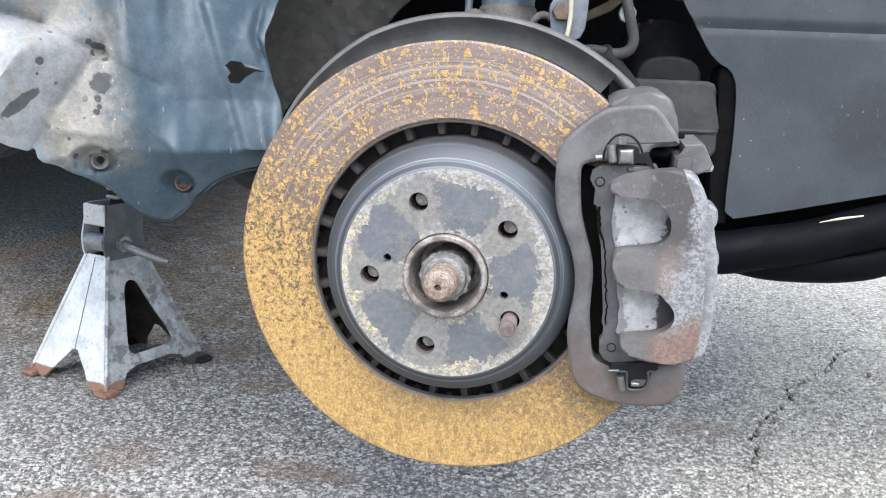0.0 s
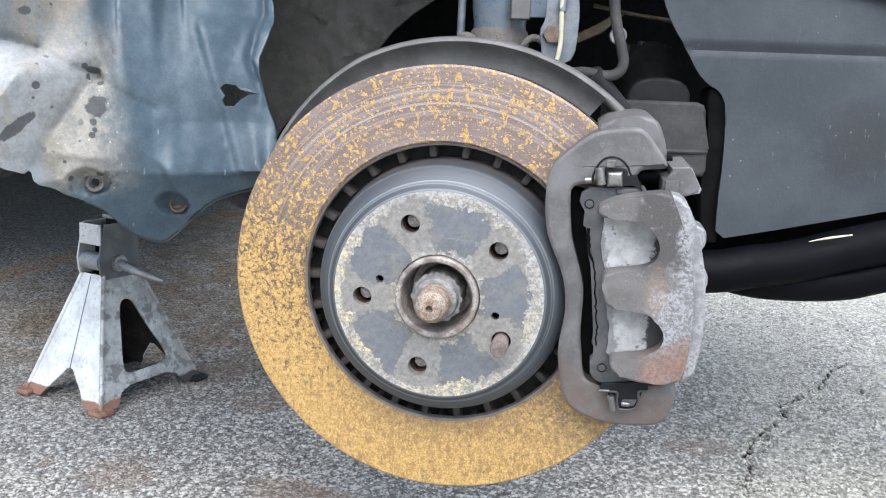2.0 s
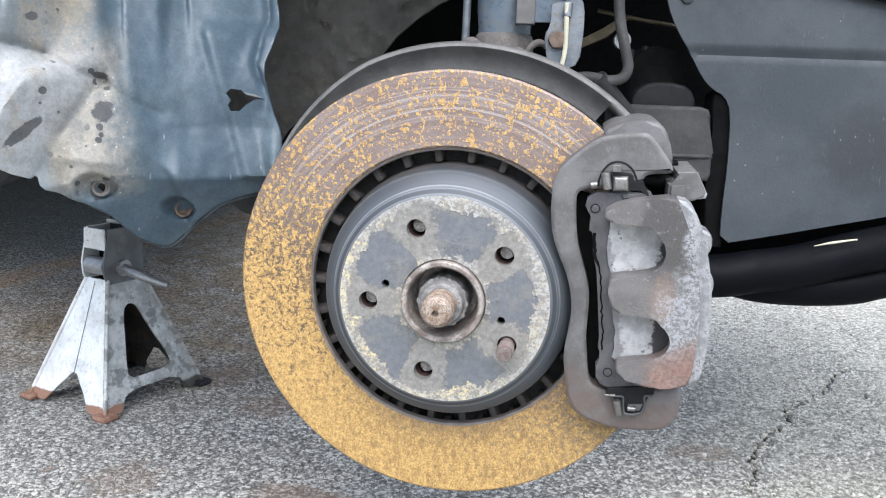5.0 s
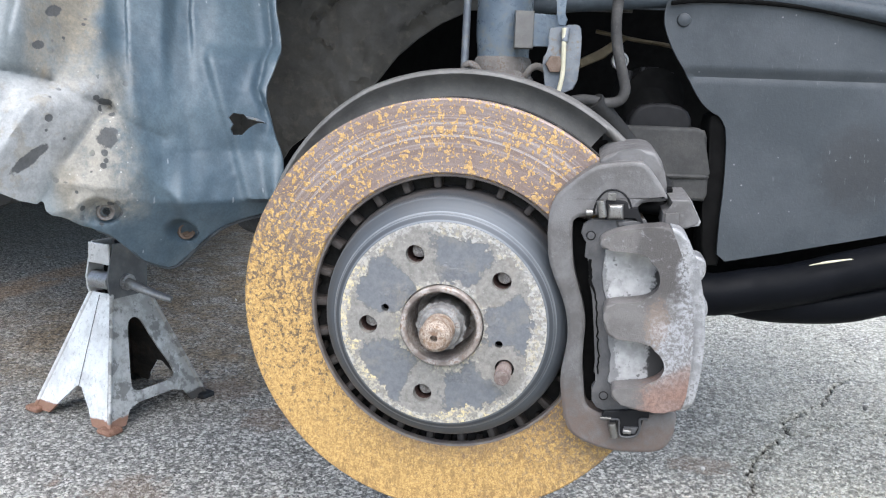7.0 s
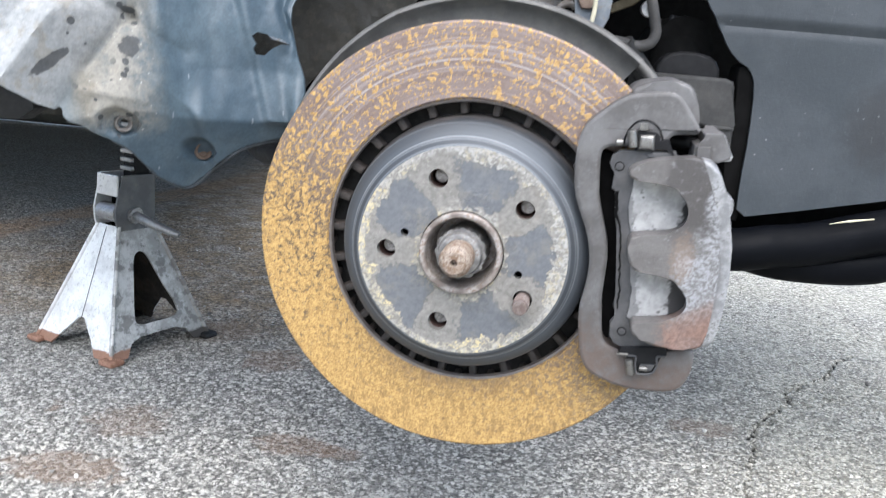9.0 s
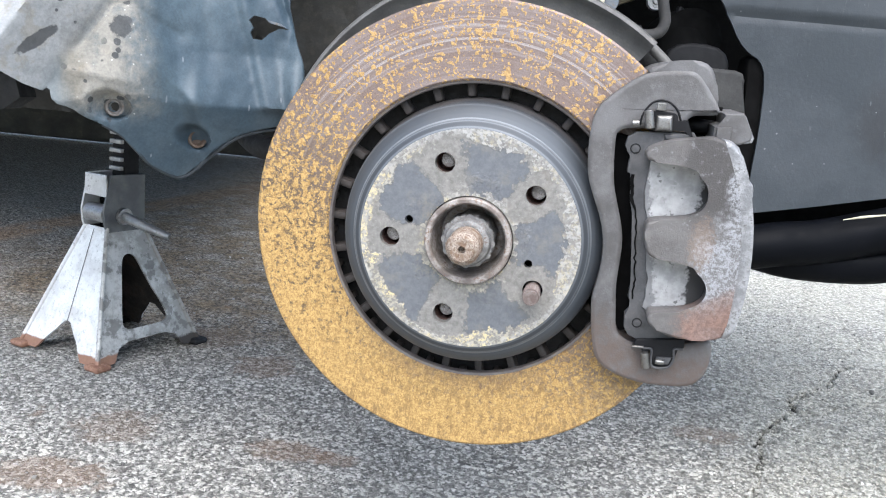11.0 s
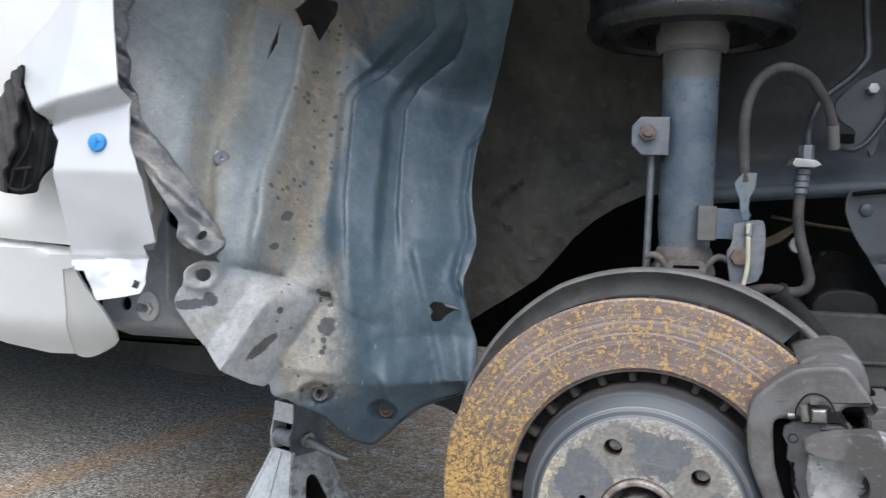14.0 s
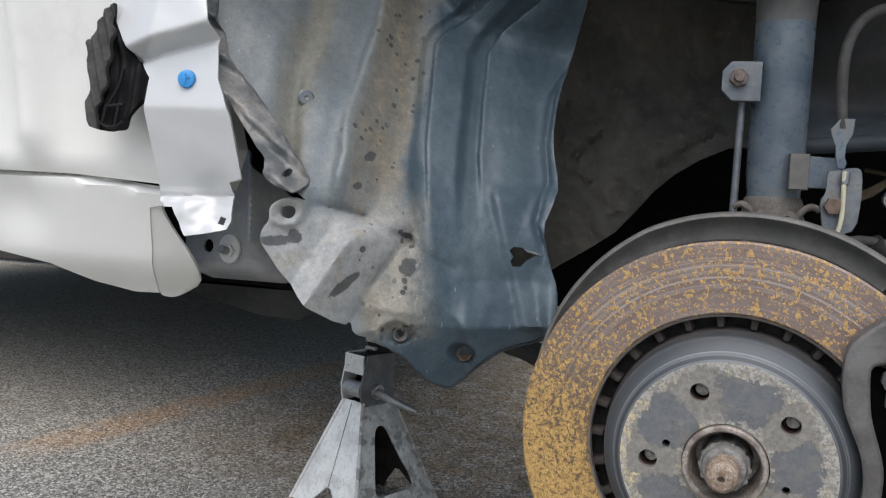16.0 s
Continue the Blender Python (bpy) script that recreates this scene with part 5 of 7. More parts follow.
    part("barrel", rod((0.1300, -0.0352, -0.0625), (0.1325, -0.0352, -0.0735), 0.0028, segs=16), SPRING, d, "bright rolled barrel")
    part("bar", rod((0.1380, -0.0345, -0.0680), (0.1440, -0.0345, -0.0678), 0.0020, segs=14), SPRING, d)
    part("hook", pipe([(0.1290, -0.0335, -0.0600), (0.1345, -0.0340, -0.0600), (0.1350, -0.0340, -0.0665), (0.1372, -0.0340, -0.0725), (0.1470, -0.0340, -0.0712), (0.1500, -0.0340, -0.0650), (0.1495, -0.0340, -0.0580), (0.1550, -0.0335, -0.0572)], 0.0009, 8, 5), PAD, d)
    part("tongue", prism([(0.1385, -0.0650), (0.1385, -0.0705), (0.1470, -0.0695), (0.1490, -0.0640)], -0.0345, -0.0310, 0.001, 2), PAD, d)
    part("plate", prism([(0.1210, -0.0590), (0.1290, -0.0585), (0.1290, -0.0600), (0.1215, -0.0605)], -0.0350, -0.0320, 0.0004, 1), SPRING, d)
    return cal


def build_shield():
    sh = thing("dust_shield", AXLE, "curved grey-brown steel dust shield behind the disc", "dust shield")
    prof = [(0.070, -0.062), (0.168, -0.058), (0.1785, -0.053), (0.1822, -0.0475), (0.1842, -0.0460), (0.1866, -0.0470), (0.1880, -0.0505), (0.1872, -0.060), (0.177, -0.067), (0.070, -0.068), (0.070, -0.062)]
    plate = lathe(prof, 96, 52, 178)
    for v in plate.verts:
        a = math.degrees(math.atan2(v.co.z, v.co.x)) % 360
        k = 1 - 0.0012 * max(0.0, a - 115)
        v.co.x, v.co.z = v.co.x * k, v.co.z * k
    part("backing_plate", plate, SHIELD, sh)
    arc = [(0.1835 * math.cos(radians(a)), 0.068 + 0.0004 * (a - 50), 0.1835 * math.sin(radians(a))) for a in (70, 63, 56, 49, 42, 37)]
    part("edge_tube", pipe(arc, 0.0042, 12, 6), SHIELD, sh, "paler tube along the edge of the shield")
    return sh


build_disc()
build_hub()
build_caliper()
build_shield()


# ---- strut, hoses and links ----
def build_strut():
    st = thing("suspension_strut", pose(0.0440, 0.818, 0.0), "faded blue suspension strut with rusty clamp at its foot", "strut")
    tube = part("strut_tube", lathe([(0.0, -0.49), (0.0245, -0.49), (0.0245, -0.505), (0.0262, -0.520), (0.0270, -0.66), (0.0270, -0.665)], 48), STRUT_M, st, m=pose(0, 0, 0, 90, 0, 0))
    part("upper_collar", lathe([(0.0271, -0.664), (0.0276, -0.680), (0.0280, -0.691), (0.0270, -0.692), (0.0255, -0.692)], 48), SHIELD, tube)
    part("dust_boot", lathe([(0.0300, -0.690), (0.0345, -0.694), (0.0350, -0.708), (0.0310, -0.716), (0.0325, -0.735), (0.0300, -0.745), (0.0325, -0.758), (0.0300, -0.80)], 40), SHIELD, st, "grey dust boot", m=pose(0, 0, 0, 90, 0, 0))
    part("spring_seat", lathe([(0.030, -0.724), (0.052, -0.722), (0.060, -0.714), (0.072, -0.711), (0.080, -0.716), (0.088, -0.718), (0.092, -0.711), (0.099, -0.710), (0.1035, -0.716), (0.1045, -0.724), (0.101, -0.730), (0.103, -0.748), (0.03, -0.748)], 72), GLOSS, st, "black pressed spring seat", m=pose(0, 0.02, 0, 90, 0, 0))
    coil = [(0.078 * math.cos(a), 0.02 + 0.078 * math.sin(a), 0.752 + 0.042 * a / math.tau) for a in np.arange(0, 4 * math.tau, 0.4)]
    part("coil_spring", pipe(coil, 0.0075, 10, 2), DARK, st)
    plate = [(-0.0555, 0.598), (-0.0555, 0.616), (-0.0475, 0.625), (-0.0200, 0.625), (-0.0200, 0.588), (-0.0455, 0.588)]
    side = part("side_plate", prism(plate, -0.028, -0.022, 0.001, 2), ZINC, st, "cut-cornered zinc bracket")
    part("bolt", hexagon(-0.0405, 0.609, 0.0088, -0.0355, -0.028, 0.001, turn=15), STUD, side)
    part("bolt_tip", rod((-0.0405, -0.034, 0.609), (-0.0405, -0.043, 0.609), 0.0048, segs=16), STUD, side)
    part("stay_rod", rod((-0.0350, -0.010, 0.592), (-0.0365, -0.010, 0.462), 0.0036, segs=12), ZINC, st)
    clamp = part("clamp", lathe([(0.0262, -0.468), (0.0268, -0.482), (0.0278, -0.486), (0.0278, -0.493), (0.0262, -0.498), (0.0245, -0.500)], 40), STRUT_RUST, st, "rust-crusted strut clamp", m=pose(0, 0, 0, 90, 0, 0))
    for s in (-1, 1):
        ear = [(s * 0.0180, -0.030, 0.4785), (s * 0.0205, -0.031, 0.4835), (s * 0.0250, -0.032, 0.4890), (s * 0.0300, -0.031, 0.4915), (s * 0.0350, -0.030, 0.4905), (s * 0.0375, -0.029, 0.4875)]
        part("clamp_ear", pipe(ear, 0.0028, 10, 6, [0.0022, 0.0030, 0.0032, 0.0034, 0.0030, 0.0020]), STRUT_RUST, st)
    part("clamp_plate", prism([(-0.019, 0.474), (-0.019, 0.4835), (-0.014, 0.4870), (0.014, 0.4870), (0.019, 0.4835), (0.019, 0.474)], -0.034, -0.026, 0.001, 2), STRUT_RUST, st)
    # slot drawn as a black bar, its shade in the colour
    part("clamp_slot", prism([(-0.012, 0.4795), (-0.012, 0.4825), (0.012, 0.4825), (0.012, 0.4795)], -0.0345, -0.033, 0.0004, 1), DEEP_BLACK, st)
    part("knuckle", box(0, 0.012, 0.44, 0.06, 0.055, 0.09, 0.008), CAST, st)
    plate = [(0.0085, 0.507), (0.0085, 0.540), (0.0255, 0.540), (0.0255, 0.507)]
    arm = part("hose_bracket", prism([(0.020, 0.509), (0.020, 0.5385), (0.050, 0.537), (0.053, 0.530), (0.050, 0.509)], -0.036, -0.033, 0.0008, 2), STRUT_M, st, "blue hose bracket welded to the strut")
    part("weld_pad", prism(plate, -0.039, -0.024, 0.0015, 2), SHIELD, arm)
    return st


def build_brake_hose():
    ho = thing("brake_hose", pose(0, 0, 0), "dusty black rubber brake hose looping above the strut", "brake hose")
    part("upper_hose", pipe([(0.0920, 0.768, 0.562), (0.0900, 0.772, 0.608), (0.0940, 0.778, 0.640), (0.1060, 0.785, 0.662), (0.1250, 0.790, 0.672), (0.1490, 0.798, 0.665), (0.1660, 0.806, 0.645), (0.1760, 0.815, 0.624), (0.1810, 0.825, 0.602)], 0.0049, 16), RUBBER, ho)
    plate = [(0.0860, 0.566), (0.0900, 0.571), (0.1020, 0.571), (0.1010, 0.557), (0.0955, 0.548), (0.0950, 0.537), (0.0980, 0.532), (0.0960, 0.526), (0.0900, 0.527), (0.0880, 0.536), (0.0880, 0.547), (0.0840, 0.555), (0.0820, 0.561)]
    part("hose_clip", prism(plate, 0.764, 0.767, 0.0006, 1), STRUT_M, ho, "bent zinc hose clip")
    lower = [(0.0820, 0.525), (0.0900, 0.5235), (0.0960, 0.527), (0.1075, 0.528), (0.1105, 0.523), (0.1110, 0.501), (0.1090, 0.473), (0.0960, 0.468), (0.0820, 0.466), (0.0800, 0.481), (0.0770, 0.498), (0.0830, 0.505), (0.0820, 0.516)]
    plate = part("link_plate", prism(lower, 0.760, 0.764, 0.0008, 2, smooth=1), ZINC, ho, "blue-grey zinc plate beside the strut foot")
    part("plate_bolt", hexagon(0.0880, 0.493, 0.0080, 0.7535, 0.760, 0.001), BOLT_RUST, plate)
    part("marker_strip", pipe([(0.0945, 0.7545, 0.524), (0.0952, 0.7540, 0.501), (0.0950, 0.7545, 0.482), (0.0908, 0.7550, 0.461)], 0.0021, 10, 6), FIBRE, plate, "pale cream plastic strip")
    part("bleed_cap", rod((0.0955, 0.755, 0.512), (0.0965, 0.757, 0.524), 0.0036, segs=12), ZINC, plate)
    part("lower_hose", pipe([(0.1470, 0.80, 0.560), (0.1460, 0.80, 0.534), (0.1490, 0.80, 0.511), (0.1560, 0.80, 0.485), (0.1585, 0.80, 0.473), (0.1540, 0.80, 0.4635), (0.1410, 0.80, 0.4605), (0.120, 0.797, 0.463), (0.095, 0.79, 0.458)], 0.0050, 16), RUBBER, ho)
    for z, r in ((0.557, 0.0066), (0.563, 0.0072), (0.569, 0.0066), (0.575, 0.0072)):
        part("crimp_ring", lathe([(0.004, -0.003), (r, -0.0025), (r, 0.0025), (0.004, 0.003)], 18), ZINC, ho, m=pose(0.1470 + (z - 0.56) * 0.12, 0.80, z, 90, 0, 0))
    part("end_sleeve", rod((0.1765, 0.816, 0.622), (0.1810, 0.826, 0.600), 0.0056, segs=18), SHIELD, ho, "crimped dusty hose end")
    fl = part("flange", prism([(0.1355, 0.5810), (0.1380, 0.5870), (0.1560, 0.5855), (0.1620, 0.5810), (0.1560, 0.5780), (0.1390, 0.5785)], 0.784, 0.814, 0.0012, 2), STEEL, ho, "bright steel hose union flange")
    part("union_nut", hexagon(0, 0, 0.0070, -0.007, 0.007, 0.0008), ZINC, fl, m=pose(0.1508, 0.80, 0.593, 90, 0, 0))
    part("metal_pipe", pipe([(0.1515, 0.80, 0.598), (0.1540, 0.812, 0.612), (0.1610, 0.832, 0.630), (0.1730, 0.845, 0.651), (0.1970, 0.850, 0.671), (0.2120, 0.855, 0.688), (0.2160, 0.858, 0.701), (0.2140, 0.862, 0.738), (0.212, 0.864, 0.80)], 0.0035, 12), STAY, ho, "blue-grey steel brake pipe")
    return ho


build_strut()
build_brake_hose()


# ---- torn wheel arch liner ----
LX = [-0.60, -0.42, -0.365, -0.32, -0.27, -0.24, -0.21, -0.17, -0.10, 0.0, 0.1]
LY = [0.50, 0.57, 0.60, 0.632, 0.66, 0.70, 0.723, 0.752, 0.80, 0.86, 0.90]


def liner_base(x, z):
    return float(np.interp(x + 0.5 * (z - 0.47 + math.hypot(z - 0.47, 0.050)) - 0.016, LX, LY))


# pressed steps: line from low to high, change of depth to its right, width of the step
STEPS = [([(-0.262, 0.440), (-0.274, 0.473), (-0.286, 0.522), (-0.294, 0.564), (-0.299, 0.603), (-0.303, 0.640), (-0.297, 0.656), (-0.283, 0.673), (-0.254, 0.694), (-0.220, 0.715)], 0.0085, 0.006),
         ([(-0.257, 0.440), (-0.268, 0.488), (-0.278, 0.533), (-0.288, 0.604), (-0.292, 0.638), (-0.286, 0.653), (-0.268, 0.669), (-0.240, 0.688), (-0.205, 0.708)], -0.0080, 0.005),
         ([(-0.238, 0.459), (-0.244, 0.499), (-0.250, 0.552), (-0.256, 0.615), (-0.258, 0.632), (-0.253, 0.651), (-0.240, 0.667), (-0.211, 0.688), (-0.190, 0.706), (-0.165, 0.735)], 0.0110, 0.006),
         ([(-0.223, 0.475), (-0.233, 0.526), (-0.240, 0.590), (-0.244, 0.635), (-0.234, 0.658), (-0.210, 0.674), (-0.191, 0.686), (-0.173, 0.710)], -0.0105, 0.006)]
RIBS = [([(-0.328, 0.489), (-0.327, 0.522), (-0.335, 0.567), (-0.338, 0.617), (-0.337, 0.647), (-0.345, 0.74)], 0.0085, -0.014),
        ([(-0.372, 0.490), (-0.384, 0.546), (-0.394, 0.620), (-0.403, 0.674), (-0.41, 0.82)], 0.010, 0.014),
        ([(-0.300, 0.470), (-0.303, 0.553), (-0.312, 0.644), (-0.325, 0.744), (-0.33, 0.82)], 0.013, 0.012),
        ([(-0.162, 0.435), (-0.173, 0.462), (-0.168, 0.505), (-0.175, 0.542), (-0.175, 0.595), (-0.152, 0.646), (-0.14, 0.70)], 0.0034, 0.0060)]


def crease(x, z, x1, z1, x2, z2, width, height):
    """Relief of a sharp fold along a straight line."""
    k = min(1.0, max(0.0, ((x - x1) * (x2 - x1) + (z - z1) * (z2 - z1)) / ((x2 - x1) ** 2 + (z2 - z1) ** 2)))
    d = math.hypot(x - x1 - k * (x2 - x1), z - z1 - k * (z2 - z1))
    return height * 1.15 * math.exp(-1.9 * d / width)


def bowl(x, z, cx, cz, r, h):
    return h * math.exp(-((x - cx) ** 2 + (z - cz) ** 2) / r ** 2)


def ramp(v, a, b):
    t = min(1.0, max(0.0, (v - a) / (b - a)))
    return t * t * (3 - 2 * t)


def fold_profile(d, knots):
    """Straight facets across a fold: relief at the distance d from its line."""
    return float(np.interp(d, [k[0] for k in knots], [k[1] for k in knots]))


def liner_depth(x, z):
    y = sum((liner_base(x + d, z) for d in (-0.012, 0.0, 0.012))) / 3
    for line, w, h in RIBS:
        y += rib(x, z, line, w, h)
    for line, h, w in STEPS:
        zs = [p[1] for p in line]
        d = x - np.interp(z, zs, [p[0] for p in line])
        fade = ramp(z, zs[0] - 0.020, zs[0] + 0.060)
        y += h * fade * ramp(d, -w / 2, w / 2) * ramp(d, 0.055, 0.010)
    # the arch turns over the wheel: its upper part faces the ground
    turn = z - float(np.interp(x, [-0.36, -0.32, -0.30, -0.275, -0.243, -0.207, -0.173, -0.15], [0.755, 0.725, 0.700, 0.672, 0.657, 0.646, 0.640, 0.645]))
    y -= 0.66 * (turn + math.hypot(turn, 0.010)) + 5.0 * max(0.0, min(turn, 0.09)) ** 2
    # raised pocket beside the tear, and the wedge-shaped foot that stands forward
    pocket = ramp(x + 0.30 * (z - 0.40), -0.193, -0.181) * ramp(z, 0.362, 0.368) * ramp(z, 0.502, 0.484)
    y -= 0.009 * pocket
    wedge = ramp(x + 0.12 * (z - 0.369), -0.237, -0.221)
    y -= 0.36 * max(0.0, 0.408 - max(z, 0.367)) * wedge
    # the flange under the fold leans back
    y += 0.62 * max(0.0, np.interp(x, [-0.32, -0.285, -0.262, -0.233, -0.206, -0.16], [0.358, 0.366, 0.371, 0.365, 0.365, 0.366]) - z)
    # turned edge towards the wheel house
    y -= 0.016 * ramp(x, np.interp(z, [0.36, 0.43, 0.46, 0.5, 0.54, 0.60, 0.64, 0.70], [-0.16, -0.18, -0.19, -0.178, -0.19, -0.19, -0.18, -0.165]) , -0.15)
    # bolt seats sunk into the lower flange
    for sx, sz, r in ((-0.277, 0.3605, 0.0150), (-0.230, 0.338, 0.0145)):
        y += 0.011 * ramp(math.hypot(x - sx, (z - sz) * 1.1), 0.9 * r, 0.6 * r)
    # flap: a valley, a sharp ridge and a bright facet behind it
    d = -0.89 * (x + 0.277) + 0.45 * (z - 0.443)
    low = ramp(z, 0.470, 0.440) * ramp(x, -0.262, -0.276)
    y += low * fold_profile(d, ((-0.03, 0.0), (-0.004, 0.004), (0.0, 0.0055), (0.003, 0.004), (0.032, -0.0165), (0.054, 0.002), (0.075, 0.003), (0.1, 0.002)))
    for x1, z1, x2, z2, w, h in ((-0.345, 0.471, -0.314, 0.463, 0.012, 0.007), (-0.314, 0.463, -0.277, 0.443, 0.012, 0.008), (-0.277, 0.443, -0.240, 0.418, 0.011, 0.005),
                                 (-0.252, 0.395, -0.228, 0.370, 0.014, -0.004), (-0.365, 0.447, -0.348, 0.424, 0.012, 0.004), (-0.300, 0.385, -0.262, 0.380, 0.014, -0.004), (-0.278, 0.440, -0.300, 0.402, 0.006, 0.005)):
        y += crease(x, z, x1, z1, x2, z2, w, h)
    # a ring round the hole of the flap
    y -= 0.0035 * math.exp(-((math.hypot(x + 0.3645, z - 0.4645) - 0.0105) / 0.0030) ** 2)
    y += 0.003 * noise.noise((x * 22, z * 14, 0.3)) + 0.0014 * noise.noise((x * 60, z * 30, 5.0)) + 0.0005 * noise.noise((x * 160, z * 120, 2.0))
    return y


def strip_depth(x, z):
    """The crushed lip along the edge: a few long creases that run along it."""
    along, across = 0.62 * z - 0.78 * x, 0.78 * z + 0.62 * x
    y = liner_base(x, z) - 0.008 - 0.0042 * math.sin(across * 300 + 3 * noise.noise((along * 14, 0.5, 0.0)))
    y += 0.0045 * abs(noise.noise((along * 26, across * 150, 3.0))) - 0.004 * abs(noise.noise((along * 40, across * 95, 8.0)))
    return y + 0.002 * noise.noise((x * 110, z * 110, 6.0))


def build_liner():
    ln = thing("wheel_arch_liner", pose(0, 0, 0), "torn blue-grey plastic wheel arch liner caked with dried mud", "wheel arch liner")
    outline = [(-0.382, 0.440), (-0.381, 0.450), (-0.376, 0.458), (-0.377, 0.468), (-0.372, 0.475), (-0.363, 0.478), (-0.352, 0.474), (-0.362, 0.482), (-0.378, 0.491), (-0.379, 0.507), (-0.396, 0.523), (-0.429, 0.563), (-0.449, 0.602), (-0.465, 0.651), (-0.492, 0.713), (-0.529, 0.816),
               (-0.04, 0.90), (-0.072, 0.80), (-0.110, 0.757), (-0.123, 0.732), (-0.139, 0.699), (-0.146, 0.682), (-0.161, 0.641), (-0.169, 0.592), (-0.168, 0.543), (-0.156, 0.499), (-0.158, 0.482), (-0.166, 0.459), (-0.157, 0.426), (-0.148, 0.404), (-0.146, 0.387), (-0.146, 0.365),
               (-0.163, 0.353), (-0.182, 0.348), (-0.198, 0.342), (-0.210, 0.333), (-0.224, 0.321), (-0.236, 0.309), (-0.2435, 0.303), (-0.252, 0.307), (-0.262, 0.316), (-0.268, 0.328), (-0.274, 0.339), (-0.284, 0.346), (-0.294, 0.351), (-0.300, 0.357), (-0.311, 0.360), (-0.314, 0.372), (-0.319, 0.367), (-0.344, 0.388), (-0.364, 0.411), (-0.376, 0.430)]
    tear = [(-0.1935, 0.437), (-0.190, 0.441), (-0.182, 0.440), (-0.178, 0.436), (-0.171, 0.4355), (-0.163, 0.4325), (-0.171, 0.4325), (-0.178, 0.428), (-0.183, 0.422), (-0.190, 0.422), (-0.192, 0.427), (-0.190, 0.431)]
    slit = [(-0.371, 0.672), (-0.3725, 0.689), (-0.371, 0.718), (-0.368, 0.694)]
    gash = [(-0.363, 0.735), (-0.349, 0.755), (-0.320, 0.745), (-0.330, 0.726), (-0.333, 0.700), (-0.341, 0.716), (-0.348, 0.713)]
    holes = [tear, slit, gash, ring_pts(-0.3645, 0.4645, 0.0056, 16), ring_pts(-0.277, 0.3595, 0.0036, 16)]
    body = part("panel", sheet(outline, liner_depth, 0.003, 0.0023, holes, smooth=1, edge=0.003), LINER, ln, angle=55)
    # crushed lip along the free edge
    lip = [(-0.512, 0.770), (-0.490, 0.705), (-0.470, 0.655), (-0.449, 0.596), (-0.432, 0.567), (-0.414, 0.543), (-0.397, 0.522), (-0.383, 0.505), (-0.384, 0.494), (-0.376, 0.487), (-0.366, 0.483), (-0.357, 0.480), (-0.352, 0.492), (-0.358, 0.505), (-0.373, 0.524), (-0.392, 0.548), (-0.411, 0.568), (-0.434, 0.596), (-0.454, 0.632), (-0.474, 0.690), (-0.500, 0.765)]
    part("crushed_lip", sheet(lip, strip_depth, 0.003, 0.0026, [ring_pts(-0.368, 0.498, 0.0028, 12, 0.0040)], smooth=1, edge=0.003), CRUMPLED, body, "crumpled rolled edge", angle=60)
    for x, z, r in ((-0.277, 0.3595, 0.0074), (-0.231, 0.3365, 0.0082)):
        y = liner_depth(x, z) - 0.002
        part("bolt_seat", lathe([(r, -0.001), (r * 0.92, 0.0015), (r * 0.72, 0.0015), (r * 0.62, 0.0002), (r * 0.55, -0.0022)] + ([(0.0, -0.0022)] if x > -0.25 else []), 24), BOLT_RUST if x > -0.25 else STRUT_RUST, body, m=pose(x, y, z, 0, 0, 37))
    for x, z, r in ((-0.373, 0.567, 0.0075),):
        part("plug", lathe([(0.0, 0.0005), (0.002, 0.002), (r * 0.8, 0.0018), (r, 0.0005), (r, -0.002)], 24), ZINC, body, m=pose(x, liner_depth(x, z) - 0.001, z, 0, 0, 35))
    rim_line = [(-0.146, 0.362), (-0.163, 0.352), (-0.182, 0.347), (-0.198, 0.341), (-0.210, 0.332), (-0.224, 0.320), (-0.236, 0.308), (-0.2445, 0.303), (-0.253, 0.307), (-0.262, 0.316), (-0.268, 0.328), (-0.274, 0.338), (-0.284, 0.346)]
    part("lower_lip", pipe([(x, liner_depth(x, z) + 0.003, z) for x, z in rim_line], 0.0020, 10, 6), SPLASH, body, "dark turned-in lower lip")
    part("torn_sliver", prism([(-0.180, 0.4385), (-0.171, 0.4370), (-0.163, 0.4335), (-0.171, 0.4350), (-0.178, 0.4365)], liner_depth(-0.176, 0.445) - 0.004, liner_depth(-0.176, 0.445) - 0.002, 0.0), ZINC, body, "pale torn edge")
    return ln


build_liner()


# ---- car body round the wheel arch ----
def door_depth(x, z):
    y = 0.650 - 0.045 * ramp(z, 0.48, 0.80) + 0.02 * (x + 0.55)
    y += 0.007 * ramp(z, 0.500, 0.487) + 0.03 * ramp(x, -0.53, -0.46)
    return y - 0.016 * math.exp(-((x + 0.655) / 0.018) ** 2) * ramp(z, 0.49, 0.53) * ramp(z, 0.80, 0.70)


def sill_depth(x, z):
    t = (z - 0.376) / 0.11
    top = float(np.interp(x, [-1.30, -0.62, -0.516], [0.4922, 0.4868, 0.4770]))
    return 0.655 + 0.012 * ramp(z - top, -0.0045, 0.0012) + 0.02 * (x + 0.55) + 0.030 * ramp(t, 0.35, -0.2) ** 1.4 + 0.046 * (1 - t) + 0.012 * bowl(x, z, -0.70, 0.458, 0.035, 1.0)


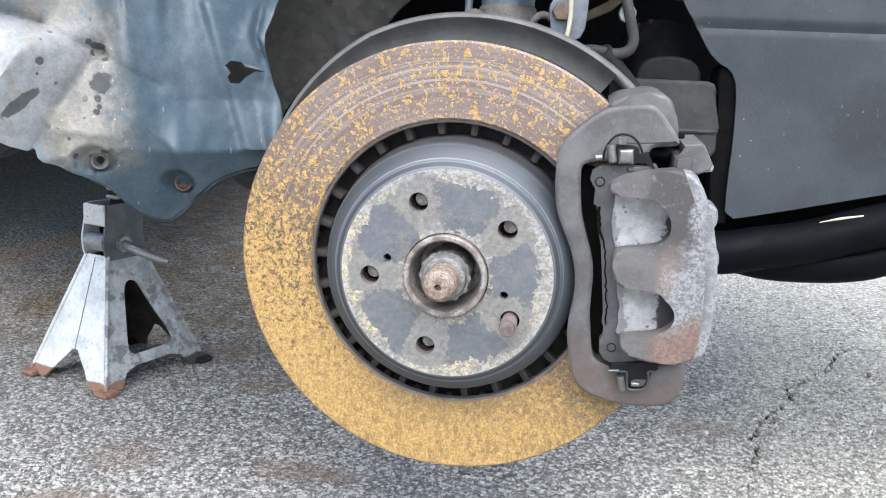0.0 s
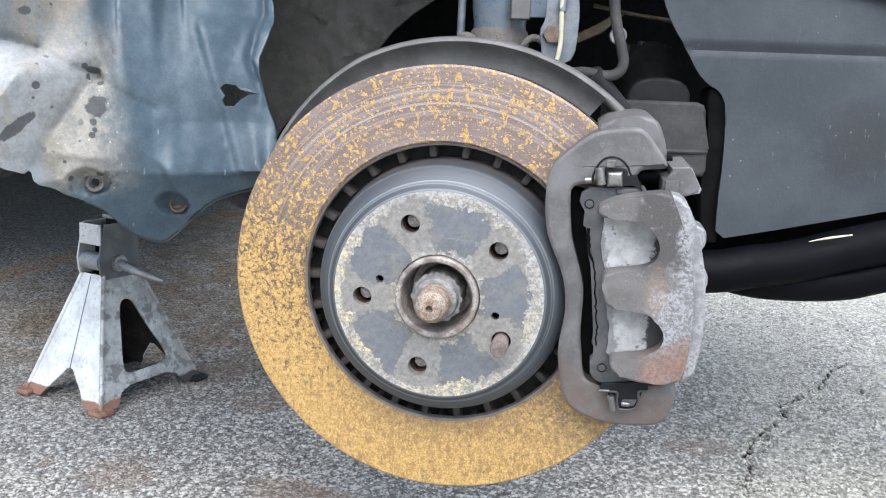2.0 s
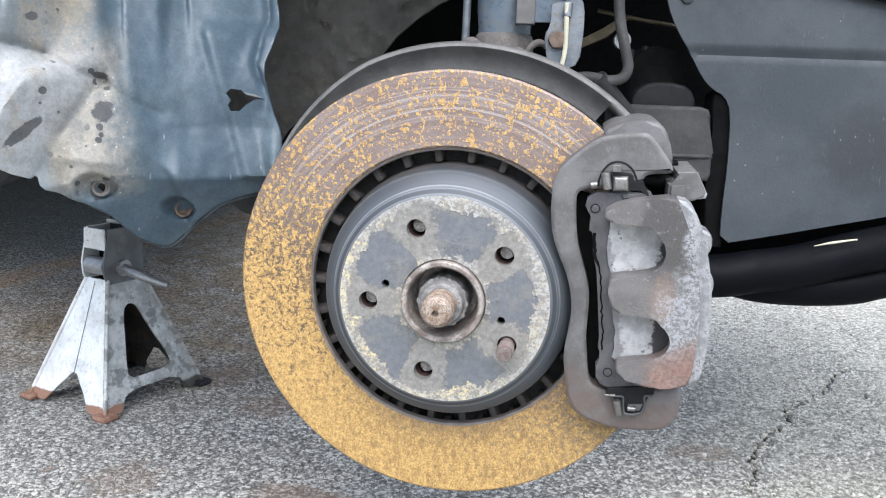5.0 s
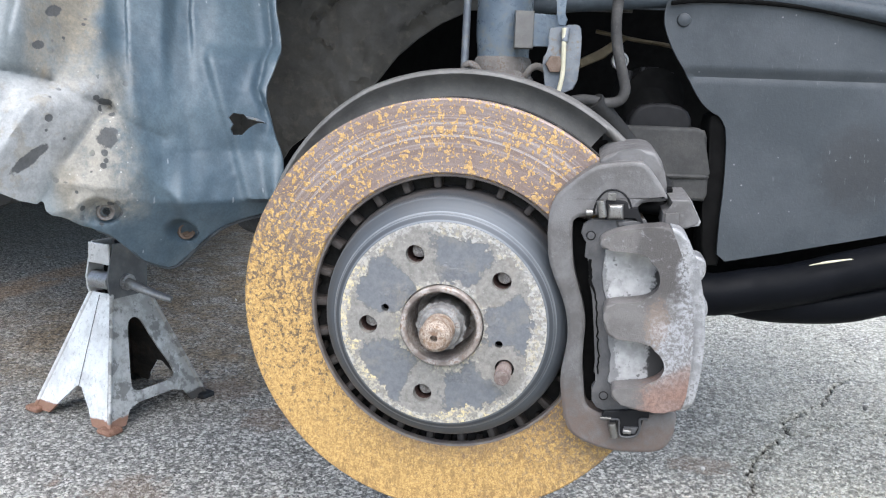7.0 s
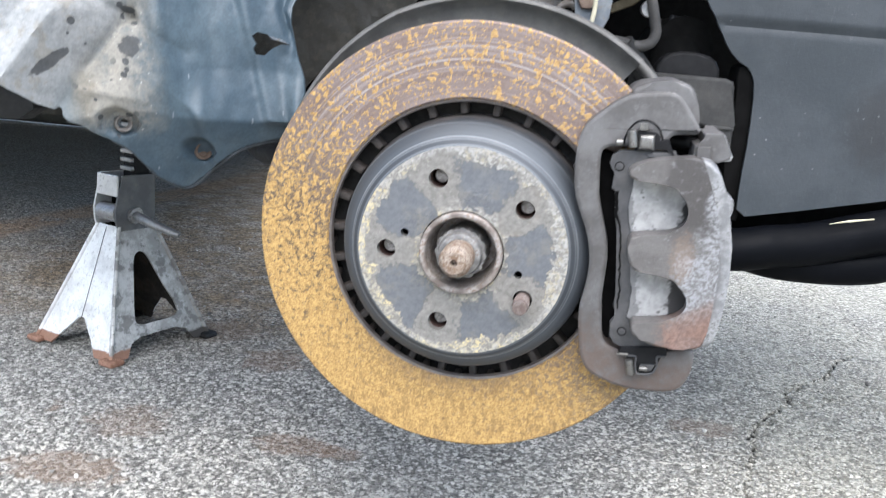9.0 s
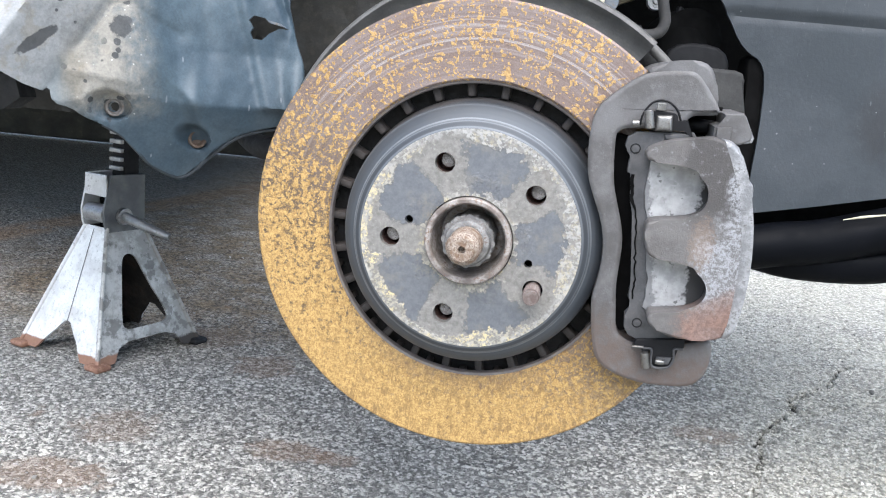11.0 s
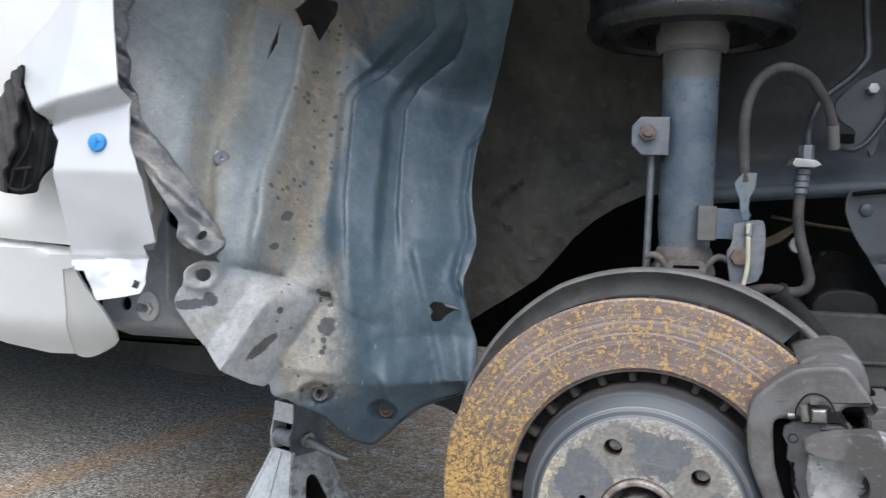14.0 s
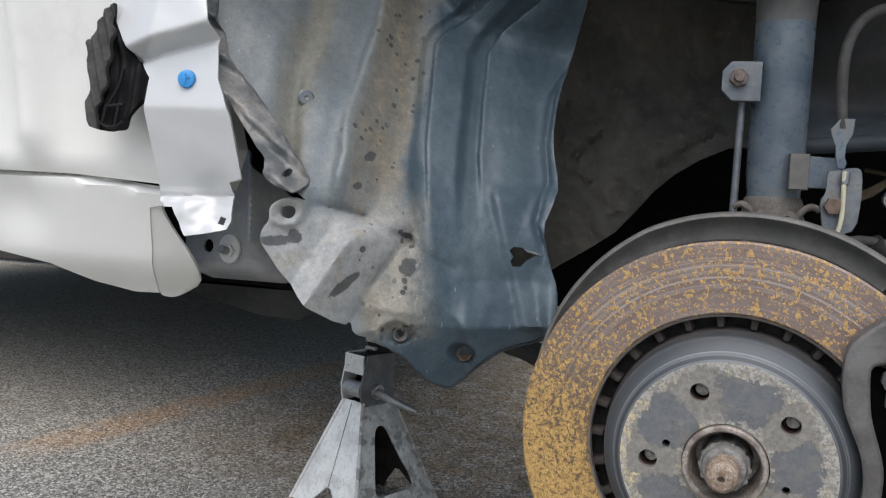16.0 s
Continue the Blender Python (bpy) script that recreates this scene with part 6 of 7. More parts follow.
def build_car():
    car = thing("car", pose(0, 0, 0), "white car with its front wing and wheel removed", "car")
    part("door", sheet([(-1.30, 0.4937), (-0.62, 0.4885), (-0.47, 0.4795), (-0.455, 0.52), (-0.49, 0.70), (-0.53, 0.95), (-1.30, 0.95)], door_depth, 0.02, 0.010, smooth=0, edge=0.010), WHITE, car, "glossy white lower door skin")
    edge = [(-0.541, 0.459), (-0.545, 0.439), (-0.549, 0.415), (-0.558, 0.39), (-0.57, 0.367)]
    sill_line = [(-1.30, 0.4940), (-0.62, 0.4886), (-0.516, 0.4788), (-0.522, 0.463)] + edge + [(-0.599, 0.366), (-0.64, 0.375), (-0.68, 0.393), (-0.744, 0.405), (-1.3, 0.438)]
    sill = part("sill_cover", sheet(sill_line, sill_depth, 0.004, 0.006, smooth=0, edge=0.006), WHITE, car, "white sill cover, scuffed along its lower edge")
    cap = [(-0.543, 0.468), (-0.526, 0.466), (-0.532, 0.461), (-0.532, 0.455), (-0.527, 0.436), (-0.519, 0.415), (-0.517, 0.396), (-0.526, 0.379), (-0.552, 0.365), (-0.562, 0.361), (-0.572, 0.365), (-0.56, 0.389), (-0.551, 0.415), (-0.547, 0.438)]

    def cap_depth(x, z):
        at = float(np.interp(z, [p[1] for p in edge[::-1]], [p[0] for p in edge[::-1]]))
        return sill_depth(at, z) + 0.002 + 0.55 * max(-0.005, x - at)

    part("end_cap", sheet(cap, cap_depth, 0.004, 0.005, smooth=1), WHITE, sill, "white sill end")
    # damaged wing brace
    brace_line = [(-0.625, 0.760), (-0.595, 0.707), (-0.577, 0.676), (-0.556, 0.646), (-0.533, 0.618), (-0.518, 0.600), (-0.509, 0.590), (-0.496, 0.575), (-0.499, 0.546), (-0.496, 0.503), (-0.495, 0.469), (-0.489, 0.463), (-0.480, 0.463), (-0.471, 0.450), (-0.463, 0.438), (-0.440, 0.442), (-0.423, 0.446), (-0.420, 0.454), (-0.422, 0.470), (-0.424, 0.482), (-0.425, 0.487), (-0.412, 0.490), (-0.416, 0.543), (-0.423, 0.561), (-0.429, 0.574), (-0.435, 0.626), (-0.449, 0.673), (-0.472, 0.76)]

    def brace_depth(x, z):
        fold = 0.593 + 0.24 * (x + 0.515)
        y = 0.592 - 0.016 * ramp(z - fold, -0.002, 0.010) + 0.30 * max(0.0, z - fold - 0.012) + 0.004 * math.exp(-((z - fold + 0.003) / 0.003) ** 2)
        y += 0.32 * max(0.0, 0.549 - max(z, 0.480)) - 0.25 * max(0.0, 0.476 - z) + 0.14 * max(0.0, min(z, fold) - 0.552) + 0.35 * max(0.0, -0.488 - x) * ramp(z, 0.57, 0.60)
        y += 0.010 * bowl(x, z, -0.445, 0.47, 0.02, 1.0) - 0.006 * bowl(x, z, -0.462, 0.463, 0.012, 1.0)
        return y + 0.0009 * noise.noise((x * 35, z * 35, 2.0)) + 0.0016 * noise.noise((x * 70, z * 110, 7.0)) * ramp(z, 0.490, 0.465) + 0.003 * math.exp(-((z - 0.474 - 0.05 * (x + 0.45)) / 0.0022) ** 2)

    square = [(-0.434, 0.4505), (-0.4275, 0.449), (-0.4255, 0.4555), (-0.432, 0.457)]
    brace = part("wing_brace", sheet(brace_line, brace_depth, 0.0016, 0.0026, [square], smooth=0, edge=0.003), SILVER, car, "bent white painted sheet metal brace", angle=75)
    yb = brace_depth(-0.458, 0.574)
    clip = part("push_clip", lathe([(0.0, 0.0045), (0.0045, 0.0045), (0.0072, 0.0038), (0.0080, 0.0015), (0.0080, 0.0)], 28), BLUE, brace, "bright blue plastic push clip", m=pose(-0.458, yb - 0.0005, 0.574, 0, 0, 8))
    part("slot", box(0, -0.0049, 0, 0.0014, 0.001, 0.008, 0.0003), BLUE, clip)
    part("slot", box(0.002, -0.0049, 0.001, 0.004, 0.001, 0.0012, 0.0003), BLUE, clip)
    part("dimple", lathe([(0.0, 0.001), (0.005, 0.001), (0.007, 0.0)], 20), SILVER, brace, m=pose(-0.4575, yb, 0.5625, 0, 0, 0))
    # inner sill behind the brace
    inner = [(-0.560, 0.362), (-0.470, 0.366), (-0.430, 0.385), (-0.420, 0.42), (-0.430, 0.455), (-0.447, 0.480), (-0.463, 0.500), (-0.480, 0.518), (-0.502, 0.534), (-0.515, 0.560), (-0.53, 0.62), (-0.54, 0.95), (-0.56, 0.95), (-0.56, 0.50)]
    ins = part("inner_sill", sheet(inner, lambda x, z: 0.762 - 0.030 * math.exp(-((x + 0.468) / 0.012) ** 2) * ramp(z, 0.40, 0.43) + 0.06 * ramp(z, 0.40, 0.365) + 0.05 * ramp(x, -0.46, -0.42), 0.004, 0.004, [ring_pts(-0.532, 0.4185, 0.006, 14, 0.0075)], smooth=1), INNER, car, "grey primed inner sill")
    # bolt and washer brightened in colour to make up for the brace's shade
    part("sill_bolt", hexagon(-0.5045, 0.415, 0.0075, 0.752, 0.760, 0.001), HEAD_FRONT, ins, "bright flanged bolt")
    part("washer", prism(ring_pts(-0.5045, 0.417, 0.0125, 24, 0.016), 0.757, 0.761, 0.001, 1), HEAD_FRONT, ins)
    part("bolt_stem", rod((-0.5045, 0.753, 0.415), (-0.507, 0.744, 0.4175), 0.0045, segs=14), STEEL, ins)
    # black box added behind the hole and gap, in place of their shade
    part("sill_shade", box(-0.515, 0.805, 0.50, 0.27, 0.01, 0.26, 0.002), DEEP_BLACK, ins)
    part("floor_edge", sheet([(-0.60, 0.376), (-0.50, 0.375), (-0.43, 0.372), (-0.424, 0.352), (-0.44, 0.340), (-0.49, 0.342), (-0.56, 0.358)], lambda x, z: 0.80, 0.03, 0.03, smooth=0), DARK, car, "black underbody edge")
    # unseen underside that shades the ground, closed towards the middle; nose open to daylight
    part("underbody", box(-1.95, 2.56, 0.55, 3.1, 2.58, 0.05, 0.01), WELL, car)
    # unseen wall added beyond the car to block the bright ground behind
    part("far_light_block", box(-1.6, 3.90, 0.308, 6.4, 0.05, 0.606, 0.02), WELL, car)
    return car


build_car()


def build_bracket_bit():
    b = thing("plastic_bracket", pose(0, 0, 0), "broken black plastic bracket hanging beside the white door", "bracket")
    body = [(-0.544, 0.643), (-0.548, 0.634), (-0.559, 0.615), (-0.565, 0.593), (-0.567, 0.573), (-0.567, 0.55), (-0.568, 0.536), (-0.555, 0.529), (-0.545, 0.528), (-0.535, 0.53), (-0.527, 0.537), (-0.522, 0.545), (-0.515, 0.556), (-0.505, 0.558), (-0.502, 0.564), (-0.502, 0.581), (-0.514, 0.59), (-0.525, 0.594), (-0.531, 0.605), (-0.539, 0.622)]
    def folds(x, z):
        return 0.610 + 0.0030 * math.sin(420 * x + 30 * z + 3 * math.sin(40 * z)) + 0.003 * noise.noise((x * 60, z * 60, 1))

    main = part("body", sheet(body, folds, 0.005, 0.0028, smooth=0, edge=0.003), BLACK, b, angle=60)
    strip = [(-0.537, 0.642), (-0.547, 0.633), (-0.556, 0.619), (-0.558, 0.611), (-0.563, 0.611), (-0.567, 0.608), (-0.564, 0.6), (-0.563, 0.593), (-0.567, 0.586), (-0.566, 0.58), (-0.562, 0.573), (-0.562, 0.562), (-0.565, 0.551), (-0.566, 0.54), (-0.564, 0.533), (-0.549, 0.528), (-0.552, 0.54), (-0.554, 0.547), (-0.548, 0.557), (-0.544, 0.566), (-0.543, 0.577), (-0.541, 0.591), (-0.538, 0.606), (-0.536, 0.617), (-0.541, 0.624)]
    part("folded_edge", sheet(strip, lambda x, z: 0.599 - 0.10 * (x + 0.55) + 0.0022 * math.sin(650 * x + 160 * z) + 0.003 * noise.noise((x * 60, z * 45, 4)), 0.004, 0.0026, smooth=1, edge=0.003), RUBBER, main, "grey-black folded edge", angle=60)
    for web in [[(-0.546, 0.55), (-0.527, 0.552)], [(-0.545, 0.55), (-0.549, 0.535)], [(-0.532, 0.551), (-0.536, 0.533)], [(-0.554, 0.537), (-0.545, 0.532), (-0.535, 0.532), (-0.527, 0.537)], [(-0.528, 0.584), (-0.533, 0.567), (-0.544, 0.55)]]:
        part("web", pipe([(x, 0.603, z) for x, z in web], 0.0017, 8, 4), BLACK, main)
    return b


build_bracket_bit()


# ---- wheel house, splash shield and lower cover ----
def well_depth(x, z):
    y = 0.98 - 0.27 * ramp(z, 0.66, 0.98) + 0.022 * noise.noise((x * 5, z * 6, 1.5)) + 0.007 * noise.noise((x * 22, z * 22, 3)) + 0.006 * noise.noise((x * 55, z * 45, 8)) + 0.003 * noise.noise((x * 140, z * 120, 5))
    for x1, z1, x2, z2, w, h in ((-0.168, 0.541, -0.136, 0.570, 0.006, 0.010), (-0.068, 0.535, -0.042, 0.555, 0.005, -0.007), (-0.042, 0.555, -0.006, 0.576, 0.005, -0.007), (-0.165, 0.523, -0.146, 0.511, 0.005, -0.007)):
        y += crease(x, z, x1, z1, x2, z2, w, h)
    y -= 0.0025 * math.exp(-((math.hypot(x + 0.121, z - 0.480) - 0.006) / 0.0035) ** 2)
    return y


def build_wheel_house():
    wh = thing("wheel_house", pose(0, 0, 0), "dark dusty undercoated wheel house with an arched opening", "wheel house")
    outer = [(-0.62, 0.33), (-0.24, 0.33), (-0.195, 0.396), (-0.177, 0.409), (-0.146, 0.429), (-0.114, 0.452), (-0.091, 0.479), (-0.072, 0.503), (-0.049, 0.5245), (-0.022, 0.542), (0.010, 0.557), (0.125, 0.560), (0.19, 0.560), (0.19, 1.0), (-0.62, 1.0)]
    panel = part("panel", sheet(outer, well_depth, 0.008, 0.0048, smooth=0, edge=0.008), WELL, wh)
    wing = [(0.06, 0.556), (0.20, 0.556), (0.30, 0.560), (0.42, 0.545), (0.62, 0.49), (0.80, 0.42), (0.80, 0.74), (0.34, 0.80), (0.24, 1.0), (0.06, 1.0)]
    inner = part("inner_wing", sheet(wing, lambda x, z: 0.925 - 0.05 * ramp(x, 0.22, 0.34) - 0.12 * ramp(x, 0.4, 0.8) - 0.03 * ramp(z, 0.60, 0.565) - 0.2 * ramp(z, 0.72, 1.0) + 0.006 * noise.noise((x * 14, z * 14, 9)) - 0.006 * ramp(z + 0.12 * (x - 0.3), 0.606, 0.630) * ramp(x, 0.26, 0.31) - 0.006 * ramp(z + 0.15 * (x - 0.3), 0.685, 0.71) * ramp(x, 0.26, 0.31), 0.006, 0.012, smooth=0, edge=0.010), WELL_BLUE, wh, "blue-grey and brown inner wing")
    part("ledge", pipe([(0.055, 0.872, 0.552), (0.20, 0.866, 0.563), (0.30, 0.845, 0.564), (0.42, 0.83, 0.548), (0.60, 0.79, 0.505), (0.8, 0.75, 0.44)], 0.0085, 12, 6), WELL_BLUE, inner)
    stay = [(0.187, 0.645), (0.193, 0.657), (0.215, 0.676), (0.234, 0.684), (0.252, 0.690), (0.243, 0.654), (0.232, 0.622), (0.2275, 0.597), (0.2230, 0.595), (0.2215, 0.607), (0.206, 0.603), (0.198, 0.601), (0.195, 0.606), (0.210, 0.610), (0.2105, 0.624), (0.196, 0.628)]
    sp = part("pipe_stay", prism(stay, 0.862, 0.866, 0.001, 2, smooth=1), STAY, inner, "blue-grey pressed pipe stay")
    # the slot's shaded inside, painted as a black plate
    part("stay_slot", prism([(0.195, 0.609), (0.195, 0.6185), (0.208, 0.6185), (0.208, 0.609)], 0.8605, 0.863, 0.0004, 1), DEEP_BLACK, sp)
    part("stay_bolt", hexagon(0.222, 0.663, 0.0056, 0.853, 0.862, 0.0012), STEEL, sp, "bright flanged bolt")
    part("stay_nut", hexagon(0.239, 0.663, 0.0042, 0.855, 0.862, 0.0008), ZINC, sp)
    part("seam_pipe", pipe([(0.239, 0.866, 0.80), (0.239, 0.864, 0.748), (0.241, 0.860, 0.704), (0.242, 0.858, 0.666), (0.242, 0.857, 0.652), (0.237, 0.857, 0.638), (0.228, 0.856, 0.623), (0.217, 0.854, 0.609), (0.205, 0.850, 0.602), (0.192, 0.842, 0.602), (0.181, 0.828, 0.603)], 0.0026, 12, 6), STAY, inner, "blue-grey steel pipe along the stay")
    # wall added behind, painted black for the shade inside the opening
    part("shade_wall", sheet([(-0.62, 0.315), (0.50, 0.315), (0.50, 1.0), (-0.62, 1.0)], lambda x, z: 1.32, 0.01, 0.2, smooth=0, edge=0.2), DEEP_BLACK, wh)
    # unseen boxes overhead, added to keep daylight out of the arch
    part("light_block_top", box(-0.23, 0.95, 0.93, 0.94, 0.80, 0.04, 0.01), DARK, wh)
    part("light_block_rail", box(-0.03, 1.00, 0.88, 0.56, 0.74, 0.05, 0.01), DARK, wh)
    part("light_block_front", box(0.55, 1.16, 0.90, 0.62, 0.60, 0.04, 0.01), DARK, wh)
    # parts in the shadow of the opening
    part("black_motor", lathe([(0.0, 0.05), (0.020, 0.048), (0.030, 0.040), (0.032, 0.0), (0.032, -0.05), (0.0, -0.05)], 32), DEEP_BLACK, wh, "black cylindrical unit", m=pose(0.205, 0.93, 0.468))
    part("neck", rod((0.198, 0.88, 0.43), (0.200, 0.90, 0.468), 0.027, 0.024, segs=24, bevel=0.003), DEEP_BLACK, wh)
    part("gold_stay", prism([(0.128, 0.505), (0.150, 0.516), (0.175, 0.533), (0.178, 0.527), (0.156, 0.507), (0.131, 0.496)], 0.93, 0.934, 0.001, 1), BRASS, wh, "tarnished yellow stay")
    part("unit_bolt", lathe([(0.0, 0.004), (0.003, 0.004), (0.0034, 0.001), (0.0062, 0.001), (0.0068, 0.003), (0.0088, 0.003), (0.0092, -0.004)], 24), STEEL, wh, "bright ringed bolt", m=pose(0.172, 0.925, 0.505))
    for k in range(4):
        part("unit_rib", rod((0.176 + 0.014 * k, 0.895, 0.474), (0.178 + 0.014 * k, 0.898, 0.500 - 0.004 * abs(k - 1.5)), 0.0035, segs=10), BLACK, wh)
    part("unit_cap", prism([(0.172, 0.432), (0.176, 0.452), (0.190, 0.462), (0.222, 0.462), (0.236, 0.452), (0.238, 0.432)], 0.856, 0.90, 0.004, 3, smooth=1), BLACK, wh)
    part("wire", pipe([(0.145, 0.93, 0.535), (0.19, 0.93, 0.527), (0.23, 0.93, 0.521), (0.27, 0.93, 0.505)], 0.0022, 8, 6), BRASS, wh)
    part("arm", pipe([(-0.30, 1.02, 0.36), (-0.235, 0.92, 0.322), (-0.19, 0.87, 0.318), (-0.10, 0.83, 0.29), (0.0, 0.80, 0.25), (0.05, 0.78, 0.235)], 0.012, 14, 6, [0.014, 0.012, 0.013, 0.016, 0.018, 0.018]), DARK, wh)
    part("link_rod", rod((0.13, 0.80, 0.462), (0.24, 0.86, 0.35), 0.010, segs=16), DARK, wh)
    return wh


build_wheel_house()


def build_boot():
    b = thing("rubber_boot", pose(0, 0, 0), "dusty grey rubber boot behind the caliper", "boot")
    body = part("body", prism([(0.160, 0.4395), (0.240, 0.4395), (0.2475, 0.4370), (0.2500, 0.4310), (0.2500, 0.4000), (0.2515, 0.3940), (0.2545, 0.3890), (0.2550, 0.3740), (0.2520, 0.3670), (0.160, 0.3660)], 0.842, 0.93, 0.0040, 4), BOOT, b, angle=50)
    part("lower_fold", pipe([(0.165, 0.841, 0.3915), (0.20, 0.8405, 0.3915), (0.245, 0.8415, 0.3915), (0.2545, 0.848, 0.391)], 0.0022, 8, 6), BOOT, body)
    return b


build_boot()


def splash_depth(x, z):
    y = 0.842 - 0.07 * ramp(x, 0.35, 0.85) + 0.003 * ramp(z, 0.4950, 0.4890) - 0.012 * ramp(z, 0.54, 0.575) * 0.3
    y += 0.0025 * rib(z, x, [(0.4915, 0.22), (0.4915, 0.8)], 0.0030, 1.0)
    y += 0.004 * noise.noise((x * 9, z * 7, 4.4))
    return y


def build_splash_shield():
    s = thing("splash_shield", pose(0, 0, 0), "dull grey plastic splash shield bolted ahead of the wheel", "splash shield")
    outline = [(0.200, 0.560), (0.198, 0.548), (0.199, 0.535), (0.210, 0.511), (0.226, 0.489), (0.239, 0.467), (0.251, 0.456), (0.262, 0.451), (0.2695, 0.436), (0.2715, 0.386), (0.2695, 0.339), (0.2705, 0.305), (0.305, 0.312), (0.344, 0.320), (0.438, 0.342), (0.60, 0.385), (0.85, 0.41), (0.85, 0.425), (0.62, 0.488), (0.42, 0.541), (0.326, 0.559), (0.258, 0.5625), (0.206, 0.5625)]
    body = part("panel", sheet(outline, splash_depth, 0.003, 0.0045, smooth=1, edge=0.005), SPLASH, s)
    part("screw_head", lathe([(0.0, 0.004), (0.0035, 0.0038), (0.0060, 0.0025), (0.0068, 0.0)], 20), SPLASH, body, m=pose(0.217, splash_depth(0.217, 0.542), 0.542))
    # black line stands in for the shaded gap above the top edge
    part("rim", pipe([(0.203, 0.838, 0.557), (0.240, 0.838, 0.5605), (0.323, 0.836, 0.557), (0.42, 0.828, 0.539), (0.55, 0.80, 0.506)], 0.0022, 8, 6), DEEP_BLACK, body)
    # black strip stands in for the shaded gap beside the boot
    edge = [(0.250, 0.450), (0.262, 0.458), (0.273, 0.451), (0.278, 0.435), (0.280, 0.30), (0.256, 0.30), (0.252, 0.38), (0.256, 0.41)]
    part("gap_shade", prism(edge, 0.85, 0.88, 0.003, 2, smooth=1), DEEP_BLACK, body, "black strip in place of the shaded gap")
    return s


build_splash_shield()


def build_lower_cover():
    c = thing("lower_cover", pose(0, 0, 0), "smooth black lower front cover", "lower cover")
    up = part("upper_roll", pipe([(0.15, 0.86, 0.266), (0.262, 0.85, 0.270), (0.308, 0.846, 0.278), (0.351, 0.843, 0.286), (0.423, 0.832, 0.309), (0.55, 0.80, 0.345), (0.85, 0.76, 0.40)], 0.022, 24, 6), BEAM, c)
    part("lower_roll", pipe([(0.15, 0.875, 0.276), (0.272, 0.865, 0.270), (0.321, 0.86, 0.263), (0.366, 0.855, 0.263), (0.406, 0.848, 0.268), (0.442, 0.84, 0.280), (0.55, 0.815, 0.315), (0.85, 0.78, 0.39)], 0.020, 20, 6), BEAM, c)
    # pale tube added in place of the bright glint above the cover
    part("glint", pipe([(0.355, 0.822, 0.3105), (0.372, 0.818, 0.3155), (0.392, 0.814, 0.3200)], 0.0013, 10, 6, [0.0004, 0.0013, 0.0007]), FIBRE, up, "pale painted-in glint along the top")
    # black sheet added behind, as the shade in the gap above the rolls
    part("shade_sheet", sheet([(0.1, 0.25), (0.34, 0.25), (0.45, 0.27), (0.85, 0.36), (0.85, 0.44), (0.1, 0.42)], lambda x, z: 0.895, 0.006, 0.05, smooth=0, edge=0.05), DEEP_BLACK, c)
    return c


build_lower_cover()


# ---- jack stand ----
def quad_sheet(a, b, c, d, thick, cut=None, notch=None):
    """A flat folded side of the stand between four corners (low a, b; high c, d)."""
    a, b, c, d = (Vector(p) for p in (a, b, c, d))
    lo, hi = b - a, c - d
    up = ((d + c) - (a + b)) / 2
    n = lo.cross(up).normalized()

    def at(u, v):
        return a.lerp(b, u).lerp(d.lerp(c, u), v)
    outline = notch or [(0, 0), (1, 0), (1, 1), (0, 1)]
    bm = sheet(outline, lambda x, z: 0.0, 1.0, 0.09, [cut] if cut else [], smooth=0, edge=0.05)
    # inner faces take the second, shade-dark material
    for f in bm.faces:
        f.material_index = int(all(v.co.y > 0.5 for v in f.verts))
    for v in bm.verts:
        p = at(v.co.x, v.co.z)
        v.co = p - n * thick * (1 if v.co.y > 0.5 else 0)
    return bm


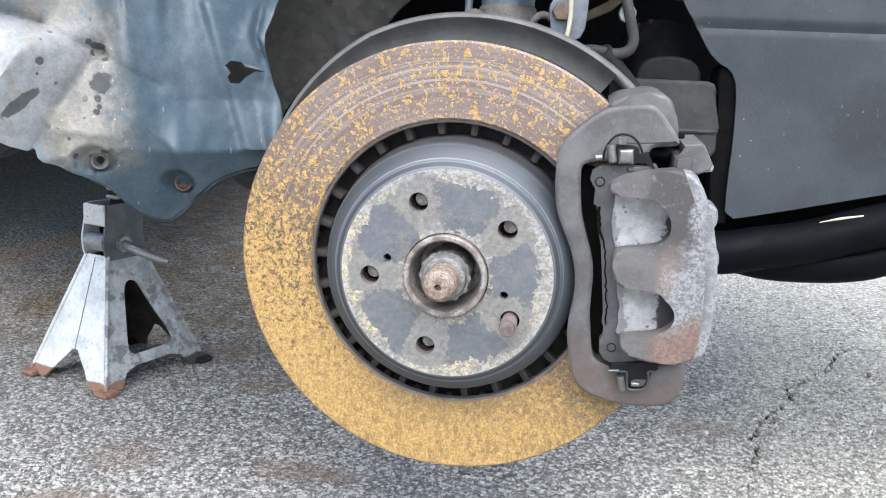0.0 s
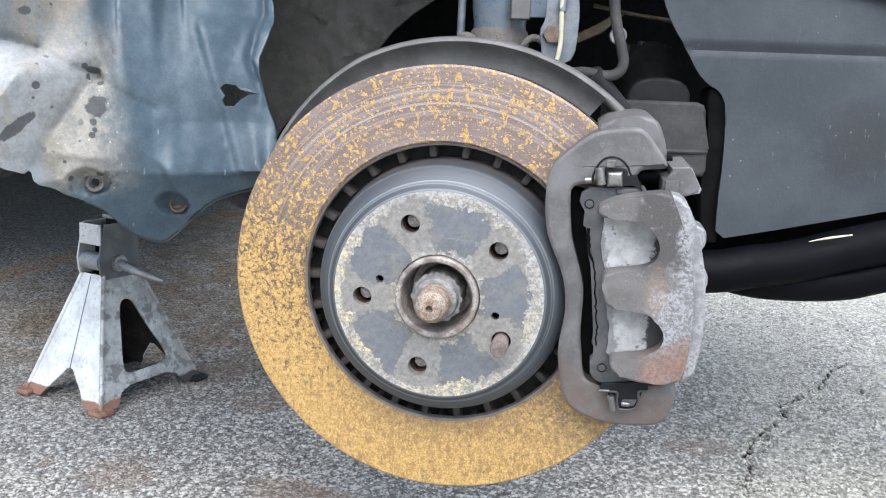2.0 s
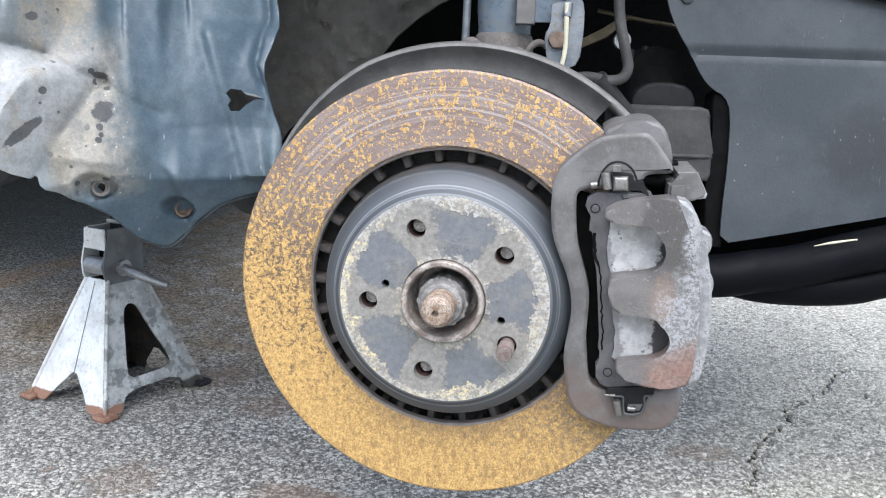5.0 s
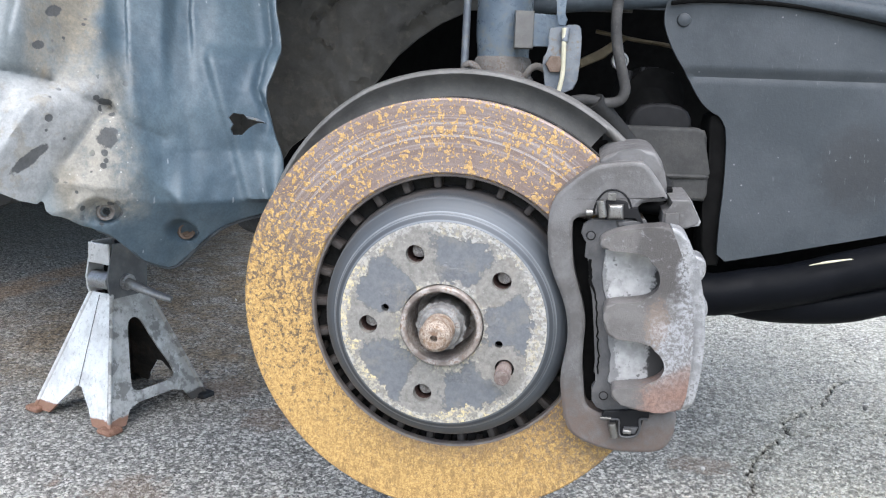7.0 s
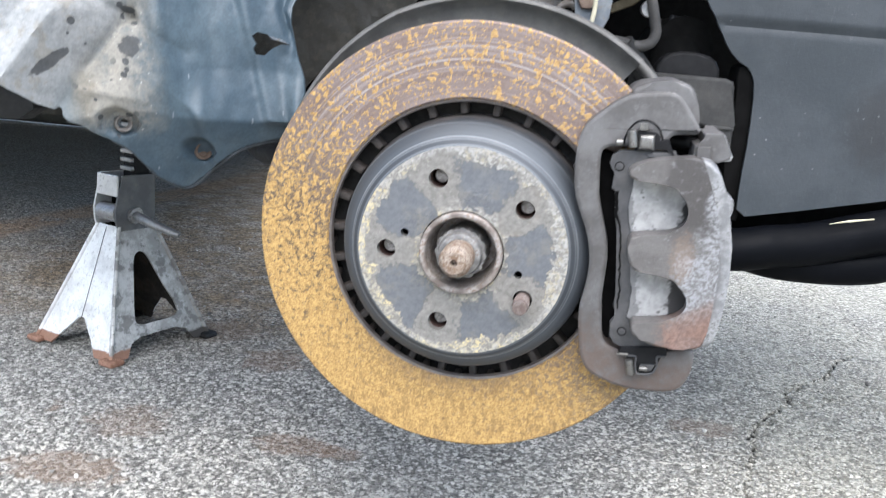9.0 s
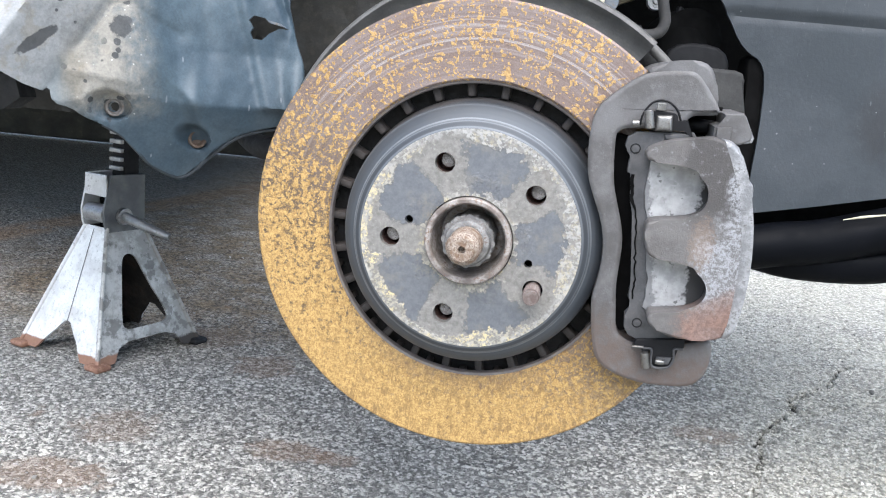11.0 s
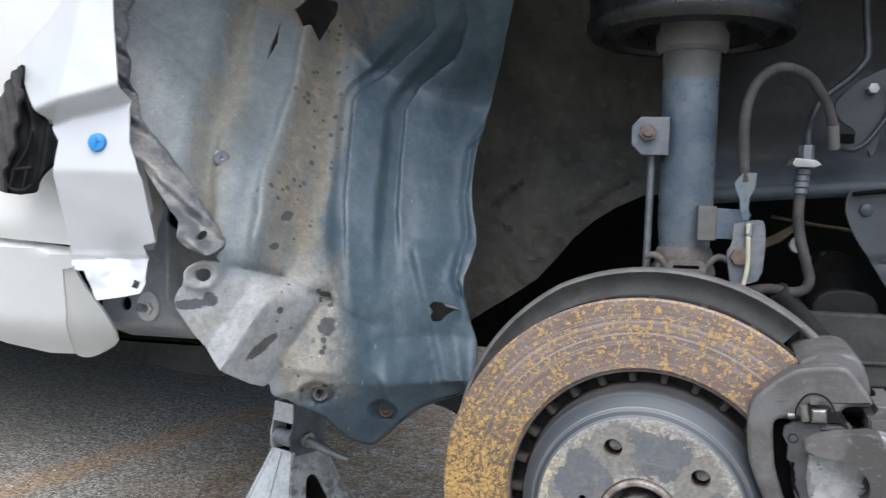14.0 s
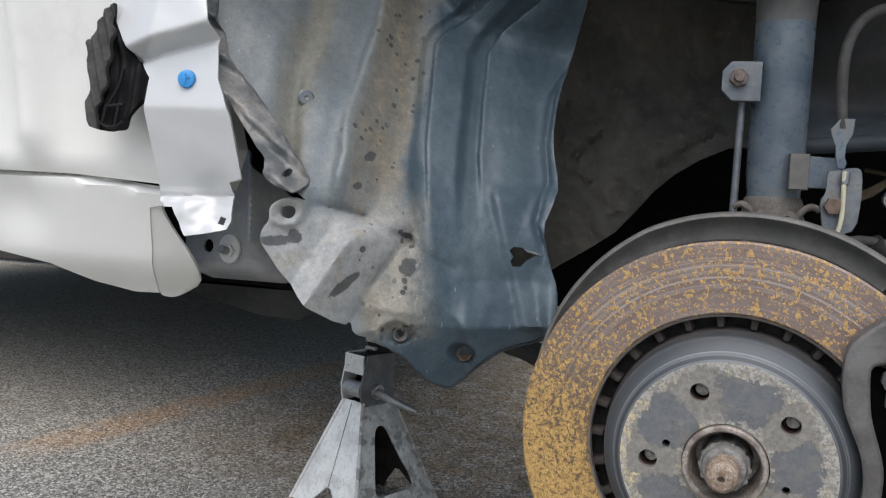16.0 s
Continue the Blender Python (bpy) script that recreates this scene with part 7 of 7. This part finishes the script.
def build_jack_stand():
    j = thing("jack_stand", pose(-0.479, 1.148, 0.0, 0, 0, -27), "worn silver jack stand with rusty front feet on asphalt", "jack stand")
    hx, hy, tx, ty, h = 0.0775, 0.088, 0.021, 0.030, 0.172
    low = [(-hx, -hy, 0.004), (hx, -hy, 0.004), (hx, hy, 0.004), (-hx, hy, 0.004)]
    high = [(-tx, -ty, h), (tx, -ty, h), (tx, ty, h), (-tx, ty, h)]
    notch = [(0.0, 0.0), (0.20, 0.0), (0.30, 0.12), (0.46, 0.26), (0.54, 0.26), (0.70, 0.12), (0.78, 0.0), (1.0, 0.0), (1.0, 1.0), (0.0, 1.0)]
    arch = [(0.0, 0.0), (0.16, 0.0), (0.20, 0.10), (0.30, 0.135), (0.70, 0.135), (0.80, 0.10), (0.84, 0.0), (1.0, 0.0), (1.0, 1.0), (0.0, 1.0)]
    window = smooth_loop([(0.26, 0.22), (0.50, 0.22), (0.77, 0.22), (0.79, 0.33), (0.70, 0.52), (0.60, 0.74), (0.52, 0.79), (0.38, 0.79), (0.30, 0.74), (0.27, 0.52), (0.25, 0.33)], 2)
    for k, (cut, shape) in enumerate(((None, notch), (window, arch), (None, notch), (None, arch))):
        a, b, c, d = low[k], low[(k + 1) % 4], high[(k + 1) % 4], high[k]
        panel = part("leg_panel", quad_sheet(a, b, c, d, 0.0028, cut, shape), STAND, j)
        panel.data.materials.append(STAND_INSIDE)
    for k in range(4):
        x, y, _ = low[k]
        foot = box(x * 0.965, y * 0.965, 0.0045, 0.027, 0.025, 0.009, 0.0042)
        part("foot", foot, FOOT_RUST if y < 0 else DARK, j, "rusty splayed foot" if y < 0 else "blackened splayed foot")
    for k in range(4):
        part("corner_bend", rod(low[k], high[k], 0.0030, segs=10, bevel=0), STAND, j)
    part("seam", rod((0.0, -0.0736, 0.0477), (-0.0022, -0.0318, 0.169), 0.0004, segs=8, bevel=0), HEAD_SIDE, j, "thin grey folded seam")
    # ratchet head: lit front and left cheek, shaded right and back, by colour
    head = part("head", prism([(-0.0215, 0.214), (0.0215, 0.214), (0.0200, 0.243), (-0.0200, 0.243)], -0.0335, -0.0305, 0.0008, 1), HEAD_FRONT, j, "worn ratchet head, front painted as lit, open at the front")
    part("head_sill", prism([(-0.0215, 0.160), (0.0215, 0.160), (0.0215, 0.168), (-0.0215, 0.168)], -0.0320, -0.0280, 0.0008, 1), STAND, head)
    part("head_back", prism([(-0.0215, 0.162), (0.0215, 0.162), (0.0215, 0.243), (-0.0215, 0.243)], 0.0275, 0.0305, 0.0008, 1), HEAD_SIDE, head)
    cheek = [(-0.029, 0.160), (0.029, 0.160), (0.031, 0.185), (0.030, 0.243), (-0.026, 0.243), (-0.033, 0.215), (-0.0375, 0.195), (-0.036, 0.178)]
    for s in (-1, 1):
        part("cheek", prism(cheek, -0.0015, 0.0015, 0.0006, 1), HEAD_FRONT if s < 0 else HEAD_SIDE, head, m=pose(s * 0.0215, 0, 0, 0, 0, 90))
    part("ratchet_bar", box(0.004, 0.013, 0.25, 0.024, 0.026, 0.17, 0.002), BLACK, j, "black toothed lifting bar")
    for k in range(7):
        part("tooth", box(0.0035, -0.0015, 0.250 + 0.012 * k, 0.022, 0.008, 0.0055, 0.001), STEEL, j)
    part("saddle", box(0.004, 0.013, 0.338, 0.06, 0.06, 0.012, 0.003), BLACK, j)
    piv = part("pivot_boss", rod((0.020, -0.006, 0.187), (0.029, -0.006, 0.187), 0.0115, segs=24, bevel=0.001), STEEL, head)
    part("lever", pipe([(0.024, -0.006, 0.187), (0.050, -0.010, 0.184), (0.075, -0.004, 0.177), (0.098, 0.006, 0.170)], 0.0062, 14, 6, [0.0068, 0.0068, 0.006, 0.0045]), STEEL, piv, "bare steel release lever")
    part("pawl", rod((-0.019, -0.026, 0.190), (0.019, -0.026, 0.190), 0.0125, segs=24, bevel=0.002), STEEL, head, "round steel pawl boss")
    part("channel_shade", box(0, -0.008, 0.190, 0.038, 0.004, 0.050, 0.001), DEEP_BLACK, head)
    return j


build_jack_stand()
